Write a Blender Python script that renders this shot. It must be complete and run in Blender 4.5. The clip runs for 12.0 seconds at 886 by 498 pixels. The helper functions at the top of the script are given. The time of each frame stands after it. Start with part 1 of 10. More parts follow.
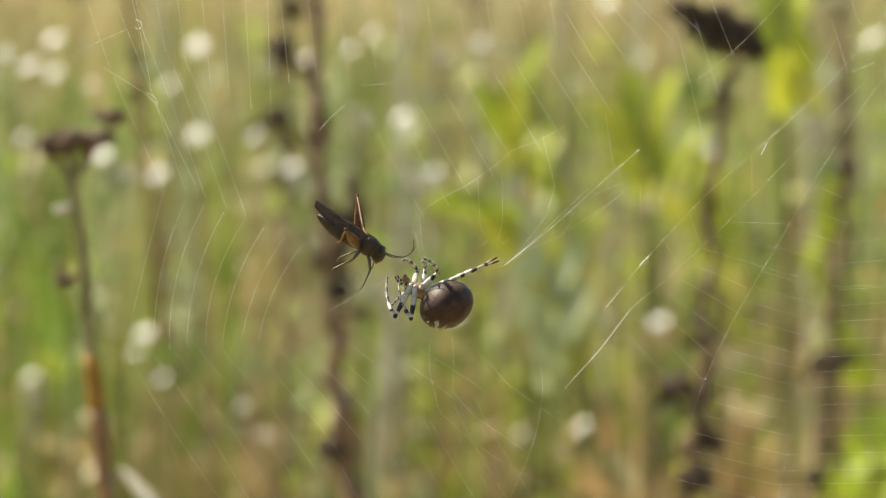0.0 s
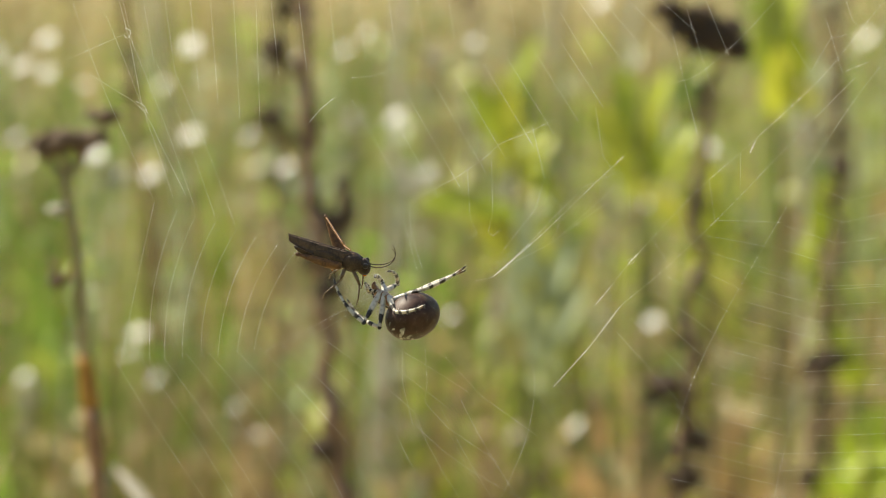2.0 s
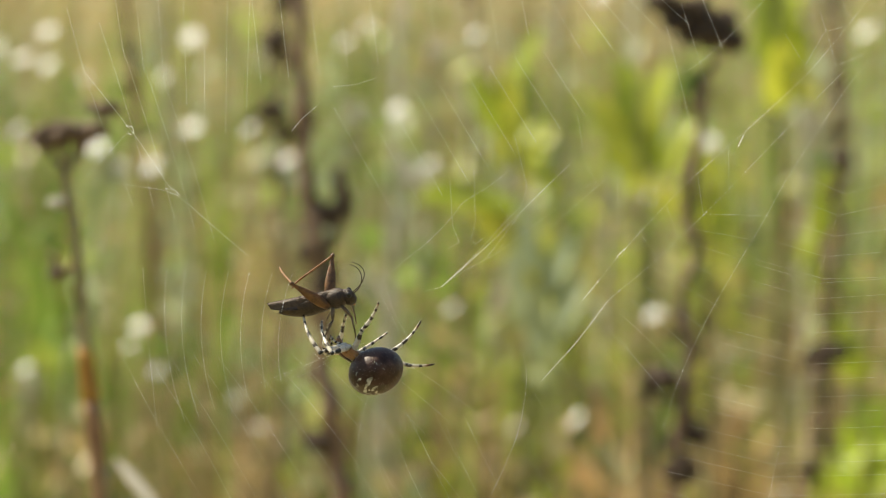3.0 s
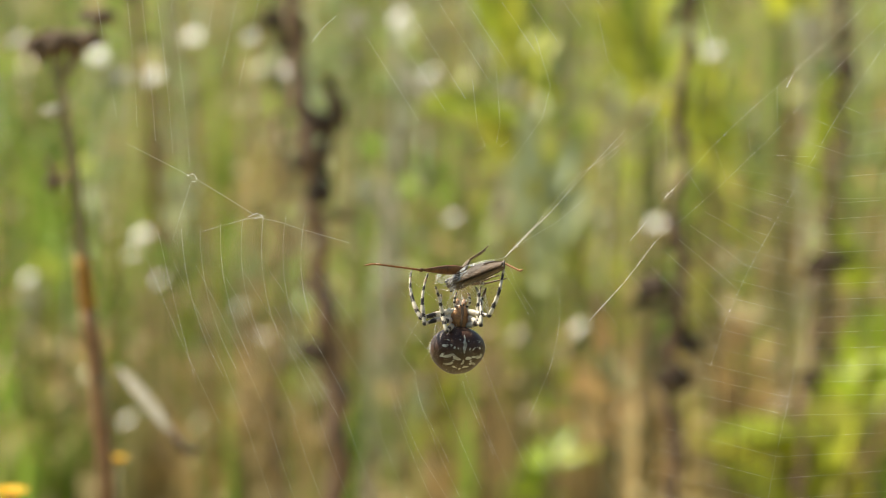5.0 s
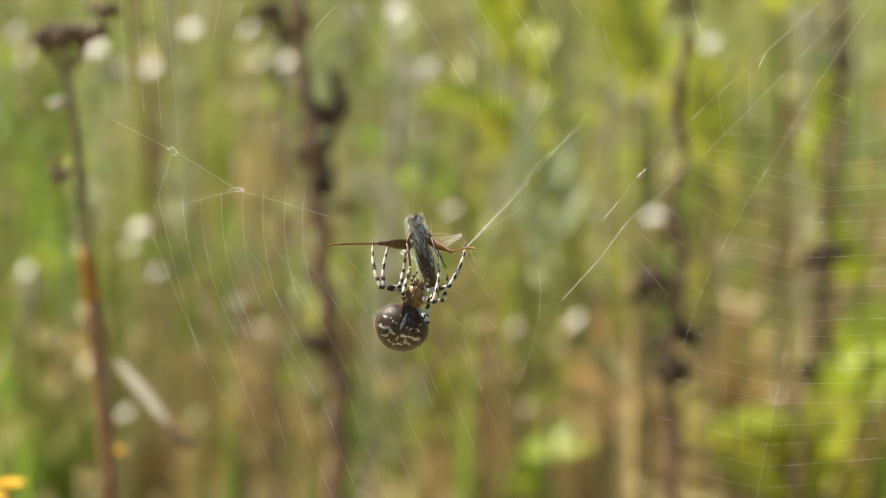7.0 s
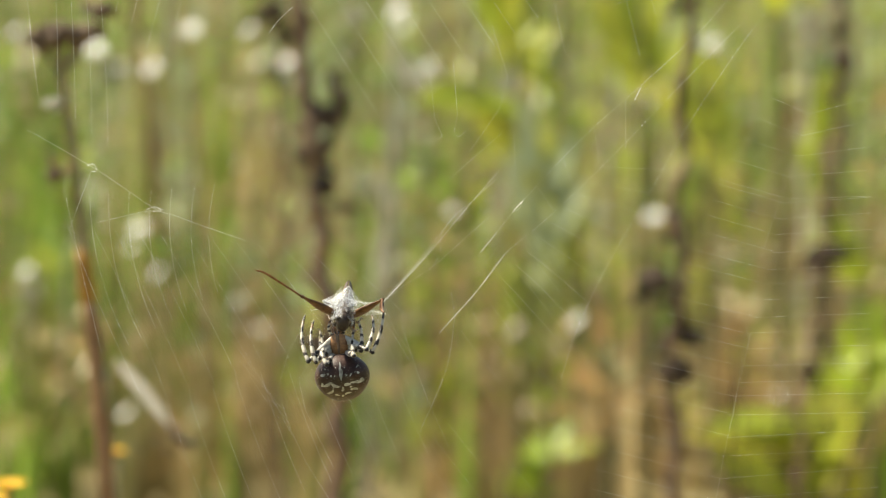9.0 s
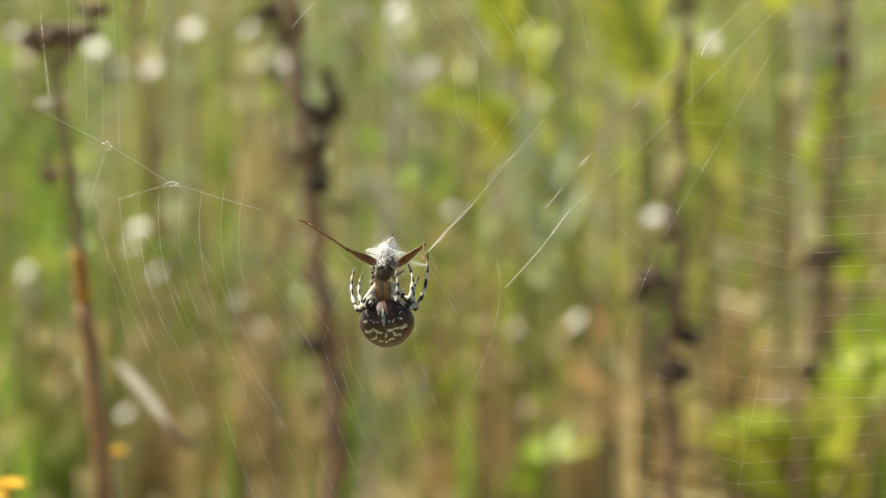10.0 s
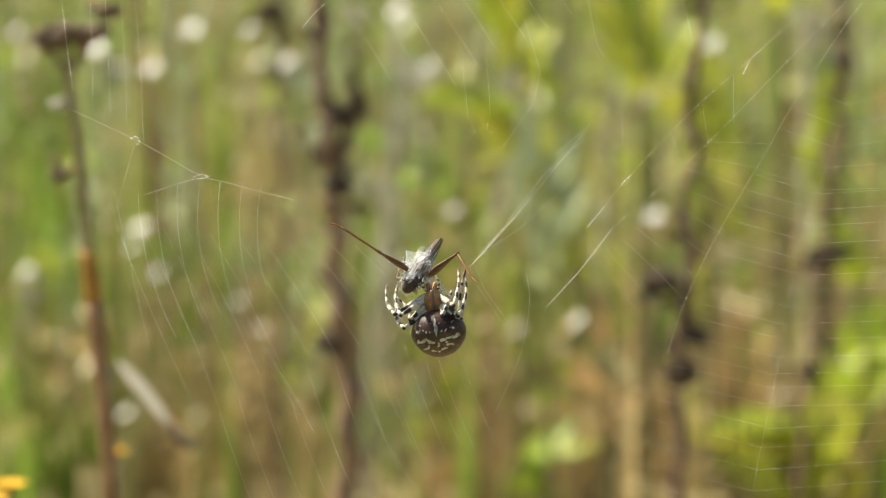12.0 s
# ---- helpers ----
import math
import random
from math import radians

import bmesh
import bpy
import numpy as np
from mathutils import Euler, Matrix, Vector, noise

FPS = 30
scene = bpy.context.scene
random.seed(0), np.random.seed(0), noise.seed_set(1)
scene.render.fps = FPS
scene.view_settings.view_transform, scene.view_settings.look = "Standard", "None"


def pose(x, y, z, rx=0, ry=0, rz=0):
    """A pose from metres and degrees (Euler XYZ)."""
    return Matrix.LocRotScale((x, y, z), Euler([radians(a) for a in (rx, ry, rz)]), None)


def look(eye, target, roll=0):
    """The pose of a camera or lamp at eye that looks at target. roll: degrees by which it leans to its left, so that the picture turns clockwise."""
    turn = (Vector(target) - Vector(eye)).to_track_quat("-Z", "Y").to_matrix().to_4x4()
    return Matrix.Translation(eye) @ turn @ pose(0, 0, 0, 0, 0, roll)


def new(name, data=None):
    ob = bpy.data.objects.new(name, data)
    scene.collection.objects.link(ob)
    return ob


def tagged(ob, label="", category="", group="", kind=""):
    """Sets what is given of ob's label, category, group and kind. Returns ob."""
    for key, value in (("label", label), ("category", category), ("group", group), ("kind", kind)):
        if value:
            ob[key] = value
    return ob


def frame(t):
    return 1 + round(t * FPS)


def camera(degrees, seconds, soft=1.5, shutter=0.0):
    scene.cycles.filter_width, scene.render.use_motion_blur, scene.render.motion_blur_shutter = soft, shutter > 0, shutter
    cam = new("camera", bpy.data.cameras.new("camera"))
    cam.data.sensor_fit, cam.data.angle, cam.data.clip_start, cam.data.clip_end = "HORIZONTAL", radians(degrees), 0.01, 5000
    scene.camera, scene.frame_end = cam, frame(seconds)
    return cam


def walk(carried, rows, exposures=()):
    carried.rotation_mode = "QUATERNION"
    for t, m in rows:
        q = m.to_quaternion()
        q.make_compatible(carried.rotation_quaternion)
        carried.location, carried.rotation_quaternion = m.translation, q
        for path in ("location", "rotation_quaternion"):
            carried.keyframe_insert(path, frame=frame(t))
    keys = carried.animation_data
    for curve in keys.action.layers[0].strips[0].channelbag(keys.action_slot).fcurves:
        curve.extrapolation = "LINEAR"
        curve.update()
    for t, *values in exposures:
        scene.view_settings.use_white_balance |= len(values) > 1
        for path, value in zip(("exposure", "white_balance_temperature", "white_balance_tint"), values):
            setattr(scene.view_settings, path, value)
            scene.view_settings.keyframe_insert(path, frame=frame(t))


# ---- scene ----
# A garden spider wraps a grasshopper in its web, in a late-summer meadow.
cam = camera(20.0, 12.0, soft=1.0)
cam.data.dof.use_dof = True
cam.data.dof.focus_distance = 0.603
cam.data.dof.aperture_fstop = 12.0
walk(cam, [
    (0.00, pose(0.0, -0.600, 0.550, 84.0000, 0, 0.1289)),
    (0.25, pose(0.0, -0.600, 0.550, 84.0000, 0, 0.1031)),
    (0.50, pose(0.0, -0.600, 0.550, 84.0000, 0, 0.0644)),
    (1.00, pose(0.0, -0.600, 0.550, 84.0129, 0, 0.0064)),
    (1.50, pose(0.0, -0.600, 0.550, 84.0193, 0, -0.0129)),
    (2.00, pose(0.0, -0.600, 0.550, 84.0000, 0, -0.0129)),
    (2.50, pose(0.0, -0.600, 0.550, 84.0000, 0, 0.0000)),
    (2.70, pose(0.0, -0.600, 0.550, 84.0000, 0, -0.0064)),
    (3.10, pose(0.0, -0.600, 0.550, 83.7169, 0, 0.0129)),
    (3.60, pose(0.0, -0.600, 0.550, 82.9831, 0, 0.0515)),
    (4.00, pose(0.0, -0.600, 0.550, 82.4679, 0, 0.0838)),
    (4.30, pose(0.0, -0.600, 0.550, 82.3519, 0, 0.0902)),
    (4.50, pose(0.0, -0.600, 0.550, 82.2875, 0, 0.0902)),
    (4.75, pose(0.0, -0.600, 0.550, 82.0169, 0, 0.0773)),
    (5.00, pose(0.0, -0.600, 0.550, 81.7528, 0, 0.0515)),
    (5.25, pose(0.0, -0.600, 0.550, 81.6561, 0, 0.0258)),
    (5.50, pose(0.0, -0.600, 0.550, 81.6239, 0, 0.0129)),
    (6.00, pose(0.0, -0.600, 0.550, 81.5981, 0, 0.0129)),
    (6.50, pose(0.0, -0.600, 0.550, 81.5917, 0, 0.0000)),
    (7.00, pose(0.0, -0.600, 0.550, 81.5853, 0, 0.0000)),
    (8.00, pose(0.0, -0.600, 0.550, 81.5917, 0, 0.0064)),
    (9.00, pose(0.0, -0.600, 0.550, 81.5917, 0, 0.0129)),
    (10.00, pose(0.0, -0.600, 0.550, 81.5917, 0, 0.0064)),
    (10.50, pose(0.0, -0.600, 0.550, 81.5917, 0, 0.0258)),
    (11.00, pose(0.0, -0.600, 0.550, 81.5917, 0, 0.0129)),
    (11.50, pose(0.0, -0.600, 0.550, 81.5917, 0, 0.0193)),
    (12.00, pose(0.0, -0.600, 0.550, 81.5917, 0, 0.0258)),
], exposures=[(0.0, 1.25, 7050, 4), (2.7, 1.25, 7050, 4), (4.5, 1.31, 7050, 4), (12.0, 1.31, 7050, 4)])

# ---- light ----
SUN_WAY = Vector((-0.55, 0.30, 0.78)).normalized()
world = bpy.data.worlds.new("sky")
scene.world = world
world.use_nodes = True
wn = world.node_tree
sky = wn.nodes.new("ShaderNodeTexSky")
sky.sky_type = "NISHITA"
sky.sun_disc = False
sky.sun_elevation = math.asin(SUN_WAY.z)
sky.sun_rotation = math.atan2(SUN_WAY.x, SUN_WAY.y)
wn.links.new(sky.outputs[0], wn.nodes["Background"].inputs[0])
wn.nodes["Background"].inputs[1].default_value = 0.085
sun_data = bpy.data.lights.new("sun", "SUN")
sun_data.energy = 5.0
sun_data.angle = radians(0.53)
sun_data.color = (1.0, 0.93, 0.82)
sun = new("sun", sun_data)
sun.matrix_world = look(SUN_WAY * 10, (0, 0, 0))


# ---- materials ----
def nodes_of(name):
    m = bpy.data.materials.new(name)
    m.use_nodes = True
    t = m.node_tree
    t.nodes.clear()
    return m, t


def add(t, kind, **values):
    n = t.nodes.new(kind)
    for k, v in values.items():
        n.inputs[k.replace("_", " ")].default_value = v
    return n


def mix_colour(t, fac, a, b):
    n = t.nodes.new("ShaderNodeMix")
    n.data_type = "RGBA"
    for i, v in ((0, fac), (6, a), (7, b)):
        if isinstance(v, (int, float)):
            n.inputs[i].default_value = v
        elif isinstance(v, tuple):
            n.inputs[i].default_value = (*v, 1)
        else:
            t.links.new(v, n.inputs[i])
    return n.outputs[2]


def calc(t, op, a, b=0.0, c=0.0):
    n = t.nodes.new("ShaderNodeMath")
    n.operation = op
    for i, v in enumerate((a, b, c)):
        if isinstance(v, (int, float)):
            n.inputs[i].default_value = v
        else:
            t.links.new(v, n.inputs[i])
    return n.outputs[0]


def grain(t, scale, detail=4.0, lo=0.35, hi=0.65):
    """Noise in the thing's own space, stretched to 0..1."""
    co = t.nodes.new("ShaderNodeTexCoord")
    n = add(t, "ShaderNodeTexNoise", Scale=scale, Detail=detail)
    t.links.new(co.outputs["Object"], n.inputs["Vector"])
    r = t.nodes.new("ShaderNodeMapRange")
    r.inputs[1].default_value, r.inputs[2].default_value = lo, hi
    t.links.new(n.outputs[0], r.inputs[0])
    return r.outputs[0]


def finish(t, colour, rough=0.6, through_light=0.0, bump=None, depth=0.2, size=0.0002, spec=0.4, sheen=0.0):
    """Principled surface, with light shining through thin things."""
    p = add(t, "ShaderNodeBsdfPrincipled", Roughness=rough)
    p.inputs["Specular IOR Level"].default_value = spec
    if sheen:
        p.inputs["Sheen Weight"].default_value = sheen
        p.inputs["Sheen Roughness"].default_value = 0.4
    t.links.new(colour, p.inputs["Base Color"])
    out = t.nodes.new("ShaderNodeOutputMaterial")
    if bump is not None:
        b = add(t, "ShaderNodeBump", Strength=depth, Distance=size)
        t.links.new(bump, b.inputs["Height"])
        t.links.new(b.outputs[0], p.inputs["Normal"])
    if through_light:
        tr = t.nodes.new("ShaderNodeBsdfTranslucent")
        t.links.new(colour, tr.inputs[0])
        mx = add(t, "ShaderNodeMixShader", Fac=through_light)
        t.links.new(p.outputs[0], mx.inputs[1])
        t.links.new(tr.outputs[0], mx.inputs[2])
        t.links.new(mx.outputs[0], out.inputs[0])
    else:
        t.links.new(p.outputs[0], out.inputs[0])


def foliage(name, stops, rough=0.45, through_light=0.45, scale=30.0, random_from="island", spec=0.5):
    """Leaves and blades: each piece takes its own tone from the ramp, blotched by noise."""
    m, t = nodes_of(name)
    ramp = t.nodes.new("ShaderNodeValToRGB")
    els = ramp.color_ramp.elements
    while len(els) < len(stops):
        els.new(0.5)
    for e, (at_, c) in zip(els, stops):
        e.position, e.color = at_, (*c, 1)
    if random_from == "island":
        src = t.nodes.new("ShaderNodeNewGeometry").outputs["Random Per Island"]
    else:
        src = t.nodes.new("ShaderNodeObjectInfo").outputs["Random"]
    g = grain(t, scale)
    src = calc(t, "ADD", calc(t, "MULTIPLY", src, 0.8), calc(t, "MULTIPLY", g, 0.2))
    t.links.new(src, ramp.inputs[0])
    finish(t, ramp.outputs[0], rough, through_light, g, 0.15, 0.001, spec)
    return m


def plain(name, a, b, scale, rough=0.6, depth=0.3, size=0.0002, through_light=0.0, spec=0.4, fine=6.0, sheen=0.0):
    """Two tones mixed by coarse and fine noise."""
    m, t = nodes_of(name)
    g1, g2 = grain(t, scale), grain(t, scale * fine)
    f = calc(t, "ADD", calc(t, "MULTIPLY", g1, 0.6), calc(t, "MULTIPLY", g2, 0.4))
    finish(t, mix_colour(t, f, a, b), rough, through_light, g2, depth, size, spec, sheen)
    return m


# white petals of the flowers added in place of sun glints off dew and leaves
GLINT_PETAL = plain("glint_petal", (0.70, 0.70, 0.69), (0.82, 0.82, 0.81), 200, 0.4, 0.1, 0.0003, through_light=0.7)
GREEN = foliage("green_blades", [(0.0, (0.10, 0.18, 0.022)), (0.35, (0.17, 0.28, 0.035)), (0.65, (0.27, 0.37, 0.06)), (1.0, (0.42, 0.45, 0.11))])
OLIVE = foliage("olive_blades", [(0.0, (0.13, 0.12, 0.045)), (0.4, (0.26, 0.24, 0.085)), (0.7, (0.39, 0.34, 0.15)), (1.0, (0.54, 0.47, 0.27))])
STRAW = foliage("dry_blades", [(0.0, (0.20, 0.125, 0.05)), (0.4, (0.38, 0.27, 0.12)), (0.7, (0.52, 0.40, 0.20)), (1.0, (0.66, 0.57, 0.37))], through_light=0.45)
RUST = foliage("rusty_blades", [(0.0, (0.22, 0.125, 0.05)), (0.5, (0.42, 0.27, 0.115)), (1.0, (0.58, 0.43, 0.22))], through_light=0.45)
SILVER = foliage("grey_green_leaves", [(0.0, (0.19, 0.25, 0.11)), (0.5, (0.35, 0.40, 0.22)), (1.0, (0.55, 0.56, 0.37))], through_light=0.35)
YELLOW_GREEN = foliage("yellow_green_leaves", [(0.0, (0.26, 0.32, 0.030)), (0.5, (0.41, 0.45, 0.040)), (1.0, (0.57, 0.53, 0.07))], through_light=0.5, random_from="object")
FRESH = foliage("fresh_green_leaves", [(0.0, (0.27, 0.38, 0.030)), (0.5, (0.39, 0.50, 0.040)), (1.0, (0.52, 0.57, 0.07))], through_light=0.5, random_from="object")
BROWN_STEMS = foliage("brown_stem_tones", [(0.0, (0.05, 0.03, 0.02)), (0.5, (0.13, 0.085, 0.05)), (1.0, (0.26, 0.18, 0.11))], through_light=0.1, spec=0.2)
YELLOW_MASS = foliage("yellow_green_mass", [(0.0, (0.20, 0.28, 0.03)), (0.5, (0.36, 0.42, 0.05)), (1.0, (0.56, 0.54, 0.10))], through_light=0.55)
DARK_DRY = plain("withered_brown", (0.045, 0.029, 0.019), (0.14, 0.098, 0.066), 60, 0.8, 0.6, 0.002, spec=0.2)
STALK_BROWN = plain("stalk_brown", (0.085, 0.052, 0.034), (0.24, 0.155, 0.098), 40, 0.7, 0.5, 0.001, spec=0.3)
STALK_RUST = plain("stalk_rust", (0.20, 0.09, 0.014), (0.36, 0.18, 0.03), 40, 0.6, 0.4, 0.001, spec=0.3)
STALK_RED = plain("stalk_red_brown", (0.17, 0.085, 0.04), (0.32, 0.18, 0.09), 40, 0.65, 0.4, 0.001, spec=0.3)
TANSY_STEM = plain("tansy_stem", (0.15, 0.13, 0.055), (0.30, 0.23, 0.11), 40, 0.65, 0.4, 0.001, spec=0.3)
TANSY_HEAD = plain("tansy_head", (0.09, 0.06, 0.04), (0.26, 0.18, 0.12), 90, 0.75, 0.5, 0.001, spec=0.2)
STALK_WARM = plain("stalk_warm_brown", (0.115, 0.066, 0.041), (0.26, 0.17, 0.105), 40, 0.7, 0.5, 0.001, spec=0.3)
STALK_OLIVE = plain("stalk_olive", (0.10, 0.10, 0.04), (0.22, 0.18, 0.09), 40, 0.6, 0.4, 0.001, spec=0.3)
PALE_STEM = plain("pale_stem", (0.42, 0.38, 0.29), (0.66, 0.62, 0.52), 40, 0.6, 0.4, 0.001, through_light=0.2)
BLEACHED = plain("bleached_leaf_tissue", (0.30, 0.26, 0.19), (0.50, 0.46, 0.37), 60, 0.6, 0.4, 0.001, through_light=0.2)
YELLOW_PETAL = plain("yellow_petals", (0.75, 0.40, 0.01), (0.90, 0.58, 0.02), 150, 0.5, 0.2, 0.0005, through_light=0.4)
SOIL = plain("meadow_soil", (0.26, 0.21, 0.10), (0.46, 0.38, 0.20), 3, 0.95, 0.8, 0.02, spec=0.1, fine=14)

CHITIN_DARK = plain("grasshopper_dark", (0.018, 0.011, 0.007), (0.070, 0.043, 0.025), 500, 0.42, 0.5, 0.0002, spec=0.25)
CHITIN_WING = plain("grasshopper_wing", (0.026, 0.016, 0.010), (0.115, 0.070, 0.040), 350, 0.45, 0.6, 0.0002, through_light=0.12, spec=0.25)
CHITIN_RUST = plain("grasshopper_rust", (0.070, 0.033, 0.014), (0.255, 0.120, 0.043), 500, 0.38, 0.4, 0.0002, through_light=0.30, spec=0.4)
CHITIN_SHIN = plain("grasshopper_shin", (0.15, 0.062, 0.020), (0.38, 0.18, 0.058), 600, 0.38, 0.4, 0.0001, through_light=0.35, spec=0.4)
CHITIN_TAN = plain("grasshopper_tan", (0.07, 0.042, 0.022), (0.22, 0.15, 0.09), 700, 0.4, 0.4, 0.0001, through_light=0.15)
JUICE = plain("amber_drop", (0.65, 0.14, 0.01), (0.85, 0.24, 0.02), 300, 0.08, 0.1, 0.0001, through_light=0.6, spec=0.9)
EYE_BLACK = plain("eye_black", (0.012, 0.01, 0.009), (0.03, 0.024, 0.02), 900, 0.3, 0.1, 0.00005, spec=0.3)
CARAPACE = plain("spider_carapace", (0.13, 0.050, 0.018), (0.44, 0.22, 0.085), 380, 0.36, 0.5, 0.0001, through_light=0.15, sheen=0.3)
BRISTLE = plain("pale_bristle", (0.55, 0.50, 0.42), (0.80, 0.76, 0.68), 800, 0.35, 0.1, 0.00005, through_light=0.3, spec=0.6)


def silk_material(name, tone, through_light, rough):
    m, t = nodes_of(name)
    g = grain(t, 900)
    finish(t, mix_colour(t, g, tone, (0.94, 0.94, 0.92)), rough, through_light, None, spec=0.9)
    return m


def film_material():
    """A thin veil of silk: streaks of white fibre felt with clear gaps."""
    m, t = nodes_of("silk_film")
    co = t.nodes.new("ShaderNodeTexCoord")
    stretch = t.nodes.new("ShaderNodeVectorMath")
    stretch.operation = "MULTIPLY"
    stretch.inputs[1].default_value = (2600, 420, 2600)
    t.links.new(co.outputs["Object"], stretch.inputs[0])
    n = add(t, "ShaderNodeTexNoise", Scale=1.0, Detail=4.0)
    t.links.new(stretch.outputs[0], n.inputs["Vector"])
    r = t.nodes.new("ShaderNodeMapRange")
    r.inputs[1].default_value, r.inputs[2].default_value = 0.38, 0.68
    t.links.new(n.outputs[0], r.inputs[0])
    blotch = grain(t, 330, 3, 0.34, 0.66)
    veil = calc(t, "ADD", calc(t, "MULTIPLY", calc(t, "MULTIPLY", r.outputs[0], blotch), 0.46), calc(t, "MULTIPLY", blotch, 0.10))
    p = add(t, "ShaderNodeBsdfPrincipled", Roughness=0.32)
    p.inputs["Base Color"].default_value = (0.78, 0.80, 0.83, 1)
    p.inputs["Specular IOR Level"].default_value = 0.6
    tr = add(t, "ShaderNodeBsdfTranslucent", Color=(0.78, 0.80, 0.83, 1))
    mx = add(t, "ShaderNodeMixShader", Fac=0.45)
    t.links.new(p.outputs[0], mx.inputs[1])
    t.links.new(tr.outputs[0], mx.inputs[2])
    clear = t.nodes.new("ShaderNodeBsdfTransparent")
    top = t.nodes.new("ShaderNodeMixShader")
    t.links.new(veil, top.inputs[0])
    t.links.new(clear.outputs[0], top.inputs[1])
    t.links.new(mx.outputs[0], top.inputs[2])
    out = t.nodes.new("ShaderNodeOutputMaterial")
    t.links.new(top.outputs[0], out.inputs[0])
    return m


SILK = silk_material("silk_thread", (0.86, 0.85, 0.80), 0.4, 0.25)
SILK_FILM = film_material()


def leg_material():
    """Cream legs with blackish rings, blurred at their rims."""
    m, t = nodes_of("ringed_leg")
    co = t.nodes.new("ShaderNodeTexCoord")
    sep = t.nodes.new("ShaderNodeSeparateXYZ")
    t.links.new(co.outputs["Generated"], sep.inputs[0])
    g = grain(t, 1500, 3)
    rnd = t.nodes.new("ShaderNodeObjectInfo").outputs["Random"]
    y = calc(t, "ADD", sep.outputs[1], calc(t, "MULTIPLY", calc(t, "SUBTRACT", grain(t, 750, 3), 0.5), 0.07))
    y = calc(t, "ADD", y, calc(t, "MULTIPLY", calc(t, "SUBTRACT", rnd, 0.5), 0.08))
    ramp = t.nodes.new("ShaderNodeValToRGB")
    cream, dark, tan = (0.60, 0.54, 0.43), (0.028, 0.018, 0.011), (0.26, 0.13, 0.05)
    stops = [(0.0, cream), (0.11, cream), (0.13, dark), (0.22, dark), (0.24, cream), (0.37, cream), (0.40, dark), (0.49, dark),
             (0.51, cream), (0.63, cream), (0.66, dark), (0.73, dark), (0.76, cream), (0.86, tan), (0.90, dark), (1.0, dark)]
    els = ramp.color_ramp.elements
    while len(els) < len(stops):
        els.new(0.5)
    for e, (at_, c) in zip(els, stops):
        e.position, e.color = at_, (*c, 1)
    t.links.new(y, ramp.inputs[0])
    stain = calc(t, "MULTIPLY", grain(t, 1300, 3, 0.48, 0.70), 0.5)
    col = mix_colour(t, stain, ramp.outputs[0], (0.10, 0.062, 0.032))
    finish(t, col, 0.4, 0.3, g, 0.3, 0.0001, 0.5, 0.2)
    return m


def femur_material():
    m, t = nodes_of("ringed_femur")
    co = t.nodes.new("ShaderNodeTexCoord")
    sep = t.nodes.new("ShaderNodeSeparateXYZ")
    t.links.new(co.outputs["Generated"], sep.inputs[0])
    g = grain(t, 1500, 3)
    rnd = t.nodes.new("ShaderNodeObjectInfo").outputs["Random"]
    y = calc(t, "ADD", sep.outputs[1], calc(t, "MULTIPLY", calc(t, "SUBTRACT", grain(t, 750, 3), 0.5), 0.09))
    y = calc(t, "ADD", y, calc(t, "MULTIPLY", calc(t, "SUBTRACT", rnd, 0.5), 0.06))
    ramp = t.nodes.new("ShaderNodeValToRGB")
    cream, dark, tan = (0.62, 0.56, 0.46), (0.020, 0.014, 0.010), (0.40, 0.24, 0.12)
    stops = [(0.0, tan), (0.12, cream), (0.58, cream), (0.62, dark), (0.76, dark), (0.80, cream), (0.88, cream), (0.91, dark), (1.0, dark)]
    els = ramp.color_ramp.elements
    while len(els) < len(stops):
        els.new(0.5)
    for e, (at_, c) in zip(els, stops):
        e.position, e.color = at_, (*c, 1)
    t.links.new(y, ramp.inputs[0])
    stain = calc(t, "MULTIPLY", grain(t, 1300, 3, 0.48, 0.70), 0.5)
    col = mix_colour(t, stain, ramp.outputs[0], (0.10, 0.062, 0.032))
    finish(t, col, 0.4, 0.3, g, 0.3, 0.0001, 0.5, 0.2)
    return m


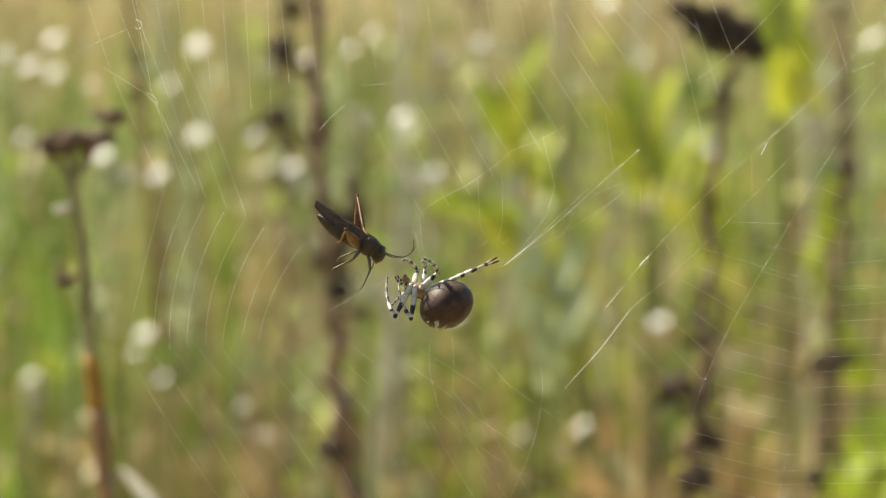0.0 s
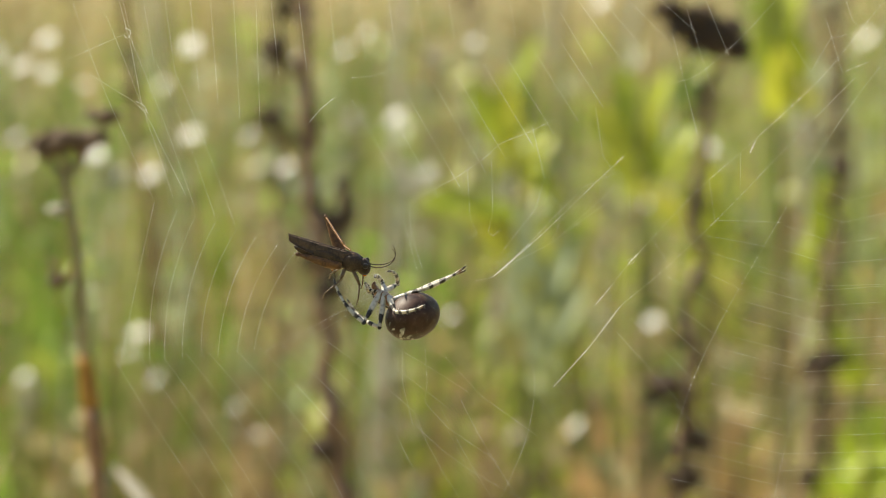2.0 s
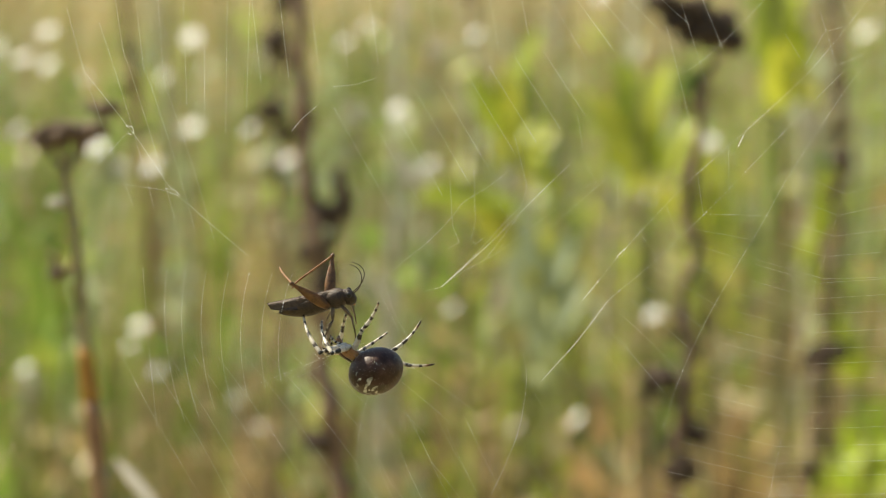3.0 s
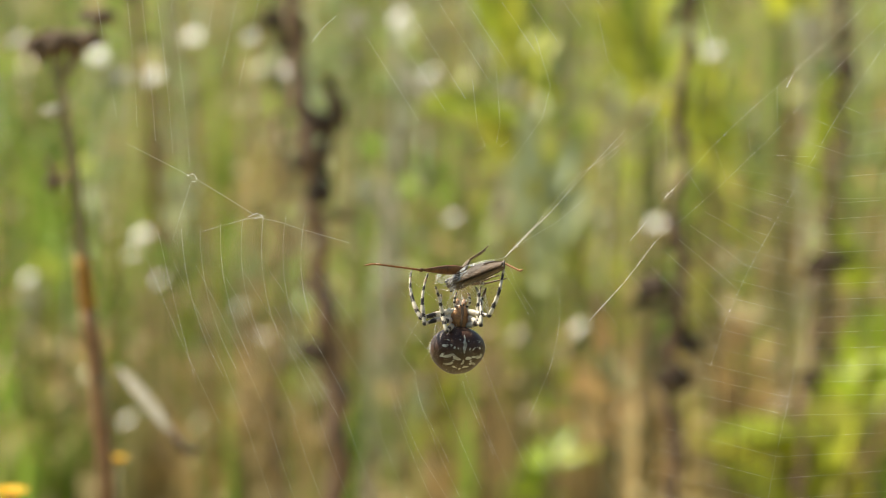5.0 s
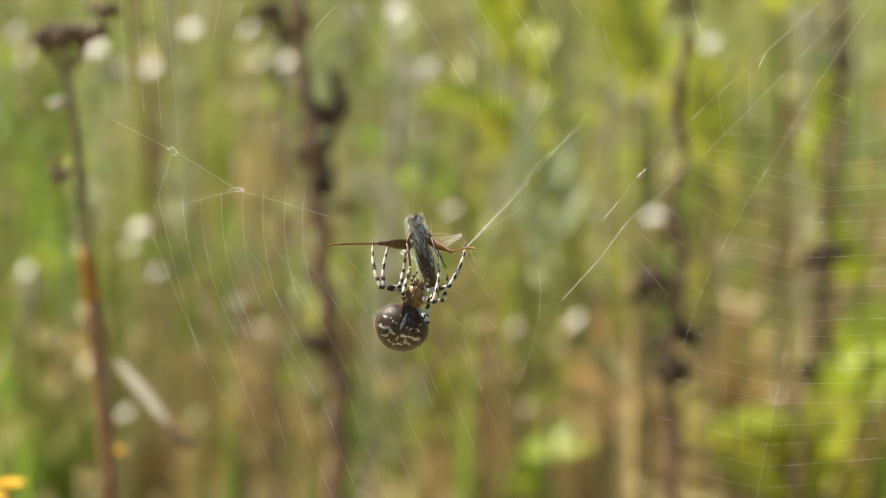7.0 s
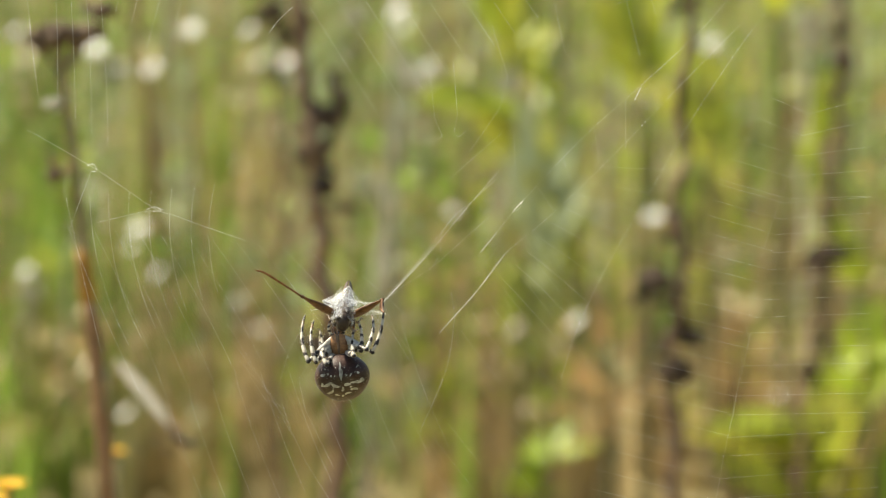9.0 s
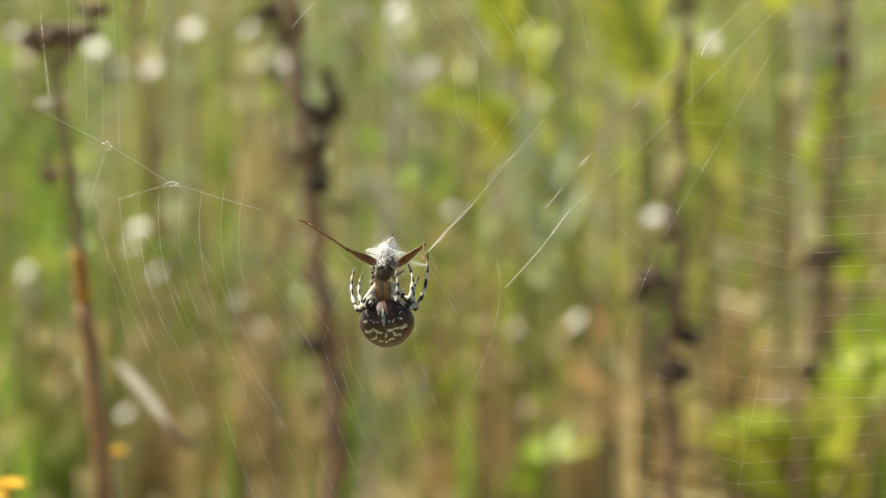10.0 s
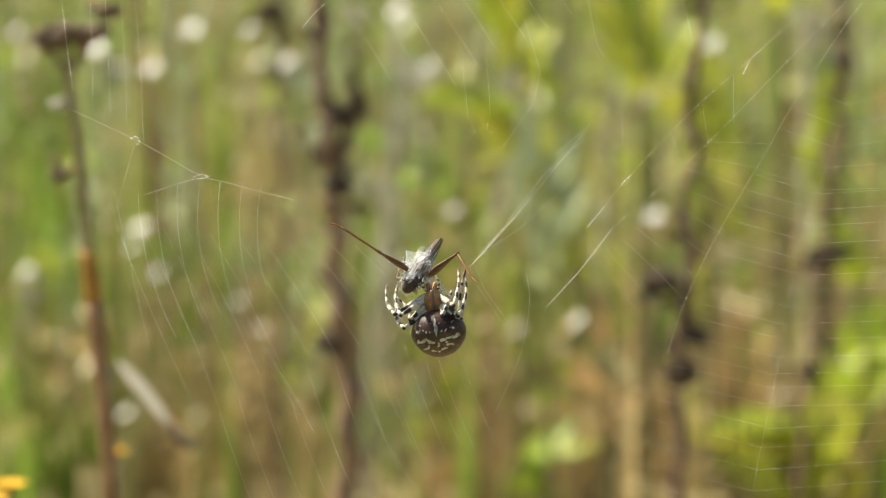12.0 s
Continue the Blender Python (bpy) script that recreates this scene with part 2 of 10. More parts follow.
def abdomen_material():
    """Dark brown back with an olive middle field, a white bar, and paired white marks; axis along y, back towards z."""
    m, t = nodes_of("spider_abdomen")
    co = t.nodes.new("ShaderNodeTexCoord")
    sep = t.nodes.new("ShaderNodeSeparateXYZ")
    n = add(t, "ShaderNodeTexNoise", Scale=430.0, Detail=5.0)
    t.links.new(co.outputs["Object"], n.inputs["Vector"])
    wob = t.nodes.new("ShaderNodeVectorMath")
    wob.operation = "MULTIPLY_ADD"
    t.links.new(n.outputs["Color"], wob.inputs[0])
    wob.inputs[1].default_value = (0.0020, 0.0020, 0.0)
    t.links.new(co.outputs["Object"], wob.inputs[2])
    off = t.nodes.new("ShaderNodeVectorMath")
    off.operation = "SUBTRACT"
    t.links.new(wob.outputs[0], off.inputs[0])
    off.inputs[1].default_value = (0.0010, 0.0010, 0.0)
    t.links.new(off.outputs[0], sep.inputs[0])
    x = calc(t, "ABSOLUTE", calc(t, "MULTIPLY", sep.outputs[0], 1000.0))
    y = calc(t, "MULTIPLY", sep.outputs[1], 1000.0)
    z = sep.outputs[2]

    def blot(cx, cy, rx, ry, turn=0.0):
        c, s = math.cos(radians(turn)), math.sin(radians(turn))
        dx, dy = calc(t, "SUBTRACT", x, cx), calc(t, "SUBTRACT", y, cy)
        u = calc(t, "MULTIPLY", calc(t, "ADD", calc(t, "MULTIPLY", dx, c), calc(t, "MULTIPLY", dy, s)), 1 / rx)
        v = calc(t, "MULTIPLY", calc(t, "SUBTRACT", calc(t, "MULTIPLY", dy, c), calc(t, "MULTIPLY", dx, s)), 1 / ry)
        r = calc(t, "ADD", calc(t, "MULTIPLY", u, u), calc(t, "MULTIPLY", v, v))
        return calc(t, "SUBTRACT", 1.0, calc(t, "SMOOTH_MIN", r, 1.3, 0.1))

    marks = [blot(0, 2.7, 0.36, 2.3), blot(1.4, 1.5, 0.24, 0.26), blot(2.4, 1.7, 0.22, 0.28), blot(3.3, 2.2, 0.26, 0.26), blot(4.3, 1.8, 0.55, 0.3, -40), blot(0.95, 3.6, 0.15, 0.18),
             blot(1.5, -0.8, 1.0, 0.5, 12), blot(3.4, -0.5, 1.25, 0.42, -20), blot(4.7, -0.4, 0.45, 0.65), blot(0, -1.6, 0.36, 0.75), blot(2.9, -2.3, 0.95, 0.32, -20),
             blot(1.3, -3.1, 0.85, 0.32, 10), blot(0, -3.6, 0.3, 0.4), blot(2.3, -1.5, 0.35, 0.22), blot(3.9, 3.2, 0.3, 0.2)]
    top = marks[0]
    for k in marks[1:]:
        top = calc(t, "MAXIMUM", top, k)
    white = calc(t, "MULTIPLY", calc(t, "GREATER_THAN", top, 0.12), calc(t, "GREATER_THAN", z, 0.0012))
    g1, g2 = grain(t, 420), grain(t, 2600, 2)
    base = mix_colour(t, g1, (0.022, 0.0088, 0.0056), (0.054, 0.0240, 0.0155))
    field = mix_colour(t, g1, (0.042, 0.029, 0.016), (0.075, 0.056, 0.034))
    inner = calc(t, "MULTIPLY", calc(t, "GREATER_THAN", blot(0, -1.6, 4.3, 3.6), 0.0), 0.65)
    base = mix_colour(t, inner, base, field)
    speck = calc(t, "MULTIPLY", calc(t, "GREATER_THAN", g2, 0.96), 0.30)
    base = mix_colour(t, speck, base, (0.20, 0.15, 0.11))
    col = mix_colour(t, white, base, mix_colour(t, g1, (0.15, 0.14, 0.115), (0.46, 0.45, 0.40)))
    finish(t, col, 0.5, 0.0, g2, 0.25, 0.0001, 0.22, 0.03)
    return m


RINGED, FEMUR, ABDOMEN = leg_material(), femur_material(), abdomen_material()


# ---- building tools ----
def part(name, bm, material, parent=None, label=""):
    """One mesh object from a bmesh, under a thing or a part."""
    me = bpy.data.meshes.new(name)
    bm.to_mesh(me)
    bm.free()
    for p in me.polygons:
        p.use_smooth = True
    me.materials.append(material)
    ob = new(name, me)
    ob.parent = parent
    if label:
        ob["label"] = label
    return ob


def sheet_part(name, verts, faces, material, parent=None, label=""):
    me = bpy.data.meshes.new(name)
    me.from_pydata(verts, [], faces)
    me.polygons.foreach_set("use_smooth", [True] * len(faces))
    me.materials.append(material)
    ob = new(name, me)
    ob.parent = parent
    if label:
        ob["label"] = label
    return ob


def thing(name, label, category, group="", kind="", at_=(0, 0, 0)):
    ob = new(name)
    ob.empty_display_size = 0.01
    ob.location = at_
    return tagged(ob, label, category, group, kind)


def ball(bm, centre, radii, turn=None, rings=10, around=16, shape=None):
    """An ellipsoid with poles along y; shape(v) may reshape the unit sphere."""
    rot = turn or Matrix.Identity(3)
    rows = []
    for i in range(rings + 1):
        a = math.pi * i / rings
        row = []
        for j in range(around if 0 < i < rings else 1):
            b = 2 * math.pi * j / around
            v = Vector((math.sin(a) * math.cos(b), math.cos(a), math.sin(a) * math.sin(b)))
            if shape:
                v = shape(v)
            row.append(bm.verts.new(Vector(centre) + rot @ Vector((v.x * radii[0], v.y * radii[1], v.z * radii[2]))))
        rows.append(row)
    for i in range(rings):
        for j in range(around):
            k = (j + 1) % around
            a, b = rows[i], rows[i + 1]
            if len(a) == 1:
                bm.faces.new((a[0], b[k], b[j]))
            elif len(b) == 1:
                bm.faces.new((a[j], a[k], b[0]))
            else:
                bm.faces.new((a[j], a[k], b[k], b[j]))


def tube(bm, points, radii, around=8, flat=1.0, caps=True):
    """A tapering tube through points; flat squeezes it across."""
    pts = [Vector(p) for p in points]
    rows = []
    side = None
    for i, p in enumerate(pts):
        way = (pts[min(i + 1, len(pts) - 1)] - pts[max(i - 1, 0)]).normalized()
        if side is None:
            side = way.orthogonal().normalized()
            if flat != 1.0:
                side = (Vector((1, 0, 0)) - way * way.x).normalized()
        side = (side - way * side.dot(way)).normalized()
        up = way.cross(side)
        r = radii[i] if isinstance(radii, (list, tuple)) else radii
        rows.append([bm.verts.new(p + side * (r * flat * math.cos(2 * math.pi * j / around)) + up * (r * math.sin(2 * math.pi * j / around))) for j in range(around)])
    for a, b in zip(rows, rows[1:]):
        for j in range(around):
            k = (j + 1) % around
            bm.faces.new((a[j], a[k], b[k], b[j]))
    if caps:
        bm.faces.new(rows[0][::-1])
        bm.faces.new(rows[-1])


def curve_points(points, n):
    """A smooth line through the points (Catmull-Rom)."""
    p = [Vector(q) for q in points]
    p = [p[0] * 2 - p[1], *p, p[-1] * 2 - p[-2]]
    out = []
    spans = len(p) - 3
    for i in range(n + 1):
        s = min(i / n * spans, spans - 1e-6)
        k, f = int(s), s - int(s)
        a, b, c, d = p[k:k + 4]
        out.append(0.5 * ((2 * b) + (c - a) * f + (2 * a - 5 * b + 4 * c - d) * f * f + (3 * b - a - 3 * c + d) * f ** 3))
    return out


# ---- ground and distance ----
def build_ground():
    bm = bmesh.new()
    steps = [-120, -60, -30, -15, -8, -4, -2, -1, 0, 1, 2, 3, 4, 5, 6, 8, 12, 20, 40, 80, 160, 300]
    grid = {}
    for i, x in enumerate(steps):
        for j, y in enumerate(steps):
            z = noise.noise((x * 0.3, y * 0.3, 0)) * 0.04 + max(0.0, y - 8) * 0.012
            grid[i, j] = bm.verts.new((x, y, z))
    for i in range(len(steps) - 1):
        for j in range(len(steps) - 1):
            bm.faces.new((grid[i, j], grid[i + 1, j], grid[i + 1, j + 1], grid[i, j + 1]))
    ob = part("ground", bm, SOIL)
    tagged(ob, "meadow ground covered with bleached dead grass", "ground", kind="structure")


def blades(name, n, near, far, tall, wide, material, label, seed, spread=0.23, lean=0.25, category="grass", floor_z=0.0, where=None, power=1.0, kink=0.0, stand=0.2):
    """Many grass blades between two distances from the web; each a bent ribbon."""
    rng = random.Random(seed)
    verts, faces = [], []
    for _ in range(n):
        d = near + (far - near) * rng.random() ** power
        x = (rng.random() * 2 - 1) * (spread * d + 0.12)
        if where and not where(x / d, rng):
            continue
        y = d - 0.6
        h = tall[0] + (tall[1] - tall[0]) * rng.random() ** 1.3
        h *= min(1.0, 0.28 + 0.24 * (d - 1.9)) if rng.random() > stand else 1.0
        w = wide[0] + (wide[1] - wide[0]) * rng.random()
        a, l = rng.random() * 6.283, lean * rng.random() * h
        bend = Vector((math.cos(a) * l, math.sin(a) * l, 0))
        f = rng.random() * 3.14
        side = Vector((math.cos(f), math.sin(f), 0)) * w / 2
        k = len(verts)
        segs = 5
        for i in range(segs + 1):
            s = i / segs
            p = Vector((x, y, floor_z)) + bend * (s * s + kink * max(0.0, s - 0.6)) + Vector((0, 0, h * (s - 0.25 * (l / h) * s * s)))
            t_ = (1 - 0.92 * s ** 2.2)
            verts += [p - side * t_, p + side * t_ + Vector((0, 0, 0.0))]
        for i in range(segs):
            q = k + 2 * i
            faces.append((q, q + 1, q + 3, q + 2))
    ob = sheet_part(name, verts, faces, material)
    return tagged(ob, label, category, kind="stuff")


def leaf_mesh(name, length, width, material, fold=0.25, curl=0.2, segs=7):
    """A pointed leaf along y, folded at its midrib, with a wavy edge."""
    verts, faces = [], []
    for i in range(segs + 1):
        s = i / segs
        w = width / 2 * math.sin(math.pi * min(1, s * 0.94 + 0.06)) ** 0.8
        z = -curl * length * s * s
        e = 0.06 * width * math.sin(9 * s)
        verts += [(-w, s * length, z + w * fold + e), (-w * 0.5, s * length, z + w * fold * 0.45), (0, s * length, z), (w * 0.5, s * length, z + w * fold * 0.45), (w, s * length, z + w * fold - e)]
    for i in range(segs):
        q = 5 * i
        for a in range(4):
            faces.append((q + a, q + a + 1, q + 6 + a, q + 5 + a))
    me = bpy.data.meshes.new(name)
    me.from_pydata(verts, [], faces)
    me.polygons.foreach_set("use_smooth", [True] * len(faces))
    me.materials.append(material)
    return me


def leaf_on(me, parent, at_, way, roll=0.0, size=1.0, name="leaf"):
    ob = new(name, me)
    ob.parent = parent
    q = Vector(way).to_track_quat("Y", "Z").to_matrix().to_4x4()
    ob.matrix_basis = Matrix.Translation(at_) @ q @ pose(0, 0, 0, 0, roll, 0) @ Matrix.Scale(size, 4)
    return ob


SUNWARD = (SUN_WAY + Vector((0, -1.0, 0.1))).normalized()  # the side that leaves turn to the open, sunny lane


def sun_leaf(me, parent, at_, way, roll=0.0, size=1.0):
    """A leaf on its stem that spreads its face towards the sun."""
    way = Vector(way).normalized()
    side = way.cross(SUNWARD).normalized()
    ob = new("leaf", me)
    ob.parent = parent
    ob.matrix_basis = Matrix.Translation(at_) @ Matrix((side, way, side.cross(way))).transposed().to_4x4() @ pose(0, 0, 0, 0, roll, 0) @ Matrix.Scale(size, 4)
    return ob


FLORETS = {}


def tuft(th, centre, radius, n, seed, size=0.006, squash=0.55, wire=0.0008, material=None, name="seed_head"):
    """A ragged cluster of withered florets, each a part, on short stalks under one seed head."""
    rng = random.Random(seed)
    mat = material or DARK_DRY
    if mat.name not in FLORETS:
        me = bpy.data.meshes.new("floret_shape")
        bm = bmesh.new()
        ball(bm, (0, 0, 0), (1.0, 1.0, 1.0), None, 4, 6, lambda v: Vector((v.x, v.y, v.z)) * (1 + 0.5 * noise.noise(v * 2.3)))
        bm.to_mesh(me)
        bm.free()
        me.polygons.foreach_set("use_smooth", [True] * len(me.polygons))
        me.materials.append(mat)
        FLORETS[mat.name] = me
    bm = bmesh.new()
    places = []
    for _ in range(n):
        v = Vector((rng.gauss(0, 1), rng.gauss(0, 1), rng.gauss(0, 1))).normalized() * radius * rng.random() ** 0.5
        v.z = abs(v.z) * squash if rng.random() < 0.8 else -abs(v.z) * squash * 0.5
        c = Vector(centre) + v
        places.append(c)
        tube(bm, [c, Vector(centre) - Vector((0, 0, radius * 0.7))], [wire, wire * 1.5], 3, caps=False)
    head = part(name, bm, mat, th)
    for c in places:
        ob = new("floret", FLORETS[mat.name])
        ob.parent = head
        ob.matrix_basis = Matrix.Translation(c) @ pose(0, 0, 0, rng.uniform(0, 90), rng.uniform(0, 90), 0) @ Matrix.Diagonal((size * rng.uniform(0.6, 1.2), size * rng.uniform(0.5, 0.9), size * rng.uniform(0.5, 1.1), 1))
    return head


def stalk(name, label, category, points, radius, material, group="", rough=0.0):
    """An upright stem through points, from the ground up; the thing stands at its base."""
    base = Vector(points[0])
    base.z = 0.0
    th = thing(name, label, category, group, at_=base)
    pts = [Vector((0, 0, -0.01))] + [Vector(p) - base for p in points]
    line = curve_points(pts, (16 if rough else 6) * len(pts))
    if rough:
        line = [p + rough * Vector((noise.noise(p * 60 + base * 9), noise.noise(p * 60 - base * 9), 0)) for p in line]
    bm = bmesh.new()
    tube(bm, line, [radius * (1 + (0.35 if rough else 0) * noise.noise(p * 90 + base)) * (1.25 - 0.6 * i / len(line)) for i, p in enumerate(line)], 7)
    part("stem", bm, material, th)
    return th, base, line


def dry_umbel():
    th, b, line = stalk("withered_tansy", "withered tansy stalk with flat brown seed heads", "wildflower",
                        [(-0.1447, 0.4500, 0.3141), (-0.1463, 0.4500, 0.3385), (-0.1501, 0.4500, 0.3774), (-0.1519, 0.4500, 0.4015), (-0.1547, 0.4500, 0.4375), (-0.1587, 0.4500, 0.4684), (-0.1589, 0.4500, 0.4822)], 0.0029, TANSY_STEM)
    for k, (at_, r, n) in enumerate((((-0.1670, 0.4500, 0.4822), 0.0078, 22), ((-0.1606, 0.4500, 0.4845), 0.0095, 34), ((-0.1528, 0.4500, 0.4850), 0.0095, 34), ((-0.1471, 0.4500, 0.4860), 0.006, 16), ((-0.1417, 0.4500, 0.4954), 0.0066, 18))):
        c = Vector(at_) - b
        tuft(th, c, r, n, k + 1, 0.0028, 0.5, 0.0005, TANSY_HEAD)
        bm = bmesh.new()
        tube(bm, curve_points([c, c * 0.6 + (Vector((-0.1586, 0.4500, 0.4708)) - b) * 0.4 - Vector((0, 0, 0.003)), Vector((-0.1587, 0.4500, 0.4689)) - b], 6), 0.0009, 5)
        part("branch", bm, TANSY_HEAD, th)
    bm = bmesh.new()
    tube(bm, curve_points([Vector((-0.1497, 0.4500, 0.3720)) - b, Vector((-0.1503, 0.4500, 0.3798)) - b, Vector((-0.1515, 0.4500, 0.3947)) - b], 8), [0.0036, 0.0038, 0.0041, 0.0038, 0.004, 0.0037, 0.0037, 0.0035, 0.0033], 8)
    part("rusty_sleeve", bm, STALK_RUST, th, "rusty orange stretch of the stem")
    bm = bmesh.new()
    tube(bm, curve_points([Vector((-0.1497, 0.4500, 0.3718)) - b, Vector((-0.1471, 0.4500, 0.3483)) - b, Vector((-0.1447, 0.4500, 0.3141)) - b, Vector((-0.1442, 0.4500, 0.2797)) - b], 10), 0.0037, 8)
    part("lower_stem", bm, STALK_RED, th, "reddish brown foot of the stem")
    bm = bmesh.new()
    tube(bm, curve_points([Vector((-0.1555, 0.4500, 0.4303)) - b, Vector((-0.1608, 0.4500, 0.4255)) - b, Vector((-0.1654, 0.4500, 0.4351)) - b], 6), 0.0011, 5)
    part("twig", bm, STALK_BROWN, th)
    tuft(th, Vector((-0.1622, 0.4500, 0.4255)) - b, 0.005, 10, 4, 0.0022, material=STALK_BROWN, wire=0.0004)
    tuft(th, Vector((-0.1617, 0.4500, 0.4561)) - b, 0.0045, 10, 5, 0.0022, material=PALE_STEM, wire=0.0004, name="bud")
    return th


def dark_stalk(points, radius, leaves, label, seed, head=None, knots=(), material=None, k=0.62):
    """A withered brown stalk with hanging crumpled leaves and knots of dead florets."""
    th, b, line = stalk("withered_stalk", label, "weed", points, radius * k, material or STALK_BROWN, "withered stalks", 0.006)
    rng = random.Random(seed)
    for p, s in leaves:
        way = Vector((rng.uniform(-1, 1), rng.uniform(-0.6, 0.6), rng.uniform(-0.9, 0.1)))
        leaf_on(DARK_LEAF, th, Vector(p) - b, way, rng.uniform(-60, 60), s * k)
    for _ in range(22):
        p = line[rng.randrange(len(line) // 3, len(line) - 2)]
        leaf_on(DARK_LEAF, th, p, (rng.uniform(-1, 1), rng.uniform(-1, 1), rng.uniform(-1.2, 0.5)), rng.uniform(-90, 90), rng.uniform(0.2, 0.55) * k)
    for p, r in knots:
        tuft(th, Vector(p) - b, r * k, int(18 + r * 1400), rng.randint(0, 99), 0.007 * k, 0.9, 0.0007)
    return th


DARK_LEAF = leaf_mesh("dark_leaf", 0.05, 0.018, DARK_DRY, 0.6, 0.15)
BROAD_LEAF = leaf_mesh("broad_leaf", 0.070, 0.028, YELLOW_GREEN, 0.3, 0.15)
FRESH_LEAF = leaf_mesh("fresh_leaf", 0.052, 0.019, FRESH, 0.3, 0.12)
SILVER_LEAF = leaf_mesh("silver_leaf", 0.060, 0.021, SILVER, 0.3, 0.12)
RUSSET_LEAF = leaf_mesh("russet_leaf", 0.055, 0.020, RUST, 0.4, 0.2)
PALE_LEAF = leaf_mesh("pale_leaf", 0.085, 0.0105, BLEACHED, 0.5, 0.05)

tansy = dry_umbel()
dark_stalk([(-0.3042, 2.1000, 0.0438), (-0.2779, 1.8000, 0.2106), (-0.2384, 1.4000, 0.3765), (-0.2141, 1.1500, 0.4653), (-0.2002, 1.0000, 0.5156), (-0.1975, 0.9500, 0.5616)], 0.0056, [((-0.2093, 1.1000, 0.4830), 0.6), ((-0.1995, 1.0000, 0.5121), 0.5)], "slim withered brown stalk leaning in the dry grass", 3)
stalk_mid = dark_stalk([(-0.0562, 0.7500, 0.2468), (-0.0578, 0.7500, 0.2969), (-0.0632, 0.7500, 0.3467), (-0.0678, 0.7500, 0.3961), (-0.0725, 0.7500, 0.4451), (-0.0746, 0.7500, 0.5059), (-0.0767, 0.7500, 0.5601)], 0.0084,
                       [((-0.0669, 0.7500, 0.3961), 0.8), ((-0.0591, 0.7500, 0.4421), 0.9), ((-0.0624, 0.7500, 0.3715), 0.7)], "knotty withered brown stalk with curled dead leaves", 5,
                       None, [((-0.0684, 0.7500, 0.3998), 0.014), ((-0.0659, 0.7500, 0.2969), 0.012), ((-0.0598, 0.7500, 0.4207), 0.010), ((-0.0624, 0.7500, 0.3838), 0.010)], STALK_WARM)
bm = bmesh.new()
tube(bm, [p - stalk_mid.location for p in curve_points([Vector(p) for p in ((-0.0678, 0.7500, 0.3948), (-0.0601, 0.7500, 0.4064), (-0.0551, 0.7500, 0.4199), (-0.0535, 0.7500, 0.4352), (-0.0556, 0.7500, 0.4479))], 16)], [0.0033 + 0.0010 * math.sin(1.7 * k) for k in range(17)], 7)
part("hooked_twig", bm, DARK_DRY, stalk_mid, "dark hooked side twig")
dark_stalk([(-0.1075, 1.0000, 0.2130), (-0.1046, 1.0000, 0.3237), (-0.1054, 1.0000, 0.4221), (-0.1065, 1.0000, 0.4690), (-0.1012, 1.0000, 0.5192), (-0.0980, 1.0000, 0.5620)], 0.0036,
                        [((-0.1056, 1.0000, 0.5049), 0.8), ((-0.1094, 1.0000, 0.4654), 0.7), ((-0.1019, 1.0000, 0.5192), 0.9)], "slender withered stalk with dark shrivelled leaves", 6,
                        None, [((-0.1070, 1.0000, 0.5085), 0.014), ((-0.1101, 1.0000, 0.4636), 0.010), ((-0.0982, 1.0000, 0.5335), 0.010)])
stalk_head = dark_stalk([(0.1253, 0.7000, 0.2581), (0.1278, 0.7000, 0.3064), (0.1310, 0.7000, 0.3662), (0.1325, 0.7000, 0.4196), (0.1369, 0.7000, 0.4696), (0.1429, 0.7000, 0.5105)], 0.0052,
                        [((0.1156, 0.7000, 0.3394), 0.6), ((0.1308, 0.7000, 0.4461), 0.6), ((0.1351, 0.7000, 0.3184), 0.8), ((0.1418, 0.7000, 0.3781), 0.6)], "withered stalk topped by a large dark brown seed head", 7,
                        None, [((0.1182, 0.7000, 0.5349), 0.012), ((0.1258, 0.7000, 0.5267), 0.011), ((0.1345, 0.7000, 0.5320), 0.012), ((0.1329, 0.7000, 0.5192), 0.009), ((0.1434, 0.7000, 0.5180), 0.012), ((0.1485, 0.7000, 0.5256), 0.012), ((0.1542, 0.7000, 0.5157), 0.009), ((0.1404, 0.7000, 0.5256), 0.011), ((0.1156, 0.7000, 0.3394), 0.014), ((0.1364, 0.7000, 0.3104), 0.008), ((0.1280, 0.7000, 0.2913), 0.014)])
dark_stalk([(0.2330, 1.0000, 0.1908), (0.2375, 1.0000, 0.2502), (0.2428, 1.0000, 0.3092), (0.2503, 1.0000, 0.3823), (0.2528, 1.0000, 0.4510), (0.2531, 1.0000, 0.5192)], 0.0046,
                         [((0.2456, 1.0000, 0.3165), 1.0), ((0.2531, 1.0000, 0.3018), 0.8), ((0.2358, 1.0000, 0.2428), 0.8), ((0.2547, 1.0000, 0.4222), 0.7)], "tall dark withered stalk with shrivelled leaves", 8,
                         None, [((0.2450, 1.0000, 0.3092), 0.010), ((0.2360, 1.0000, 0.2317), 0.009), ((0.2548, 1.0000, 0.3092), 0.009), ((0.2545, 1.0000, 0.4330), 0.009)])
dark_stalk([(0.3165, 1.8000, 0.0112), (0.3227, 1.8000, 0.1557), (0.3242, 1.8000, 0.3202), (0.3215, 1.8000, 0.4286), (0.3248, 1.8000, 0.5038)], 0.0042,
                        [((0.3212, 1.8000, 0.2656), 0.8)], "thin brown stalk in green grass", 9, None, [((0.2999, 1.8000, 0.2327), 0.013), ((0.2962, 1.8000, 0.3038), 0.012)], STALK_OLIVE)
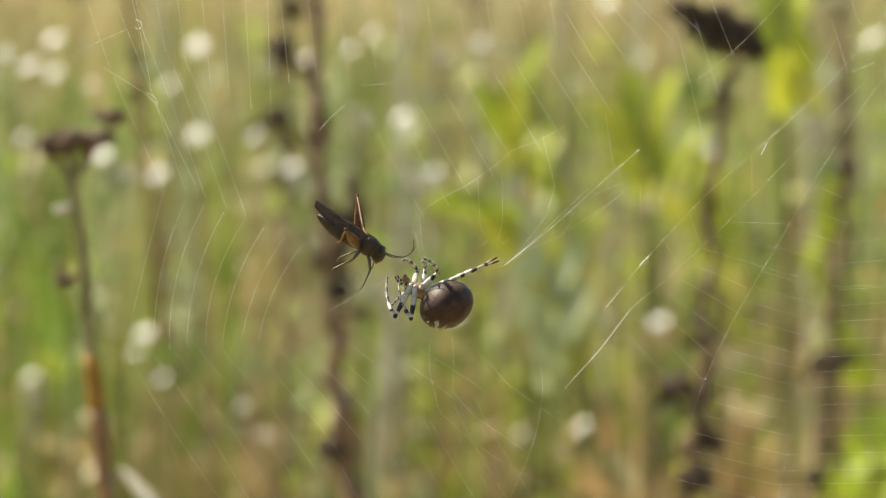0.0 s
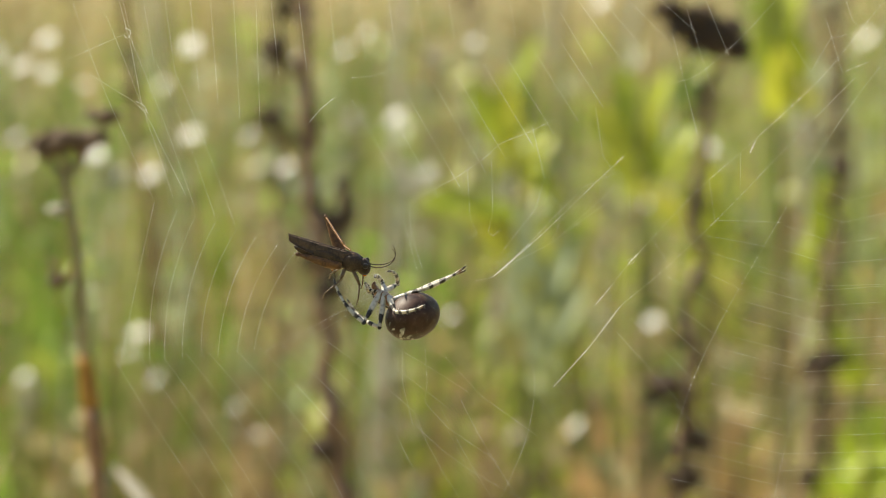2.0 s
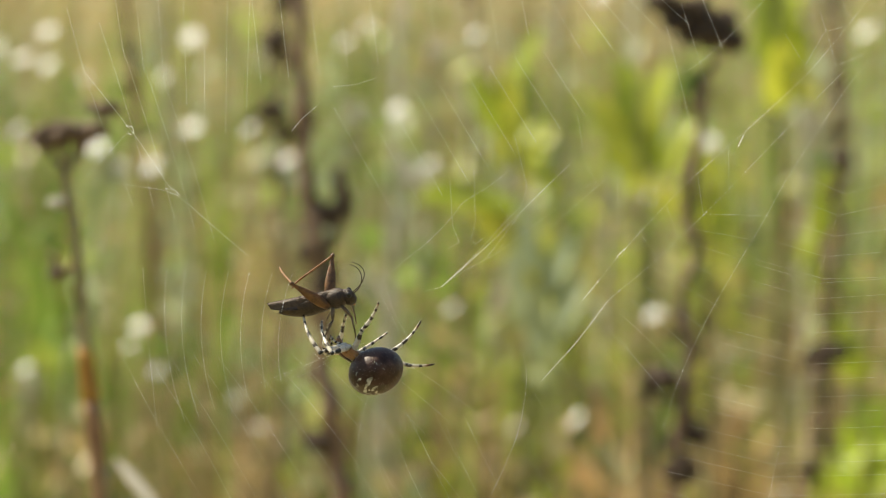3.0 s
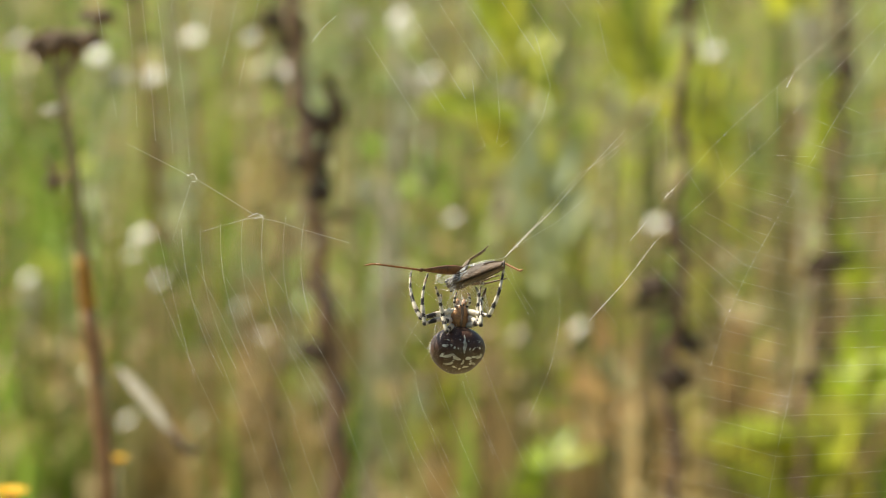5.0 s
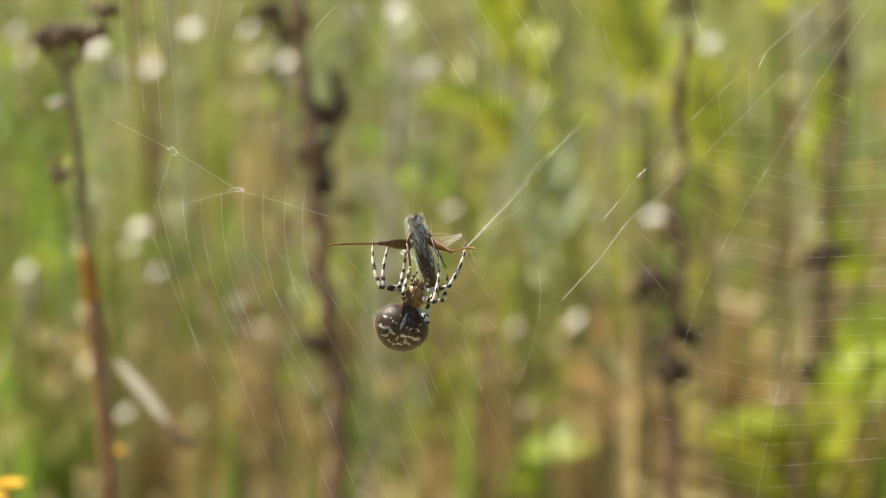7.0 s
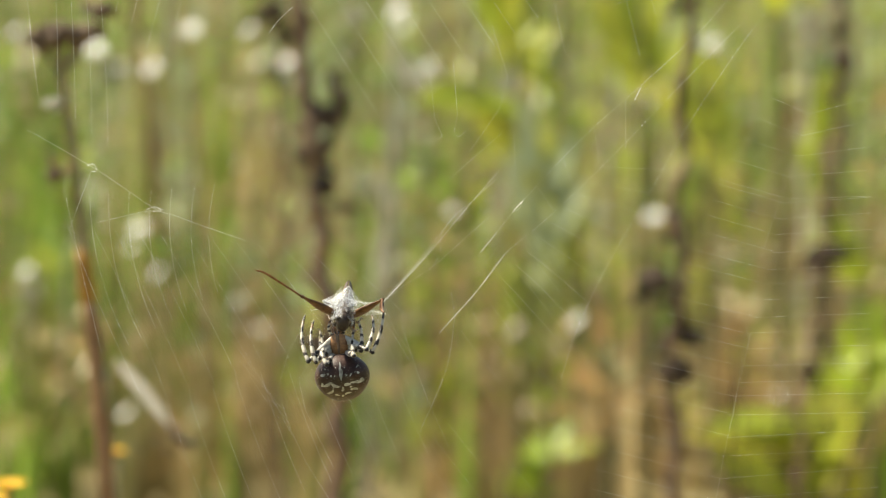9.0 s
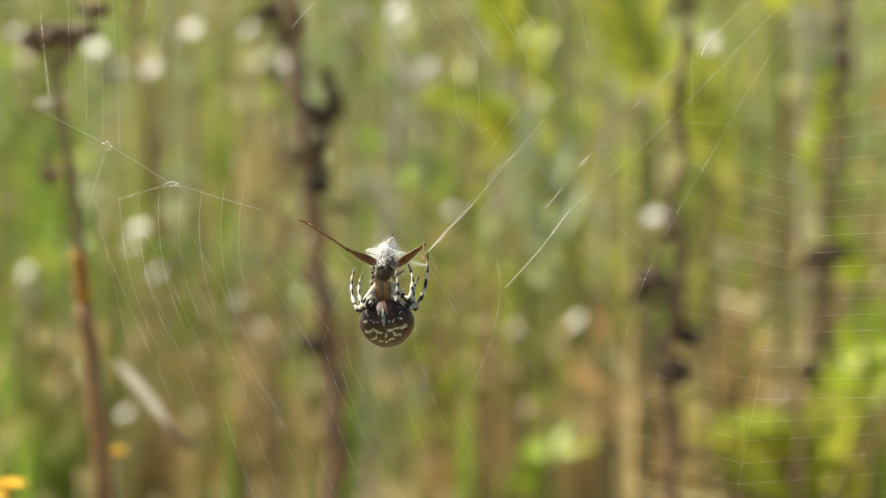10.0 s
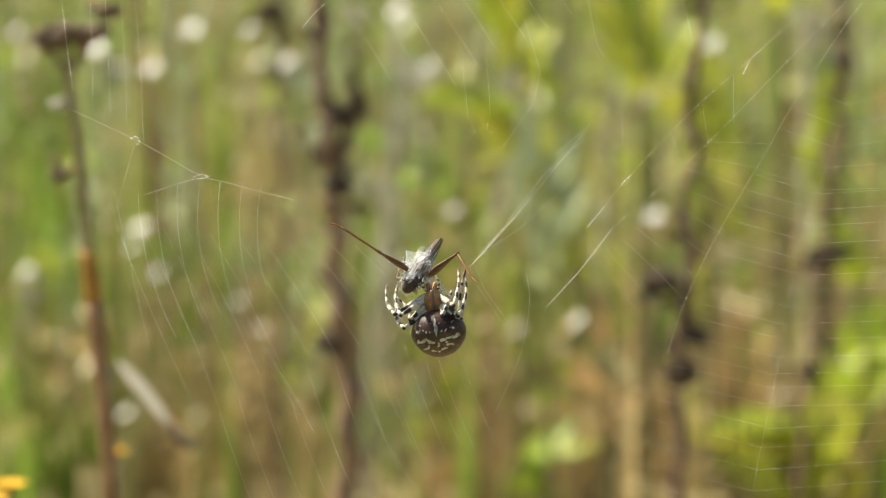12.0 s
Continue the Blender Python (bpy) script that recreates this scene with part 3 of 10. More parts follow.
for q, (pts, r) in enumerate((([(-0.0494, 1.7000, 0.0334), (-0.0490, 1.7000, 0.2248), (-0.0446, 1.7000, 0.3662), (-0.0370, 1.7000, 0.5672)], 0.0050), ([(-0.0674, 1.6000, 0.0559), (-0.0610, 1.6000, 0.1884), (-0.0518, 1.6000, 0.2591), (-0.0693, 1.6000, 0.2792)], 0.004),
                              ([(-0.2655, 1.9000, -0.0116), (-0.2770, 1.9000, 0.1964), (-0.2784, 1.9000, 0.3671), (-0.2761, 1.9000, 0.5687)], 0.004), ([(0.1298, 1.8000, 0.0111), (0.1177, 1.8000, 0.2107), (0.1112, 1.8000, 0.4285), (0.1158, 1.8000, 0.5680)], 0.0036),
                              ([(0.0662, 2.0000, -0.0339), (0.0508, 2.0000, 0.1705), (0.0654, 2.0000, 0.2418), (0.0709, 2.0000, 0.3598)], 0.006),
                              ([(-0.3971, 1.7000, 0.0333), (-0.3906, 1.7000, 0.1028), (-0.3853, 1.7000, 0.1718)], 0.006))):
    th, b, line = stalk("dry_stem", "pale dry grass stem standing in the meadow", "grass stem", pts, r, PALE_STEM if q not in (2, 3) else STALK_OLIVE, "dry stems")
    tuft(th, line[-1], 0.012, 10, q, 0.004, 1.5, 0.0008, PALE_STEM)


def leafy(points, label, spots, seed, radius=0.003, leaf=None):
    """A green plant: a thin stem and leaves of its own at given places."""
    th, b, line = stalk("leafy_weed", label, "weed", points, radius, STALK_OLIVE, "leafy weeds")
    for p, way, s in spots:
        rng = random.Random(seed * 7 + s)
        sun_leaf(leaf or BROAD_LEAF, th, Vector(p) - b, way, rng.uniform(-25, 25), s)
        for k in range(2):
            near = Vector(p) + Vector((rng.gauss(0, 0.012), rng.gauss(0, 0.02), rng.gauss(-0.012, 0.014)))
            sun_leaf(leaf or BROAD_LEAF, th, near - b, Vector(way) + Vector((rng.gauss(0, 0.35), rng.gauss(0, 0.4), rng.gauss(0, 0.3))), rng.uniform(-50, 50), s * rng.uniform(0.4, 0.7))
    return th


leafy([(0.1631, 1.4000, 0.1009), (0.1571, 1.4000, 0.2673), (0.1582, 1.4000, 0.4037), (0.1599, 1.4000, 0.4712)], "yellow-green leafy weed lit from behind", [((0.1672, 1.4000, 0.4037), (-0.3, 0.2, 1), 1.3), ((0.1604, 1.4000, 0.4128), (0.15, 0, 1), 1.1), ((0.1469, 1.4000, 0.4037), (-0.5, 0.1, 1), 0.9), ((0.1764, 1.4000, 0.3902), (0.4, 0.1, 1), 0.8)], 1)
leafy([(0.2775, 1.4000, 0.1010), (0.2699, 1.4000, 0.3130), (0.2653, 1.4000, 0.4488), (0.2637, 1.4000, 0.5561)], "tall fresh green weed with upright leaves", [((0.2651, 1.4000, 0.4623), (0.02, 0.1, 1), 1.20), ((0.2594, 1.4000, 0.4847), (0.06, 0, 1), 1.12), ((0.2718, 1.4000, 0.4936), (0.1, 0.2, 1), 1.04), ((0.2769, 1.4000, 0.4533), (-0.1, 0.2, 1), 0.80)], 2)
leafy([(0.0601, 1.4000, 0.1009), (0.0663, 1.4000, 0.2672), (0.0591, 1.4000, 0.4037), (0.0566, 1.4000, 0.4757)], "fresh green weed with broad leaves", [((0.0590, 1.4000, 0.4082), (-0.2, 0, 1), 1.1), ((0.0545, 1.4000, 0.4308), (0.15, 0, 1), 1.2), ((0.0614, 1.4000, 0.3902), (0.5, 0.1, 1), 0.8), ((0.0432, 1.4000, 0.4263), (-0.4, 0, 1), 0.8)], 3)
leafy([(0.1356, 1.4000, 0.1009), (0.1213, 1.4000, 0.1937), (0.0980, 1.4000, 0.2855), (0.0615, 1.4000, 0.3403), (0.0163, 1.4000, 0.3811)], "leaning yellow-green weed with drooping leaves", [((0.0615, 1.4000, 0.3607), (-1, 0, 0.35), 1.2), ((0.0979, 1.4000, 0.3129), (-1, 0, 0.75), 1.3), ((0.0935, 1.4000, 0.2855), (-0.6, 0, 0.9), 1.1), ((0.1117, 1.4000, 0.2764), (-1, 0.2, 0.5), 1.0), ((0.0388, 1.4000, 0.3720), (-1, 0, 0.12), 0.9)], 4)
leafy([(0.2157, 1.4000, 0.1009), (0.2125, 1.4000, 0.2673), (0.2079, 1.4000, 0.3902)], "slim yellow-green weed with two leaves", [((0.2085, 1.4000, 0.3403), (0, 0, 1), 1.1), ((0.2039, 1.4000, 0.3448), (0.2, 0, 1), 0.9)], 5)
leafy([(0.3095, 1.4000, 0.1010), (0.3058, 1.4000, 0.2214), (0.3019, 1.4000, 0.3494)], "slim yellow-green weed beside a dark stalk", [((0.3020, 1.4000, 0.3403), (0.1, 0, 1), 0.9), ((0.3302, 1.4000, 0.2260), (-0.2, 0, 1), 0.8)], 6)
leafy([(0.0511, 1.4000, 0.0354), (0.0510, 1.4000, 0.0541), (0.0556, 1.4000, 0.0775)], "low green weed with a slanting broad leaf", [((0.0533, 1.4000, 0.0541), (0.75, 0, 1), 1.55), ((0.0671, 1.4000, 0.0682), (0.9, 0, 0.5), 1.24), ((0.0511, 1.4000, 0.0448), (0.3, 0, 1), 1.08)], 7, leaf=FRESH_LEAF)
leafy([(0.2326, 1.4000, 0.0261), (0.2322, 1.4000, 0.0636), (0.2317, 1.4000, 0.1009)], "low yellow-green weed with spreading leaves", [((0.2157, 1.4000, 0.1056), (1, 0, 0.15), 1.51), ((0.2454, 1.4000, 0.1079), (1, 0, -0.35), 1.24), ((0.2501, 1.4000, 0.0963), (0.9, 0, 0.3), 0.95)], 8)
leafy([(0.3038, 1.4000, 0.0261), (0.3057, 1.4000, 0.0543), (0.3076, 1.4000, 0.0777)], "low weed with an upright yellow leaf", [((0.3011, 1.4000, 0.0543), (0.25, 0, 1), 2.01), ((0.3101, 1.4000, 0.0636), (0.5, 0, 1), 1.27)], 9)
leafy([(0.3236, 1.4000, 0.0823), (0.3273, 1.4000, 0.1289), (0.3314, 1.4000, 0.1614)], "bright green weed with small leaves", [((0.3178, 1.4000, 0.1521), (0.6, 0, 0.5), 0.84), ((0.3361, 1.4000, 0.1521), (0.8, 0, 0.7), 0.95), ((0.3090, 1.4000, 0.1335), (-0.5, 0, 0.6), 0.73), ((0.3448, 1.4000, 0.1753), (0.2, 0, 1), 0.84)], 10, leaf=FRESH_LEAF)

leafy([(0.3323, 1.3000, 0.0524), (0.3281, 1.3000, 0.1146), (0.3238, 1.3000, 0.1588), (0.3253, 1.3000, 0.1984)], "fresh green weed crowded with upright leaves", [((0.3157, 1.3000, 0.1808), (-0.3, -0.2, 1), 0.68), ((0.3288, 1.3000, 0.1720), (0.3, -0.2, 1), 0.73), ((0.3196, 1.3000, 0.1544), (-0.5, -0.2, 0.7), 0.61), ((0.3327, 1.3000, 0.1940), (0.2, -0.1, 1), 0.61), ((0.3087, 1.3000, 0.1588), (-0.6, -0.2, 0.6), 0.55)], 14, leaf=FRESH_LEAF)
leafy([(0.0854, 1.3500, 0.0939), (0.0805, 1.3500, 0.2026), (0.0771, 1.3500, 0.2743), (0.0755, 1.3500, 0.3322)], "pale grey-green weed with narrow leaves", [((0.0742, 1.3500, 0.3189), (-0.25, -0.2, 1), 1.1), ((0.0822, 1.3500, 0.3011), (0.3, -0.2, 1), 1.0), ((0.0700, 1.3500, 0.2788), (-0.35, -0.2, 1), 1.1), ((0.0859, 1.3500, 0.2654), (0.4, -0.1, 1), 1.0), ((0.0758, 1.3500, 0.2519), (-0.1, -0.2, 1), 1.0)], 11, leaf=SILVER_LEAF)
leafy([(0.1261, 1.3500, 0.0254), (0.1279, 1.3500, 0.0939), (0.1297, 1.3500, 0.1484), (0.1324, 1.3500, 0.2026)], "russet withered weed with curled leaves", [((0.1295, 1.3500, 0.1846), (-0.3, -0.2, 1), 0.75), ((0.1407, 1.3500, 0.1665), (0.4, -0.2, 1), 0.75), ((0.1221, 1.3500, 0.1484), (-0.5, -0.2, 0.8), 0.75), ((0.1432, 1.3500, 0.1303), (0.5, -0.1, 0.8), 0.75), ((0.1299, 1.3500, 0.1167), (0.1, -0.3, 1), 0.75)], 12, leaf=RUSSET_LEAF)
leafy([(0.2586, 1.5000, 0.0098), (0.2554, 1.5000, 0.0687), (0.2513, 1.5000, 0.1322), (0.2526, 1.5000, 0.1759)], "russet withered weed beside dark stalks", [((0.2519, 1.5000, 0.1565), (-0.2, -0.2, 1), 0.7), ((0.2641, 1.5000, 0.1419), (0.4, -0.2, 1), 0.65), ((0.2428, 1.5000, 0.1224), (-0.5, -0.2, 0.8), 0.6), ((0.2621, 1.5000, 0.1078), (0.3, -0.3, 1), 0.65)], 13, leaf=RUSSET_LEAF)

pale = thing("bleached_leaf", "bleached dead leaf with a brown tip", "dead leaf", at_=(-0.1483, 0.5200, 0.3333))
ob = new("blade", PALE_LEAF)
ob.parent = pale
leaf_way = Vector((0.9, -0.9, -0.8)).normalized()
leaf_side = leaf_way.cross(SUN_WAY).normalized()
ob.matrix_basis = Matrix((leaf_side, leaf_way, leaf_side.cross(leaf_way))).transposed().to_4x4() @ Matrix.Scale(0.56, 4)
bm = bmesh.new()
tube(bm, curve_points([(0.0262, -0.026, -0.0235), (0.033, -0.030, -0.031), (0.040, -0.030, -0.031)], 6), [0.0017, 0.002, 0.0023, 0.0023, 0.002, 0.0017, 0.0011], 6)
part("tip", bm, DARK_DRY, pale, "curled brown tip")
bm = bmesh.new()
tube(bm, curve_points([(0, 0, 0), (-0.004, 0.004, -0.05), (-0.002, 0.002, -0.3333)], 8), 0.0008, 5)
part("stem", bm, STALK_OLIVE, pale)


def yellow_flower(at_, size):
    th = thing("yellow_flower", "small golden yellow flower in the grass", "flower", "yellow flowers", at_=(at_[0], at_[1], 0.0))
    bm = bmesh.new()
    tube(bm, curve_points([(0.004, 0, 0), (0.0, 0.003, at_[2] * 0.5), (0, 0, at_[2])], 8), 0.001, 5)
    part("stem", bm, STALK_OLIVE, th)
    bm = bmesh.new()
    ball(bm, (0, 0, at_[2]), (0.25 * size, 0.25 * size, 0.15 * size), None, 6, 10)
    part("flower_disc", bm, STALK_RUST, th)
    for k in range(9):
        a = k * 0.698
        leaf_on(PETAL, th, (0, 0, at_[2]), (math.cos(a), math.sin(a), 0.5), 0, size, "petal")
    return th


PETAL = leaf_mesh("petal_shape", 1.0, 0.45, YELLOW_PETAL, 0.3, 0.2, 4)
for p, s in (((-0.1683, 0.3500, 0.3161), 0.0075), ((-0.1459, 0.5000, 0.2952), 0.0042), ((-0.1743, 0.3500, 0.3103), 0.007)):
    yellow_flower(p, s)


def glint_head(at_, size):
    """A small white ray flower on a thin stalk, open towards the sun; stands in for a sun glint."""
    th = thing("white_flower", "small white flower standing in for a blurred sun glint", "flower", "white flowers", at_=(at_[0], at_[1], 0.0))
    bm = bmesh.new()
    tube(bm, curve_points([(0.006, 0, 0), (0.002, 0.004, at_[2] * 0.5), (0, 0, at_[2])], 8), 0.0008, 5)
    part("stem", bm, STALK_OLIVE, th)
    rng = random.Random(int(abs(at_[0]) * 1e4))
    face = (SUN_WAY + Vector((rng.gauss(0, 0.2), rng.gauss(0, 0.2) + 0.25, rng.gauss(0, 0.2)))).normalized()
    a, top = face.orthogonal().normalized(), Vector((0, 0, at_[2]))
    b = face.cross(a)
    bm = bmesh.new()
    ball(bm, top, (size * 0.22,) * 3, None, 5, 8)
    part("flower_disc", bm, YELLOW_PETAL, th)
    for k in range(8):
        w = a * math.cos(k * 0.785) + b * math.sin(k * 0.785)
        m = Matrix((face.cross(w), w, face)).transposed().to_4x4()
        ob = new("petal", RAY)
        ob.parent = th
        ob.matrix_basis = Matrix.Translation(top + w * size * 0.1) @ m @ Matrix.Scale(size, 4)
    return th


RAY = leaf_mesh("ray_shape", 1.0, 0.75, GLINT_PETAL, 0.1, -0.1, 3)
# added flowers, one where each blurred bright disc of glinting sunlight belongs
for p, s in (((-0.326, 1.480, 0.505), 0.0069), ((-0.372, 1.510, 0.492), 0.0060), ((-0.347, 1.480, 0.483), 0.0077), ((-0.331, 1.510, 0.477), 0.0060), ((-0.279, 1.420, 0.414), 0.0069), ((-0.211, 1.510, 0.424), 0.0069), ((-0.216, 1.570, 0.498), 0.0077), ((-0.363, 1.540, 0.420), 0.0060), ((-0.267, 1.480, 0.393), 0.0052), ((-0.238, 1.450, 0.396), 0.0069), ((-0.128, 1.450, 0.401), 0.0069), ((-0.038, 1.480, 0.441), 0.0069), ((-0.012, 1.540, 0.391), 0.0060), ((0.211, 1.390, 0.420), 0.0069), ((0.171, 1.420, 0.278), 0.0069), ((-0.243, 1.390, 0.273), 0.0069), ((-0.254, 1.420, 0.253), 0.0060), ((-0.345, 1.450, 0.228), 0.0060), ((0.345, 1.450, 0.506), 0.0077)):
    glint_head(p, s)
for p, s in (((0.007, 1.450, 0.279), 0.0052), ((0.109, 1.420, 0.192), 0.0069), ((0.135, 1.540, 0.535), 0.0069), ((-0.236, 1.450, 0.227), 0.0052), ((0.070, 1.540, 0.379), 0.0052), ((0.172, 1.480, 0.370), 0.0052), ((-0.122, 1.540, 0.485), 0.0060), ((-0.086, 1.600, 0.493), 0.0060), ((-0.168, 1.570, 0.421), 0.0052), ((-0.165, 1.390, 0.214), 0.0043), ((-0.147, 1.390, 0.191), 0.0052), ((0.271, 1.390, 0.136), 0.0052), ((0.028, 1.600, 0.500), 0.0052), ((-0.313, 1.600, 0.463), 0.0052), ((-0.245, 1.300, 0.141), 0.0060), ((0.100, 1.330, 0.103), 0.0052), ((-0.067, 1.630, 0.507), 0.0060), ((0.321, 1.390, 0.163), 0.0052), ((-0.244, 1.600, 0.463), 0.0052)):
    glint_head(p, s)

build_ground()


def leaf_mass(name, n, near, far, tall, size, material, label, seed, where=None, upright=0.6):
    """Small leaves on thin weeds, scattered through the meadow: pointed folded blades, joined."""
    rng = random.Random(seed)
    verts, faces = [], []
    while n > 0:
        d = rng.uniform(near, far)
        x = (rng.random() * 2 - 1) * (0.21 * d + 0.1)
        if where and not where(x / d, rng):
            n -= 1
            continue
        top = rng.uniform(*tall) * (0.6 + 0.2 * d)
        lean = Vector((rng.gauss(0, 0.08), rng.gauss(0, 0.08), 1))
        root = Vector((x, d - 0.6, 0))
        for k in range(rng.randint(5, 11)):
            n -= 1
            p = root + lean * top * rng.uniform(0.25, 1.0)
            a = rng.random() * 6.283
            way = Vector((math.cos(a), math.sin(a), rng.uniform(-0.3, 1.0) + upright)).normalized()
            ln = rng.uniform(*size)
            w = way.cross(SUNWARD * 0.9 + Vector((rng.gauss(0, 0.8), rng.gauss(0, 0.8), rng.gauss(0, 0.8)))).normalized() * ln * rng.uniform(0.12, 0.24)
            up = way.cross(w).normalized() * ln * 0.06
            q = len(verts)
            verts += [p, p + way * ln * 0.45 + w + up, p + way * ln * 0.5, p + way * ln * 0.45 - w + up, p + way * ln]
            faces += [(q, q + 2, q + 1), (q, q + 3, q + 2), (q + 1, q + 2, q + 4), (q + 2, q + 3, q + 4)]
        q = len(verts)
        verts += [root + Vector((-0.0012, 0, 0)), root + Vector((0.0012, 0, 0)), root + lean * top]
        faces += [(q, q + 1, q + 2)]
    ob = sheet_part(name, verts, faces, material)
    return tagged(ob, label, "weeds", kind="stuff")


def tussocks(name, n, near, far, tall, material, label, seed, where, each=15, wide=(0.004, 0.009), canopy=True):
    """Clumps of upright blades that rise from one root, so that each clump has a tone of its own."""
    rng = random.Random(seed)
    verts, faces = [], []
    while n > 0:
        d = rng.uniform(near, far)
        u = rng.uniform(-0.21, 0.21)
        if rng.random() > where(u):
            continue
        n -= 1
        root = Vector((u * d, d - 0.6, 0))
        c = len(verts)
        verts.append(root)
        top = rng.uniform(*tall) * (0.10 + 0.15 * (d - 2.1) if canopy else 1.0)
        drift = Vector((rng.gauss(0, 0.05), rng.gauss(0, 0.04), 0))
        for _ in range(each):
            a, h, f = rng.random() * 6.283, top * rng.uniform(0.6, 1.05), rng.gauss(-0.6, 0.7)
            foot = root + Vector((math.cos(a), math.sin(a), 0)) * 0.014 * rng.random()
            bend = (Vector((math.cos(a), math.sin(a), 0)) * rng.uniform(0.0, 0.16) + drift) * h
            side = Vector((math.cos(f), math.sin(f), 0)) * rng.uniform(*wide) / 2
            k = len(verts)
            for q in range(5):
                v = q / 4
                p, w = foot + bend * v * v + Vector((0, 0, h * v)), side * (1 - 0.9 * v ** 2.4)
                verts += [p - w, p + w]
            faces += [(c, k + 1, k)] + [(k + 2 * q, k + 2 * q + 1, k + 2 * q + 3, k + 2 * q + 2) for q in range(4)]
    return tagged(sheet_part(name, verts, faces, material), label, "grass", kind="stuff")


def bands(rest, *spans):
    """How thick a growth stands along the picture: (from, to, share) spans, and the rest."""
    return lambda u: next((k for a, b, k in spans if a <= u < b), rest)


tussocks("green_tussocks", 75, 2.05, 3.8, (0.8, 1.5), GREEN, "tussocks of fresh green grass", 101, bands(0.0, (-0.21, -0.128, 1.0), (-0.045, -0.02, 0.25), (0.15, 0.21, 0.15)))
tussocks("far_green_tussocks", 140, 2.5, 4.4, (0.8, 1.5), GREEN, "fresh green tussocks further off", 111, bands(0.5, (-0.045, -0.01, 1.0), (0.01, 0.035, 0.9)))
tussocks("olive_tussocks", 170, 2.05, 4.4, (0.8, 1.5), OLIVE, "tussocks of olive meadow grass", 102, bands(0.8, (-0.21, -0.14, 0.3)))
tussocks("straw_tussocks", 190, 2.05, 4.2, (0.8, 1.5), STRAW, "tussocks of dry straw-coloured grass", 103, bands(0.5, (-0.21, -0.13, 0.15), (-0.12, -0.05, 1.0), (0.05, 0.09, 0.9), (0.12, 0.21, 0.35)))
tussocks("yellow_tussocks", 80, 2.4, 3.8, (0.8, 1.5), YELLOW_MASS, "yellow-green tussocks in full sun", 105, bands(0.1, (0.02, 0.05, 1.0), (0.07, 0.10, 0.8), (0.14, 0.17, 0.1), (-0.10, -0.05, 0.25)))
tussocks("grey_tussocks", 50, 2.4, 3.8, (0.8, 1.5), SILVER, "pale grey-green tussocks among the grass", 106, bands(0.4, (0.03, 0.07, 1.0), (-0.16, -0.10, 0.1)))
tussocks("thin_olive_blades", 5, 1.25, 1.95, (0.22, 0.56), OLIVE, "sparse thin olive grass blades", 121, bands(0.7, (0.02, 0.21, 0.0)), 4, (0.002, 0.0045), False)
tussocks("thin_green_blades", 7, 1.25, 1.95, (0.22, 0.52), GREEN, "sparse thin green grass blades", 122, bands(0.0, (-0.21, -0.12, 1.0), (-0.12, 0.015, 0.6)), 4, (0.002, 0.005), False)
tussocks("thin_straw_blades", 6, 1.25, 1.95, (0.22, 0.56), STRAW, "sparse thin dry grass stems", 123, bands(0.4, (-0.12, -0.05, 1.0), (0.065, 0.085, 1.0), (0.085, 0.21, 0.0)), 4, (0.0016, 0.0038), False)
tussocks("thin_brown_stems", 9, 1.3, 1.95, (0.20, 0.50), BROWN_STEMS, "sparse thin brown stems", 124, bands(0.4, (-0.10, -0.04, 0.8), (0.09, 0.17, 1.0)), 3, (0.0016, 0.0034), False)
blades("green_grass", 1100, 2.3, 4.5, (0.22, 0.60), (0.005, 0.011), GREEN, "fresh green meadow grass", 21, stand=0.2, where=lambda u, r: r.random() < (1.0 if u < -0.10 else 0.6 if abs(u - 0.03) < 0.09 else 0.3))
blades("bright_grass", 520, 2.3, 3.6, (0.15, 0.50), (0.007, 0.014), GREEN, "bright green grass in full sun", 71, stand=0.3, where=lambda u, r: r.random() < (1.0 if u < -0.125 else 0.5 if -0.04 < u < 0.05 else 0.0))
blades("olive_grass", 900, 2.4, 5.0, (0.25, 0.75), (0.004, 0.010), OLIVE, "olive green meadow grass", 22, stand=0.12)
blades("dry_grass", 900, 2.4, 5.0, (0.25, 0.80), (0.003, 0.008), STRAW, "dry straw-coloured meadow grass", 23, stand=0.12, where=lambda u, r: r.random() < (0.4 if u < -0.12 else 1.0))
blades("rusty_grass", 500, 2.2, 3.4, (0.10, 0.30), (0.004, 0.009), RUST, "rusty brown low undergrowth", 24, where=lambda u, r: r.random() < (1.0 if 0.03 < u < 0.15 or -0.12 < u < -0.04 else 0.3))
leaf_mass("grey_weeds", 1300, 2.3, 4.2, (0.20, 0.50), (0.018, 0.036), SILVER, "grey-green weeds among the grass", 25)
leaf_mass("green_weeds", 900, 2.3, 3.8, (0.15, 0.45), (0.02, 0.045), GREEN, "fresh green weeds among the grass", 29)
leaf_mass("rusty_weeds", 700, 2.2, 3.4, (0.12, 0.34), (0.015, 0.03), RUST, "rusty withered weeds among the grass", 30)
leaf_mass("yellow_weeds", 500, 2.3, 3.4, (0.15, 0.45), (0.025, 0.05), YELLOW_MASS, "yellow-green sunlit weeds among the grass", 31, where=lambda u, r: r.random() < (1.0 if 0.02 < u < 0.17 else 0.15))
leaf_mass("low_rusty_weeds", 500, 2.1, 2.6, (0.04, 0.15), (0.014, 0.03), RUST, "low rusty withered weeds", 41, where=lambda u, r: r.random() < (1.0 if u > 0.0 or u < -0.05 else 0.5))
leaf_mass("low_leaves", 380, 2.1, 2.6, (0.04, 0.16), (0.025, 0.05), YELLOW_MASS, "low yellow-green leaves in the sun", 73, where=lambda u, r: r.random() < (1.0 if u > 0.0 else 0.3))
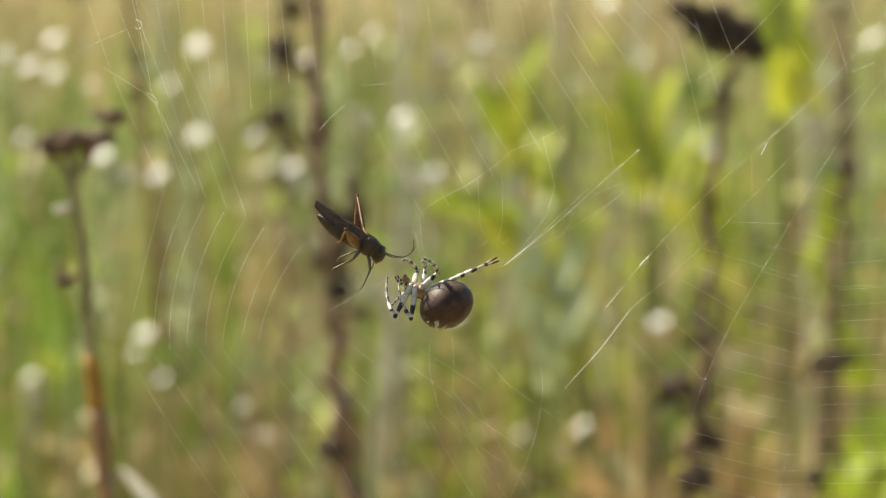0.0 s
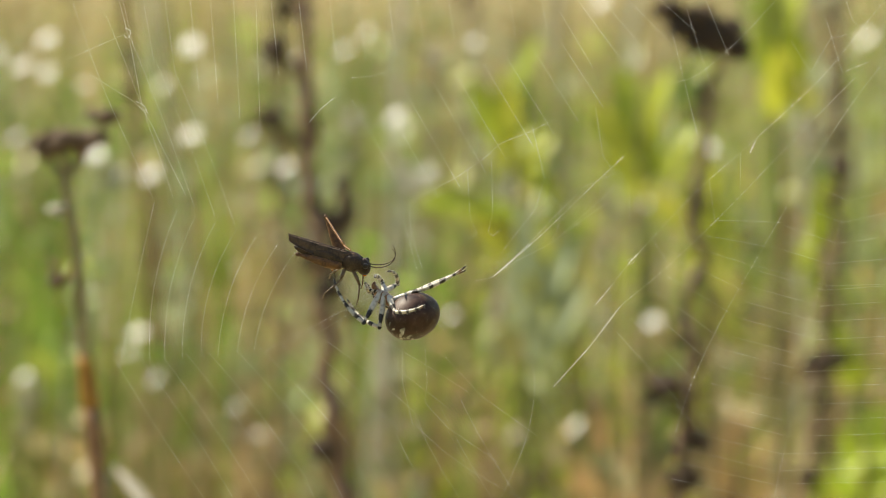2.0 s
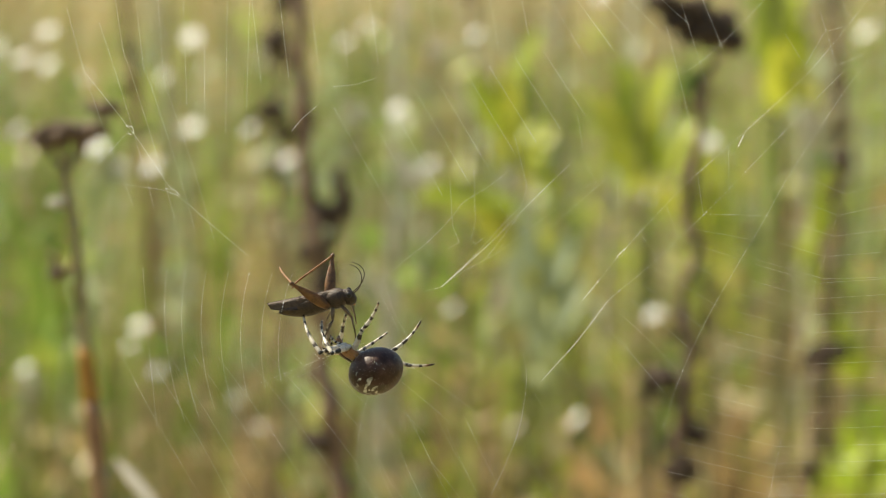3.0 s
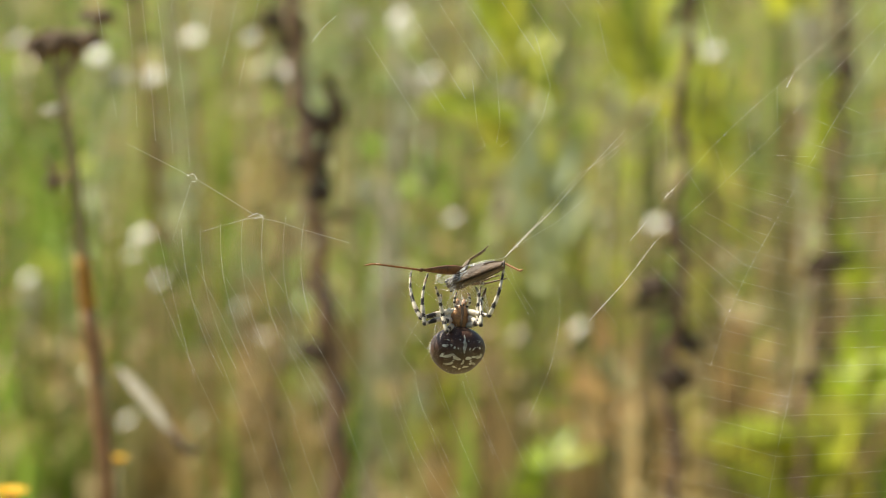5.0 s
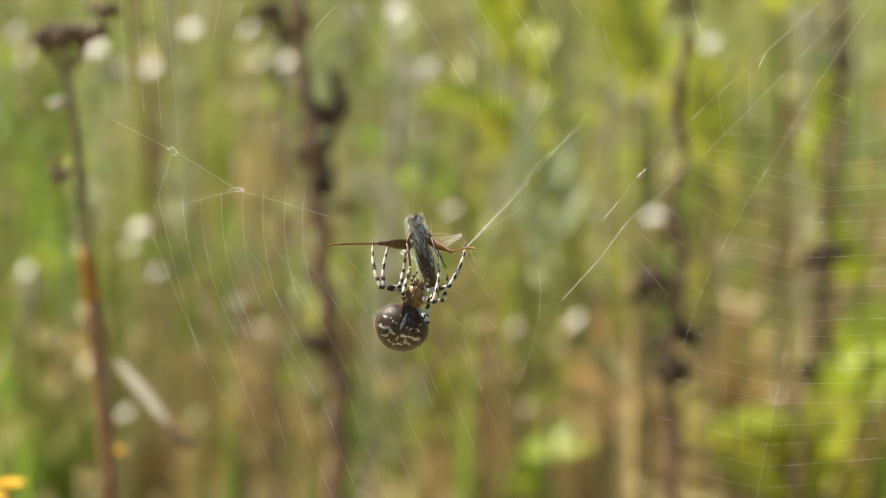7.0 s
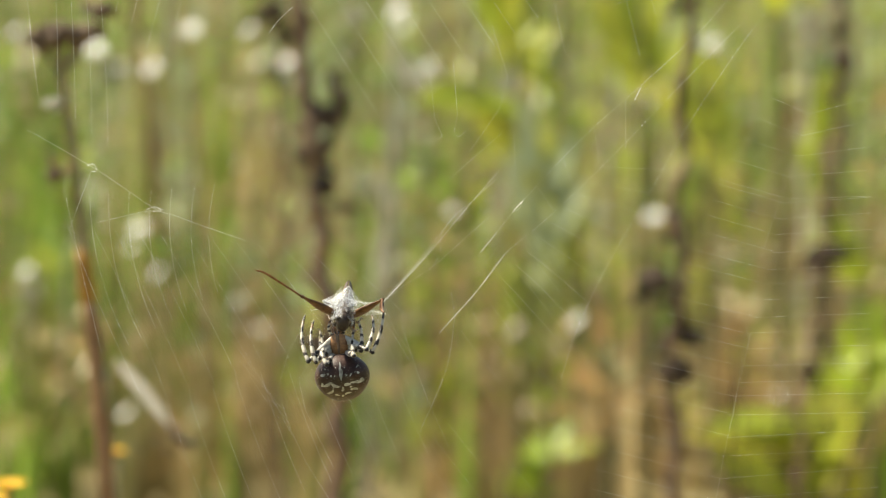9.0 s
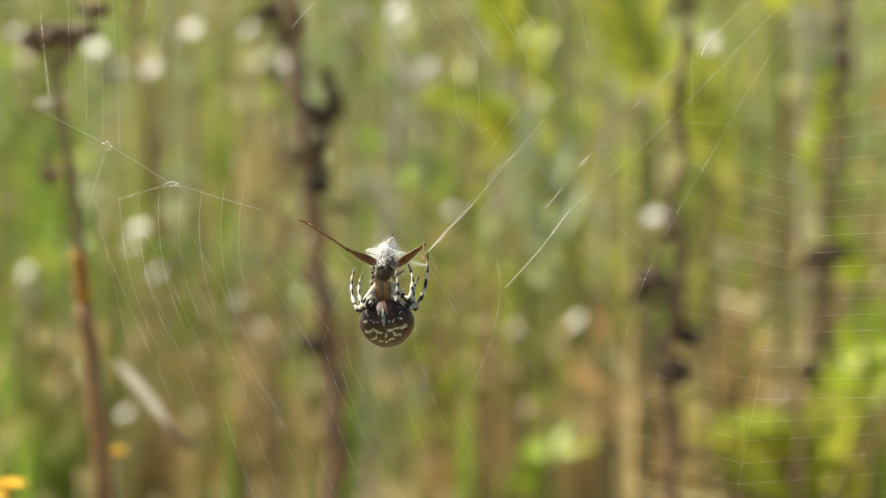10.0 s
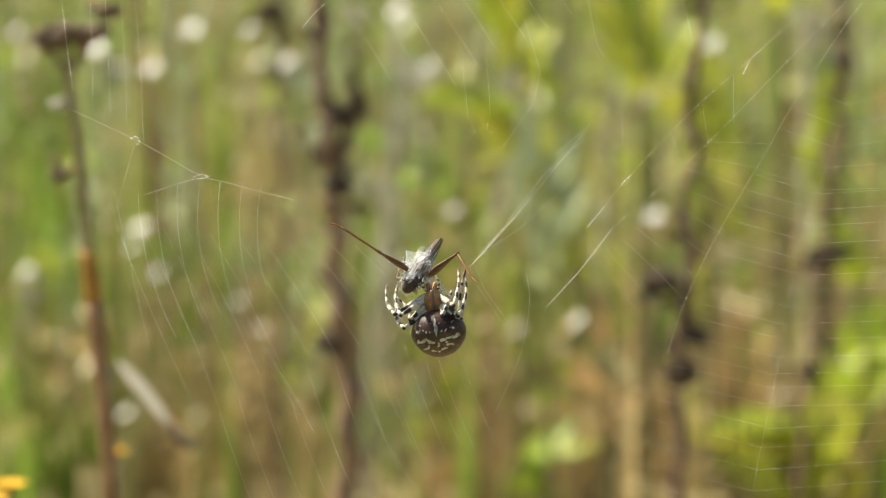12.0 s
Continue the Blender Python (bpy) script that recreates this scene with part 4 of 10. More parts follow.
leaf_mass("low_grey_weeds", 300, 2.1, 2.6, (0.04, 0.15), (0.014, 0.03), SILVER, "low grey-green weeds", 42)
leaf_mass("low_straw", 1500, 2.1, 2.7, (0.04, 0.18), (0.02, 0.045), STRAW, "low bleached straw and dead leaves", 43)
leaf_mass("pale_tops", 500, 2.4, 4.0, (0.3, 0.6), (0.015, 0.03), STRAW, "bleached seed tops of meadow plants", 44, where=lambda u, r: r.random() < (1.0 if u < 0.02 else 0.4))
bent_rng = random.Random(77)
for k in range(44):
    d = bent_rng.uniform(2.2, 3.3)
    x, y, h = bent_rng.uniform(-1, 1) * (0.2 * d + 0.05), d - 0.6, bent_rng.uniform(0.35, 0.75)
    lean = bent_rng.gauss(0, 0.05)
    th, b, line = stalk("withered_weed", "thin withered brown weed standing in the grass", "weed",
                        [(x, y, 0.0), (x + lean * 0.3, y, h * 0.5), (x + lean, y + 0.02, h)], bent_rng.uniform(0.0018, 0.0036), bent_rng.choice([STALK_BROWN, STALK_OLIVE, STALK_OLIVE, PALE_STEM]), "withered weeds", 0.006)
    tuft(th, Vector((x + lean, y + 0.02, h)) - b, bent_rng.uniform(0.008, 0.02), 9, k, 0.005, 1.4, 0.0008, bent_rng.choice([STALK_BROWN, STALK_OLIVE, PALE_STEM]))


def meadow_round(name, n, material, label, seed, tall, wide):
    """Grass on all sides of the spot, leaving the open lane before the web free."""
    rng = random.Random(seed)
    verts, faces = [], []
    while n:
        x, y = rng.uniform(-7, 7), rng.uniform(-7, 8)
        d = y + 0.6
        if abs(x) < 0.24 * max(d, 0) + 0.22 and -0.3 < d < 7:
            continue
        n -= 1
        h, w, a, f = rng.uniform(*tall), rng.uniform(*wide), rng.random() * 6.283, rng.random() * 3.14
        bend, side = Vector((math.cos(a), math.sin(a), 0)) * h * 0.3 * rng.random(), Vector((math.cos(f), math.sin(f), 0)) * w / 2
        k = len(verts)
        for i in range(4):
            u = i / 3
            p = Vector((x, y, 0)) + bend * u * u + Vector((0, 0, h * u))
            verts += [p - side * (1 - 0.9 * u * u), p + side * (1 - 0.9 * u * u)]
        faces += [(k + 2 * i, k + 2 * i + 1, k + 2 * i + 3, k + 2 * i + 2) for i in range(3)]
    return tagged(sheet_part(name, verts, faces, material), label, "grass", kind="stuff")


meadow_round("surrounding_green", 24000, GREEN, "fresh green grass of the wide meadow", 61, (0.2, 0.55), (0.006, 0.013))
meadow_round("surrounding_olive", 22000, OLIVE, "olive grass of the wide meadow", 62, (0.25, 0.65), (0.005, 0.011))
meadow_round("surrounding_straw", 20000, STRAW, "dry straw of the wide meadow", 63, (0.2, 0.7), (0.004, 0.009))
blades("far_meadow", 6000, 5.0, 26.0, (0.4, 0.8), (0.008, 0.02), STRAW, "far dry meadow grass", 27, spread=0.6)
blades("far_green", 4000, 5.0, 26.0, (0.4, 0.8), (0.008, 0.02), OLIVE, "far green meadow grass", 28, spread=0.6)


# ---- the web ----
def thread_mesh(bm, points, r, beads=0.0, bead_r=0.0, rng=None):
    """A fine thread through points (three-sided), strung with glue drops."""
    tube(bm, points, r, 3, caps=False)
    if beads:
        for a, b in zip(points, points[1:]):
            a, b = Vector(a), Vector(b)
            n = int((b - a).length / beads)
            for i in range(n):
                c = a.lerp(b, (i + rng.random() * 0.6) / max(n, 1))
                s = bead_r * (0.5 + 0.75 * rng.random() ** 2)
                v = [bm.verts.new(c + Vector(o) * s) for o in ((1, 0, 0), (-1, 0, 0), (0, 1, 0), (0, -1, 0), (0, 0, 1), (0, 0, -1))]
                for i0, i1, i2 in ((0, 2, 4), (2, 1, 4), (1, 3, 4), (3, 0, 4), (2, 0, 5), (1, 2, 5), (3, 1, 5), (0, 3, 5)):
                    bm.faces.new((v[i0], v[i1], v[i2]))


web = thing("spider_web", "torn orb web of fine dewy silk strung in the meadow", "spider web")
WEB = {}
web_rng = random.Random(11)


def web_piece(key, px, pz):
    """A piece of web that moves as one; its own origin at (px, pz) in the web's plane."""
    ob = new("web_sector", bpy.data.meshes.new("web_sector"))
    ob.data.materials.append(SILK)
    ob.parent = web
    ob.location = (px, 0, pz)
    WEB[key] = (ob, Vector((px, 0, pz)))
    return ob


def spoke(key, points, r, bead_r=0.0001):
    """The main thread of a piece of web becomes the piece itself."""
    ob, o = WEB[key]
    bm = bmesh.new()
    thread_mesh(bm, curve_points([Vector((x, 0.0006 * math.sin(900 * x + 700 * z), z)) - o for x, z in points], 5 * len(points)), r * 0.25, 0.00062, bead_r, web_rng)
    bm.to_mesh(ob.data)
    bm.free()


FAINT = {"base": 0.5, "right": 0.9, "rim": 0.92, "fine": 0.8, "lower": 0.85, "fan": 1.1, "corner": 1.0, "top": 1.0, "left_guy": 1.15, "bridge": 0.8}


def strand(key, points, r=0.00004, beads=0.0006, bead_r=0.00006, name="thread", bow=0.0, thin=0.2):
    ob, o = WEB[key]
    pts = [Vector((x, 0.0006 * math.sin(900 * x + 700 * z), z)) - o for x, z in points]
    if len(pts) == 2 and bow:
        d = pts[1] - pts[0]
        side = Vector((-d.z, 0, d.x)) * bow
        pts = [pts[0] + d * s + side * (4 * s * (1 - s)) for s in [i / 8 for i in range(9)]]
    elif len(pts) > 2:
        pts = curve_points(pts, 6 * len(pts)) if bow else pts
    bm = bmesh.new()
    fine = FAINT.get(key, 1.0)
    thread_mesh(bm, pts, r * thin * fine, beads, bead_r * 1.65 * fine, web_rng)
    return part(name, bm, SILK, ob)


def rungs(key, a0, a1, b0, b1, n, bow=0.0, r=0.000037, skip=(), ease=1.0, beads=0.0006, bead_r=0.000065):
    """Sticky threads between two spokes a and b: n rungs from their first to their last ends."""
    for i in range(n):
        s = (i / max(n - 1, 1)) ** ease + web_rng.uniform(-0.1, 0.1) / n
        if i in skip:
            continue
        p = [u + (v - u) * s for u, v in zip(a0, a1)]
        q = [u + (v - u) * s for u, v in zip(b0, b1)]
        strand(key, [p, q], r, beads, bead_r, "sticky_thread", bow * web_rng.uniform(0.8, 1.2) if bow else 0.0)


web_piece("right", 0.04670, 0.48381)
spoke("right", [(0.03782, 0.47272), (0.04159, 0.47725), (0.04670, 0.48381), (0.06172, 0.50002), (0.07509, 0.51221), (0.08840, 0.52436), (0.09501, 0.53175), (0.10553, 0.54515)], 0.000028)
strand("right", [(0.02813, 0.45319), (0.03625, 0.46242), (0.04367, 0.47231), (0.05311, 0.48026), (0.06721, 0.49390), (0.08720, 0.51492), (0.09979, 0.52772)], 0.00003, 0.0007, 0.00009, "spoke_thread", 0.001)
strand("right", [(0.05758, 0.44172), (0.06154, 0.45417), (0.06885, 0.46999), (0.08079, 0.49118), (0.08738, 0.50341), (0.09923, 0.52167), (0.10580, 0.53041)], 0.000034, 0.0007, 0.00009, "spoke_thread", 0.001)
strand("right", [(0.04535, 0.48354), (0.04643, 0.48436), (0.04778, 0.48463), (0.04698, 0.48326), (0.04589, 0.48299), (0.04832, 0.48545)], 0.00009, 0.0003, 0.00014, "tuft_of_silk", 0.001)
strand("right", [(0.07485, 0.50991), (0.07617, 0.51262)], 0.00013, 0.0003, 0.00012, "tuft_of_silk", 0.001)
rungs("right", (0.04331, 0.46655), (0.06722, 0.49322), (0.05845, 0.44975), (0.08213, 0.49254), 9, 0.01, r=0.000045, beads=0.00036, bead_r=0.00004)
rungs("right", (0.05100, 0.48913), (0.07243, 0.50951), (0.05512, 0.48299), (0.07257, 0.49798), 4, r=0.000045, beads=0.00036, bead_r=0.00004)
rungs("right", (0.02930, 0.48981), (0.04547, 0.50205), (0.04276, 0.50205), (0.04623, 0.49117), 2, r=0.000045, beads=0.00036, bead_r=0.00004)
web_piece("rim", 0.08661, 0.46519)
spoke("rim", [(0.07970, 0.42367), (0.08279, 0.44658), (0.08686, 0.46656), (0.09308, 0.48573), (0.09943, 0.51019), (0.10326, 0.52234)], 0.000015, 0.000045)
rungs("rim", (0.05495, 0.43062), (0.07550, 0.48163), (0.07872, 0.42506), (0.09186, 0.47685), 14, r=0.000045, beads=0.00036, bead_r=0.00004)
rungs("rim", (0.07872, 0.42506), (0.09186, 0.47685), (0.11324, 0.42577), (0.11221, 0.47822), 14, r=0.000045, beads=0.00036, bead_r=0.00004)
rungs("rim", (0.07548, 0.48300), (0.08740, 0.50206), (0.09211, 0.47822), (0.09694, 0.49799), 5, r=0.000045, beads=0.00036, bead_r=0.00004)
rungs("rim", (0.09211, 0.47822), (0.09694, 0.49799), (0.11220, 0.47891), (0.11174, 0.50206), 5, r=0.000045, beads=0.00036, bead_r=0.00004)
rungs("rim", (0.05213, 0.42655), (0.04478, 0.40626), (0.07909, 0.41953), (0.07561, 0.39846), 5, r=0.000045, beads=0.00036, bead_r=0.00004)
rungs("rim", (0.07909, 0.41953), (0.07561, 0.39846), (0.11514, 0.42135), (0.11567, 0.40201), 5, r=0.000045, beads=0.00036, bead_r=0.00004)
strand("rim", [(0.08368, 0.44484), (0.08080, 0.43089), (0.07742, 0.41262), (0.07494, 0.39704)], 0.00003)
web_piece("high", 0.06812, 0.53041)
spoke("high", [(0.05470, 0.52637), (0.06140, 0.52906), (0.07205, 0.53846), (0.08395, 0.55182)], 0.00003)
rungs("high", (0.02767, 0.54381), (0.04506, 0.55182), (0.03581, 0.53041), (0.05996, 0.53846), 5)
rungs("high", (0.05458, 0.53846), (0.06118, 0.54916), (0.06089, 0.51424), (0.06809, 0.53309), 3)
strand("high", [(0.08284, 0.53645), (0.08766, 0.52907), (0.09224, 0.53712), (0.09759, 0.53846)], 0.00004, 0.0005, 0.00006, "thread")
strand("high", [(0.09081, 0.54248), (0.09278, 0.53685), (0.09506, 0.52907), (0.10174, 0.53175)], 0.00004, 0.0008, 0.00008, "thread")
strand("high", [(0.09472, 0.54916), (0.09754, 0.54114), (0.10296, 0.53846)], 0.00004, 0.0008, 0.00008, "thread")
web_piece("tow", -0.00758, 0.49525)
spoke("tow", [(-0.00758, 0.49525), (-0.00257, 0.49865), (0.00487, 0.50272), (0.01163, 0.50747), (0.01500, 0.51045), (0.02107, 0.51288), (0.02781, 0.51626)], 0.000045)
web_piece("top", -0.00758, 0.49525)
spoke("top", [(-0.02076, 0.52610), (-0.01536, 0.52664), (-0.00997, 0.52839)], 0.00004)
rungs("top", (-0.04078, 0.55449), (0.02225, 0.55449), (-0.03801, 0.52637), (0.02568, 0.53712), 10)
rungs("top", (-0.02077, 0.52098), (0.02906, 0.53443), (-0.00569, 0.49389), (0.03926, 0.51896), 9, ease=1.0)
strand("tow", [(-0.00799, 0.49525), (-0.00840, 0.49184), (-0.00705, 0.48707), (-0.00515, 0.47997)], 0.00004)
strand("tow", [(-0.00704, 0.49497), (-0.00650, 0.48844), (-0.00379, 0.47997)], 0.00004)
strand("top", [(0.02242, 0.51423), (0.02544, 0.50205), (0.02318, 0.49457), (0.01508, 0.48407)], 0.00004)
strand("top", [(0.00690, 0.50449), (0.00760, 0.49253), (0.00923, 0.48871), (0.00652, 0.48708)], 0.00004)
strand("top", [(0.01271, 0.50611), (0.01302, 0.49389), (0.01194, 0.48912), (0.01303, 0.48817), (0.01506, 0.48980)], 0.00004)
strand("top", [(-0.03079, 0.51558), (-0.02821, 0.51855), (-0.02482, 0.52138)], 0.00006, 0.0003, 0.00008)
strand("top", [(0.03751, 0.51896), (0.03934, 0.50747), (0.04208, 0.50314), (0.03466, 0.50001)], 0.00004)
web_piece("corner", -0.06664, 0.52232)
spoke("corner", [(-0.08650, 0.54782), (-0.08069, 0.53040), (-0.07415, 0.51490), (-0.06823, 0.50135)], 0.00004)
rungs("corner", (-0.07914, 0.54515), (-0.06183, 0.53040), (-0.06349, 0.50135), (-0.04824, 0.49456), 4, 0.01)
rungs("corner", (-0.07630, 0.55716), (-0.04344, 0.55716), (-0.07186, 0.53644), (-0.04239, 0.51720), 7)
web_piece("fan", -0.04935, 0.49252)
spoke("fan", [(-0.06823, 0.50135), (-0.07320, 0.48296), (-0.07794, 0.46349)], 0.00004)
rungs("fan", (-0.06310, 0.49931), (-0.03445, 0.48843), (-0.07141, 0.46239), (-0.04576, 0.46446), 7, -0.07)
web_piece("lower", -0.04550, 0.46377)
spoke("lower", [(-0.07796, 0.46170), (-0.06752, 0.44444), (-0.05404, 0.42360)], 0.00004)
rungs("lower", (-0.07169, 0.46170), (-0.01415, 0.46626), (-0.04718, 0.42291), (0.00766, 0.45277), 11, 0.015)
rungs("lower", (-0.04718, 0.42291), (0.00630, 0.45139), (-0.03223, 0.39559), (0.02279, 0.42364), 11, -0.02)
web_piece("left_guy", -0.04874, 0.48094)
spoke("left_guy", [(-0.08030, 0.49835), (-0.07789, 0.49726), (-0.06421, 0.49020), (-0.05682, 0.48585), (-0.04874, 0.48094), (-0.04373, 0.47943), (-0.03859, 0.47793), (-0.02638, 0.47423)], 0.00009)
strand("left_guy", [(-0.06421, 0.49020), (-0.06920, 0.47519), (-0.06786, 0.47382)], 0.00003)
strand("left_guy", [(-0.04670, 0.48094), (-0.05215, 0.47998), (-0.06279, 0.47683)], 0.000045)
strand("left_guy", [(-0.06556, 0.49048), (-0.06392, 0.49102), (-0.06314, 0.48939), (-0.06450, 0.48912)], 0.00006, 0.0002, 0.0001, "tuft_of_silk", 0.001)
strand("left_guy", [(-0.05078, 0.48066), (-0.04873, 0.48148), (-0.04725, 0.48066), (-0.04943, 0.48025)], 0.00005, 0.0002, 0.00008, "tuft_of_silk", 0.001)
web_piece("base", 0.02133, 0.44586)
spoke("base", [(0.01428, 0.42503), (0.01796, 0.43338), (0.02108, 0.44171), (0.02267, 0.45277), (0.02196, 0.45967)], 0.00004)
rungs("base", (-0.01078, 0.44308), (0.00493, 0.45000), (-0.00327, 0.42641), (0.01523, 0.43060), 4, -0.02)
rungs("base", (0.02336, 0.45139), (0.04236, 0.46628), (0.04336, 0.42365), (0.06236, 0.44172), 6)
rungs("base", (0.01322, 0.42107), (0.03098, 0.44066), (0.03131, 0.39633), (0.05044, 0.41896), 6)
strand("base", [(0.01447, 0.45622), (0.01039, 0.45277)], 0.00004)
web_piece("fine", -0.02093, 0.47613)
spoke("fine", [(-0.04140, 0.46542), (-0.03183, 0.47065), (-0.02093, 0.47613), (-0.01276, 0.48024)], 0.000025)
strand("fine", [(-0.03594, 0.46721), (-0.02638, 0.47339), (-0.01820, 0.47887)], 0.00002)
strand("fine", [(-0.03185, 0.46818), (-0.02365, 0.47476), (-0.01548, 0.47956)], 0.00002)
strand("fine", [(-0.02843, 0.46996), (-0.02093, 0.47476), (-0.01548, 0.47819)], 0.00002)
strand("fine", [(-0.02339, 0.47161), (-0.02202, 0.47476), (-0.01956, 0.47887)], 0.00002)
web_piece("bridge", 0.01331, 0.48298)
spoke("bridge", [(0.01331, 0.48298), (0.01981, 0.48926), (0.02655, 0.49634), (0.03462, 0.50544), (0.04267, 0.51424)], 0.00006)
strand("bridge", [(0.01331, 0.48298), (0.01846, 0.48708), (0.02590, 0.49144), (0.03197, 0.49661), (0.04005, 0.50341)], 0.00005, 0.0009, 0.00008)
strand("bridge", [(0.01331, 0.48298), (0.02048, 0.49049), (0.02722, 0.49865), (0.03193, 0.50408)], 0.00006, 0.0009, 0.00008)
strand("bridge", [(0.02590, 0.49144), (0.02792, 0.49457), (0.02856, 0.50069), (0.02584, 0.50367)], 0.00003)
strand("bridge", [(0.01169, 0.48230), (0.01331, 0.48298), (0.00897, 0.48161)], 0.00004)
web_piece("drag", -0.00734, 0.46516)
spoke("drag", [(-0.00734, 0.46516), (-0.01117, 0.45828), (-0.01336, 0.45138), (-0.01419, 0.44861)], 0.00004)
strand("drag", [(-0.01419, 0.44861), (-0.01120, 0.43892), (-0.00738, 0.43059), (-0.00053, 0.41944)], 0.00003)
strand("drag", [(-0.00258, 0.46241), (-0.00599, 0.45552), (-0.00900, 0.45138), (-0.00737, 0.44308), (-0.00053, 0.42920)], 0.00003)
strand("drag", [(0.00083, 0.45828), (0.00357, 0.44585), (0.01043, 0.43060)], 0.00003)
strand("right", [(0.02813, 0.45319), (0.03219, 0.45788), (0.03625, 0.46242), (0.04030, 0.46765), (0.04367, 0.47231)], 0.00022, 0.0004, 0.00006, "spoke_thread")
strand("right", [(0.03782, 0.47272), (0.03971, 0.47505), (0.04159, 0.47725)], 0.00026, 0.0004, 0.00006, "spoke_thread")
strand("bridge", [(0.01331, 0.48298), (0.01683, 0.48653), (0.02048, 0.49049)], 0.00013, 0.0004, 0.00005)
strand("bridge", [(0.01331, 0.48298), (0.01656, 0.48599), (0.02008, 0.48953), (0.02453, 0.49416)], 0.00012, 0.0004, 0.00006)


# ---- the spider ----
MM = 0.001


def bristles(name, n, seed, place, length, parent, thick=0.00002):
    """Short stiff hairs; place(rng) gives a root and its outward way."""
    rng = random.Random(seed)
    verts, faces = [], []
    for _ in range(n):
        p, nrm = place(rng)
        way = (nrm + Vector((rng.gauss(0, 0.35), rng.gauss(0, 0.35), rng.gauss(0, 0.35)))).normalized()
        a = way.orthogonal().normalized() * thick
        b = way.cross(a)
        k = len(verts)
        verts += [p + a, p - a * 0.5 + b, p - a * 0.5 - b, p + way * length * rng.uniform(0.5, 1.2)]
        faces += [(k, k + 1, k + 3), (k + 1, k + 2, k + 3), (k + 2, k, k + 3)]
    return sheet_part(name, verts, faces, BRISTLE, parent)


def build_spider():
    sp = thing("spider", "dark brown orb-weaver spider with white back marks and ringed legs", "spider")
    bm = bmesh.new()

    def chest(v):
        k = 1.0 - 0.32 * max(0.0, v.y) ** 1.5
        return Vector((v.x * k, v.y, v.z * (0.9 if v.z > 0 else 0.6) - 0.12 * abs(v.x) * (v.z > 0)))
    ball(bm, (0, 0.1 * MM, 0), (2.7 * MM, 3.7 * MM, 2.0 * MM), None, 14, 22, chest)
    cara = part("cephalothorax", bm, CARAPACE, sp, "orange-brown carapace with a dark middle line")
    bm = bmesh.new()
    tube(bm, curve_points([(0, 3.2 * MM, 1.2 * MM), (0, 1.2 * MM, 1.92 * MM), (0, -1.6 * MM, 1.88 * MM)], 8), [0.3 * MM, 0.35 * MM, 0.3 * MM, 0.3 * MM, 0.25 * MM, 0.25 * MM, 0.25 * MM, 0.2 * MM, 0.15 * MM], 6, 1.3)
    part("middle_stripe", bm, STALK_BROWN, cara)
    for x, y, z, r in ((0.35, 3.45, 1.0, 0.2), (-0.35, 3.45, 1.0, 0.2), (0.42, 3.6, 0.5, 0.2), (-0.42, 3.6, 0.5, 0.2), (1.0, 3.1, 0.5, 0.16), (-1.0, 3.1, 0.5, 0.16)):
        bm = bmesh.new()
        ball(bm, (x * MM, y * MM, z * MM), (r * MM,) * 3, None, 6, 8)
        part("eye", bm, EYE_BLACK, cara)
    for s in (1, -1):
        bm = bmesh.new()
        tube(bm, curve_points([(0.6 * s * MM, 3.0 * MM, -0.3 * MM), (0.8 * s * MM, 4.1 * MM, -0.8 * MM), (0.6 * s * MM, 4.6 * MM, -1.8 * MM)], 8), [0.55 * MM, 0.65 * MM, 0.7 * MM, 0.7 * MM, 0.65 * MM, 0.55 * MM, 0.4 * MM, 0.3 * MM, 0.12 * MM], 8)
        part("fang", bm, CARAPACE, sp)
        bm = bmesh.new()
        tube(bm, curve_points([(1.2 * s * MM, 2.6 * MM, -0.3 * MM), (1.9 * s * MM, 4.0 * MM, 0.4 * MM), (1.8 * s * MM, 5.4 * MM, 0.2 * MM), (1.3 * s * MM, 6.4 * MM, -0.5 * MM)], 10), [0.32 * MM] * 9 + [0.24 * MM, 0.1 * MM], 8)
        part("feeler", bm, RINGED, sp)
    bm = bmesh.new()
    tube(bm, [(0, -2.8 * MM, 0.2 * MM), (0, -4.2 * MM, 0.6 * MM)], [0.8 * MM, 0.8 * MM], 10)
    part("waist", bm, CARAPACE, sp)

    def sack(v):
        k = 1.0 + 0.06 * v.y - 0.05 * v.y * v.y
        n = noise.noise(v * 2.2) * 0.018
        long, short = (v.y + v.z) * 0.5 * 1.13, (v.y - v.z) * 0.5 * 0.94
        return Vector((v.x * k, long + short, long - short)) * (1 + n)
    bm = bmesh.new()
    ball(bm, (0, 0, 0), (6.65 * MM, 5.75 * MM, 6.2 * MM), None, 36, 54, sack)
    ab = part("abdomen", bm, ABDOMEN, sp, "swollen dark brown abdomen with white cross-like marks")
    ab.location = (0, -7.6 * MM, 0.5 * MM)

    def root(rng):
        v = Vector((rng.gauss(0, 1), rng.gauss(0, 1), rng.gauss(0, 1))).normalized()
        w = sack(v)
        return Vector((w.x * 6.6 * MM, w.y * 5.7 * MM, w.z * 6.15 * MM)), v
    bristles("hair", 900, 5, root, 0.42 * MM, ab, 0.000013)
    bm = bmesh.new()
    for x, y in ((0.5, 0), (-0.5, 0), (0.4, -0.7), (-0.4, -0.7)):
        tube(bm, [(x * MM, (y - 3.0) * MM, -4.4 * MM), (x * MM, (y - 3.4) * MM, -5.5 * MM)], [0.45 * MM, 0.15 * MM], 8)
    part("spinneret", bm, STALK_BROWN, ab)
    legs = {}
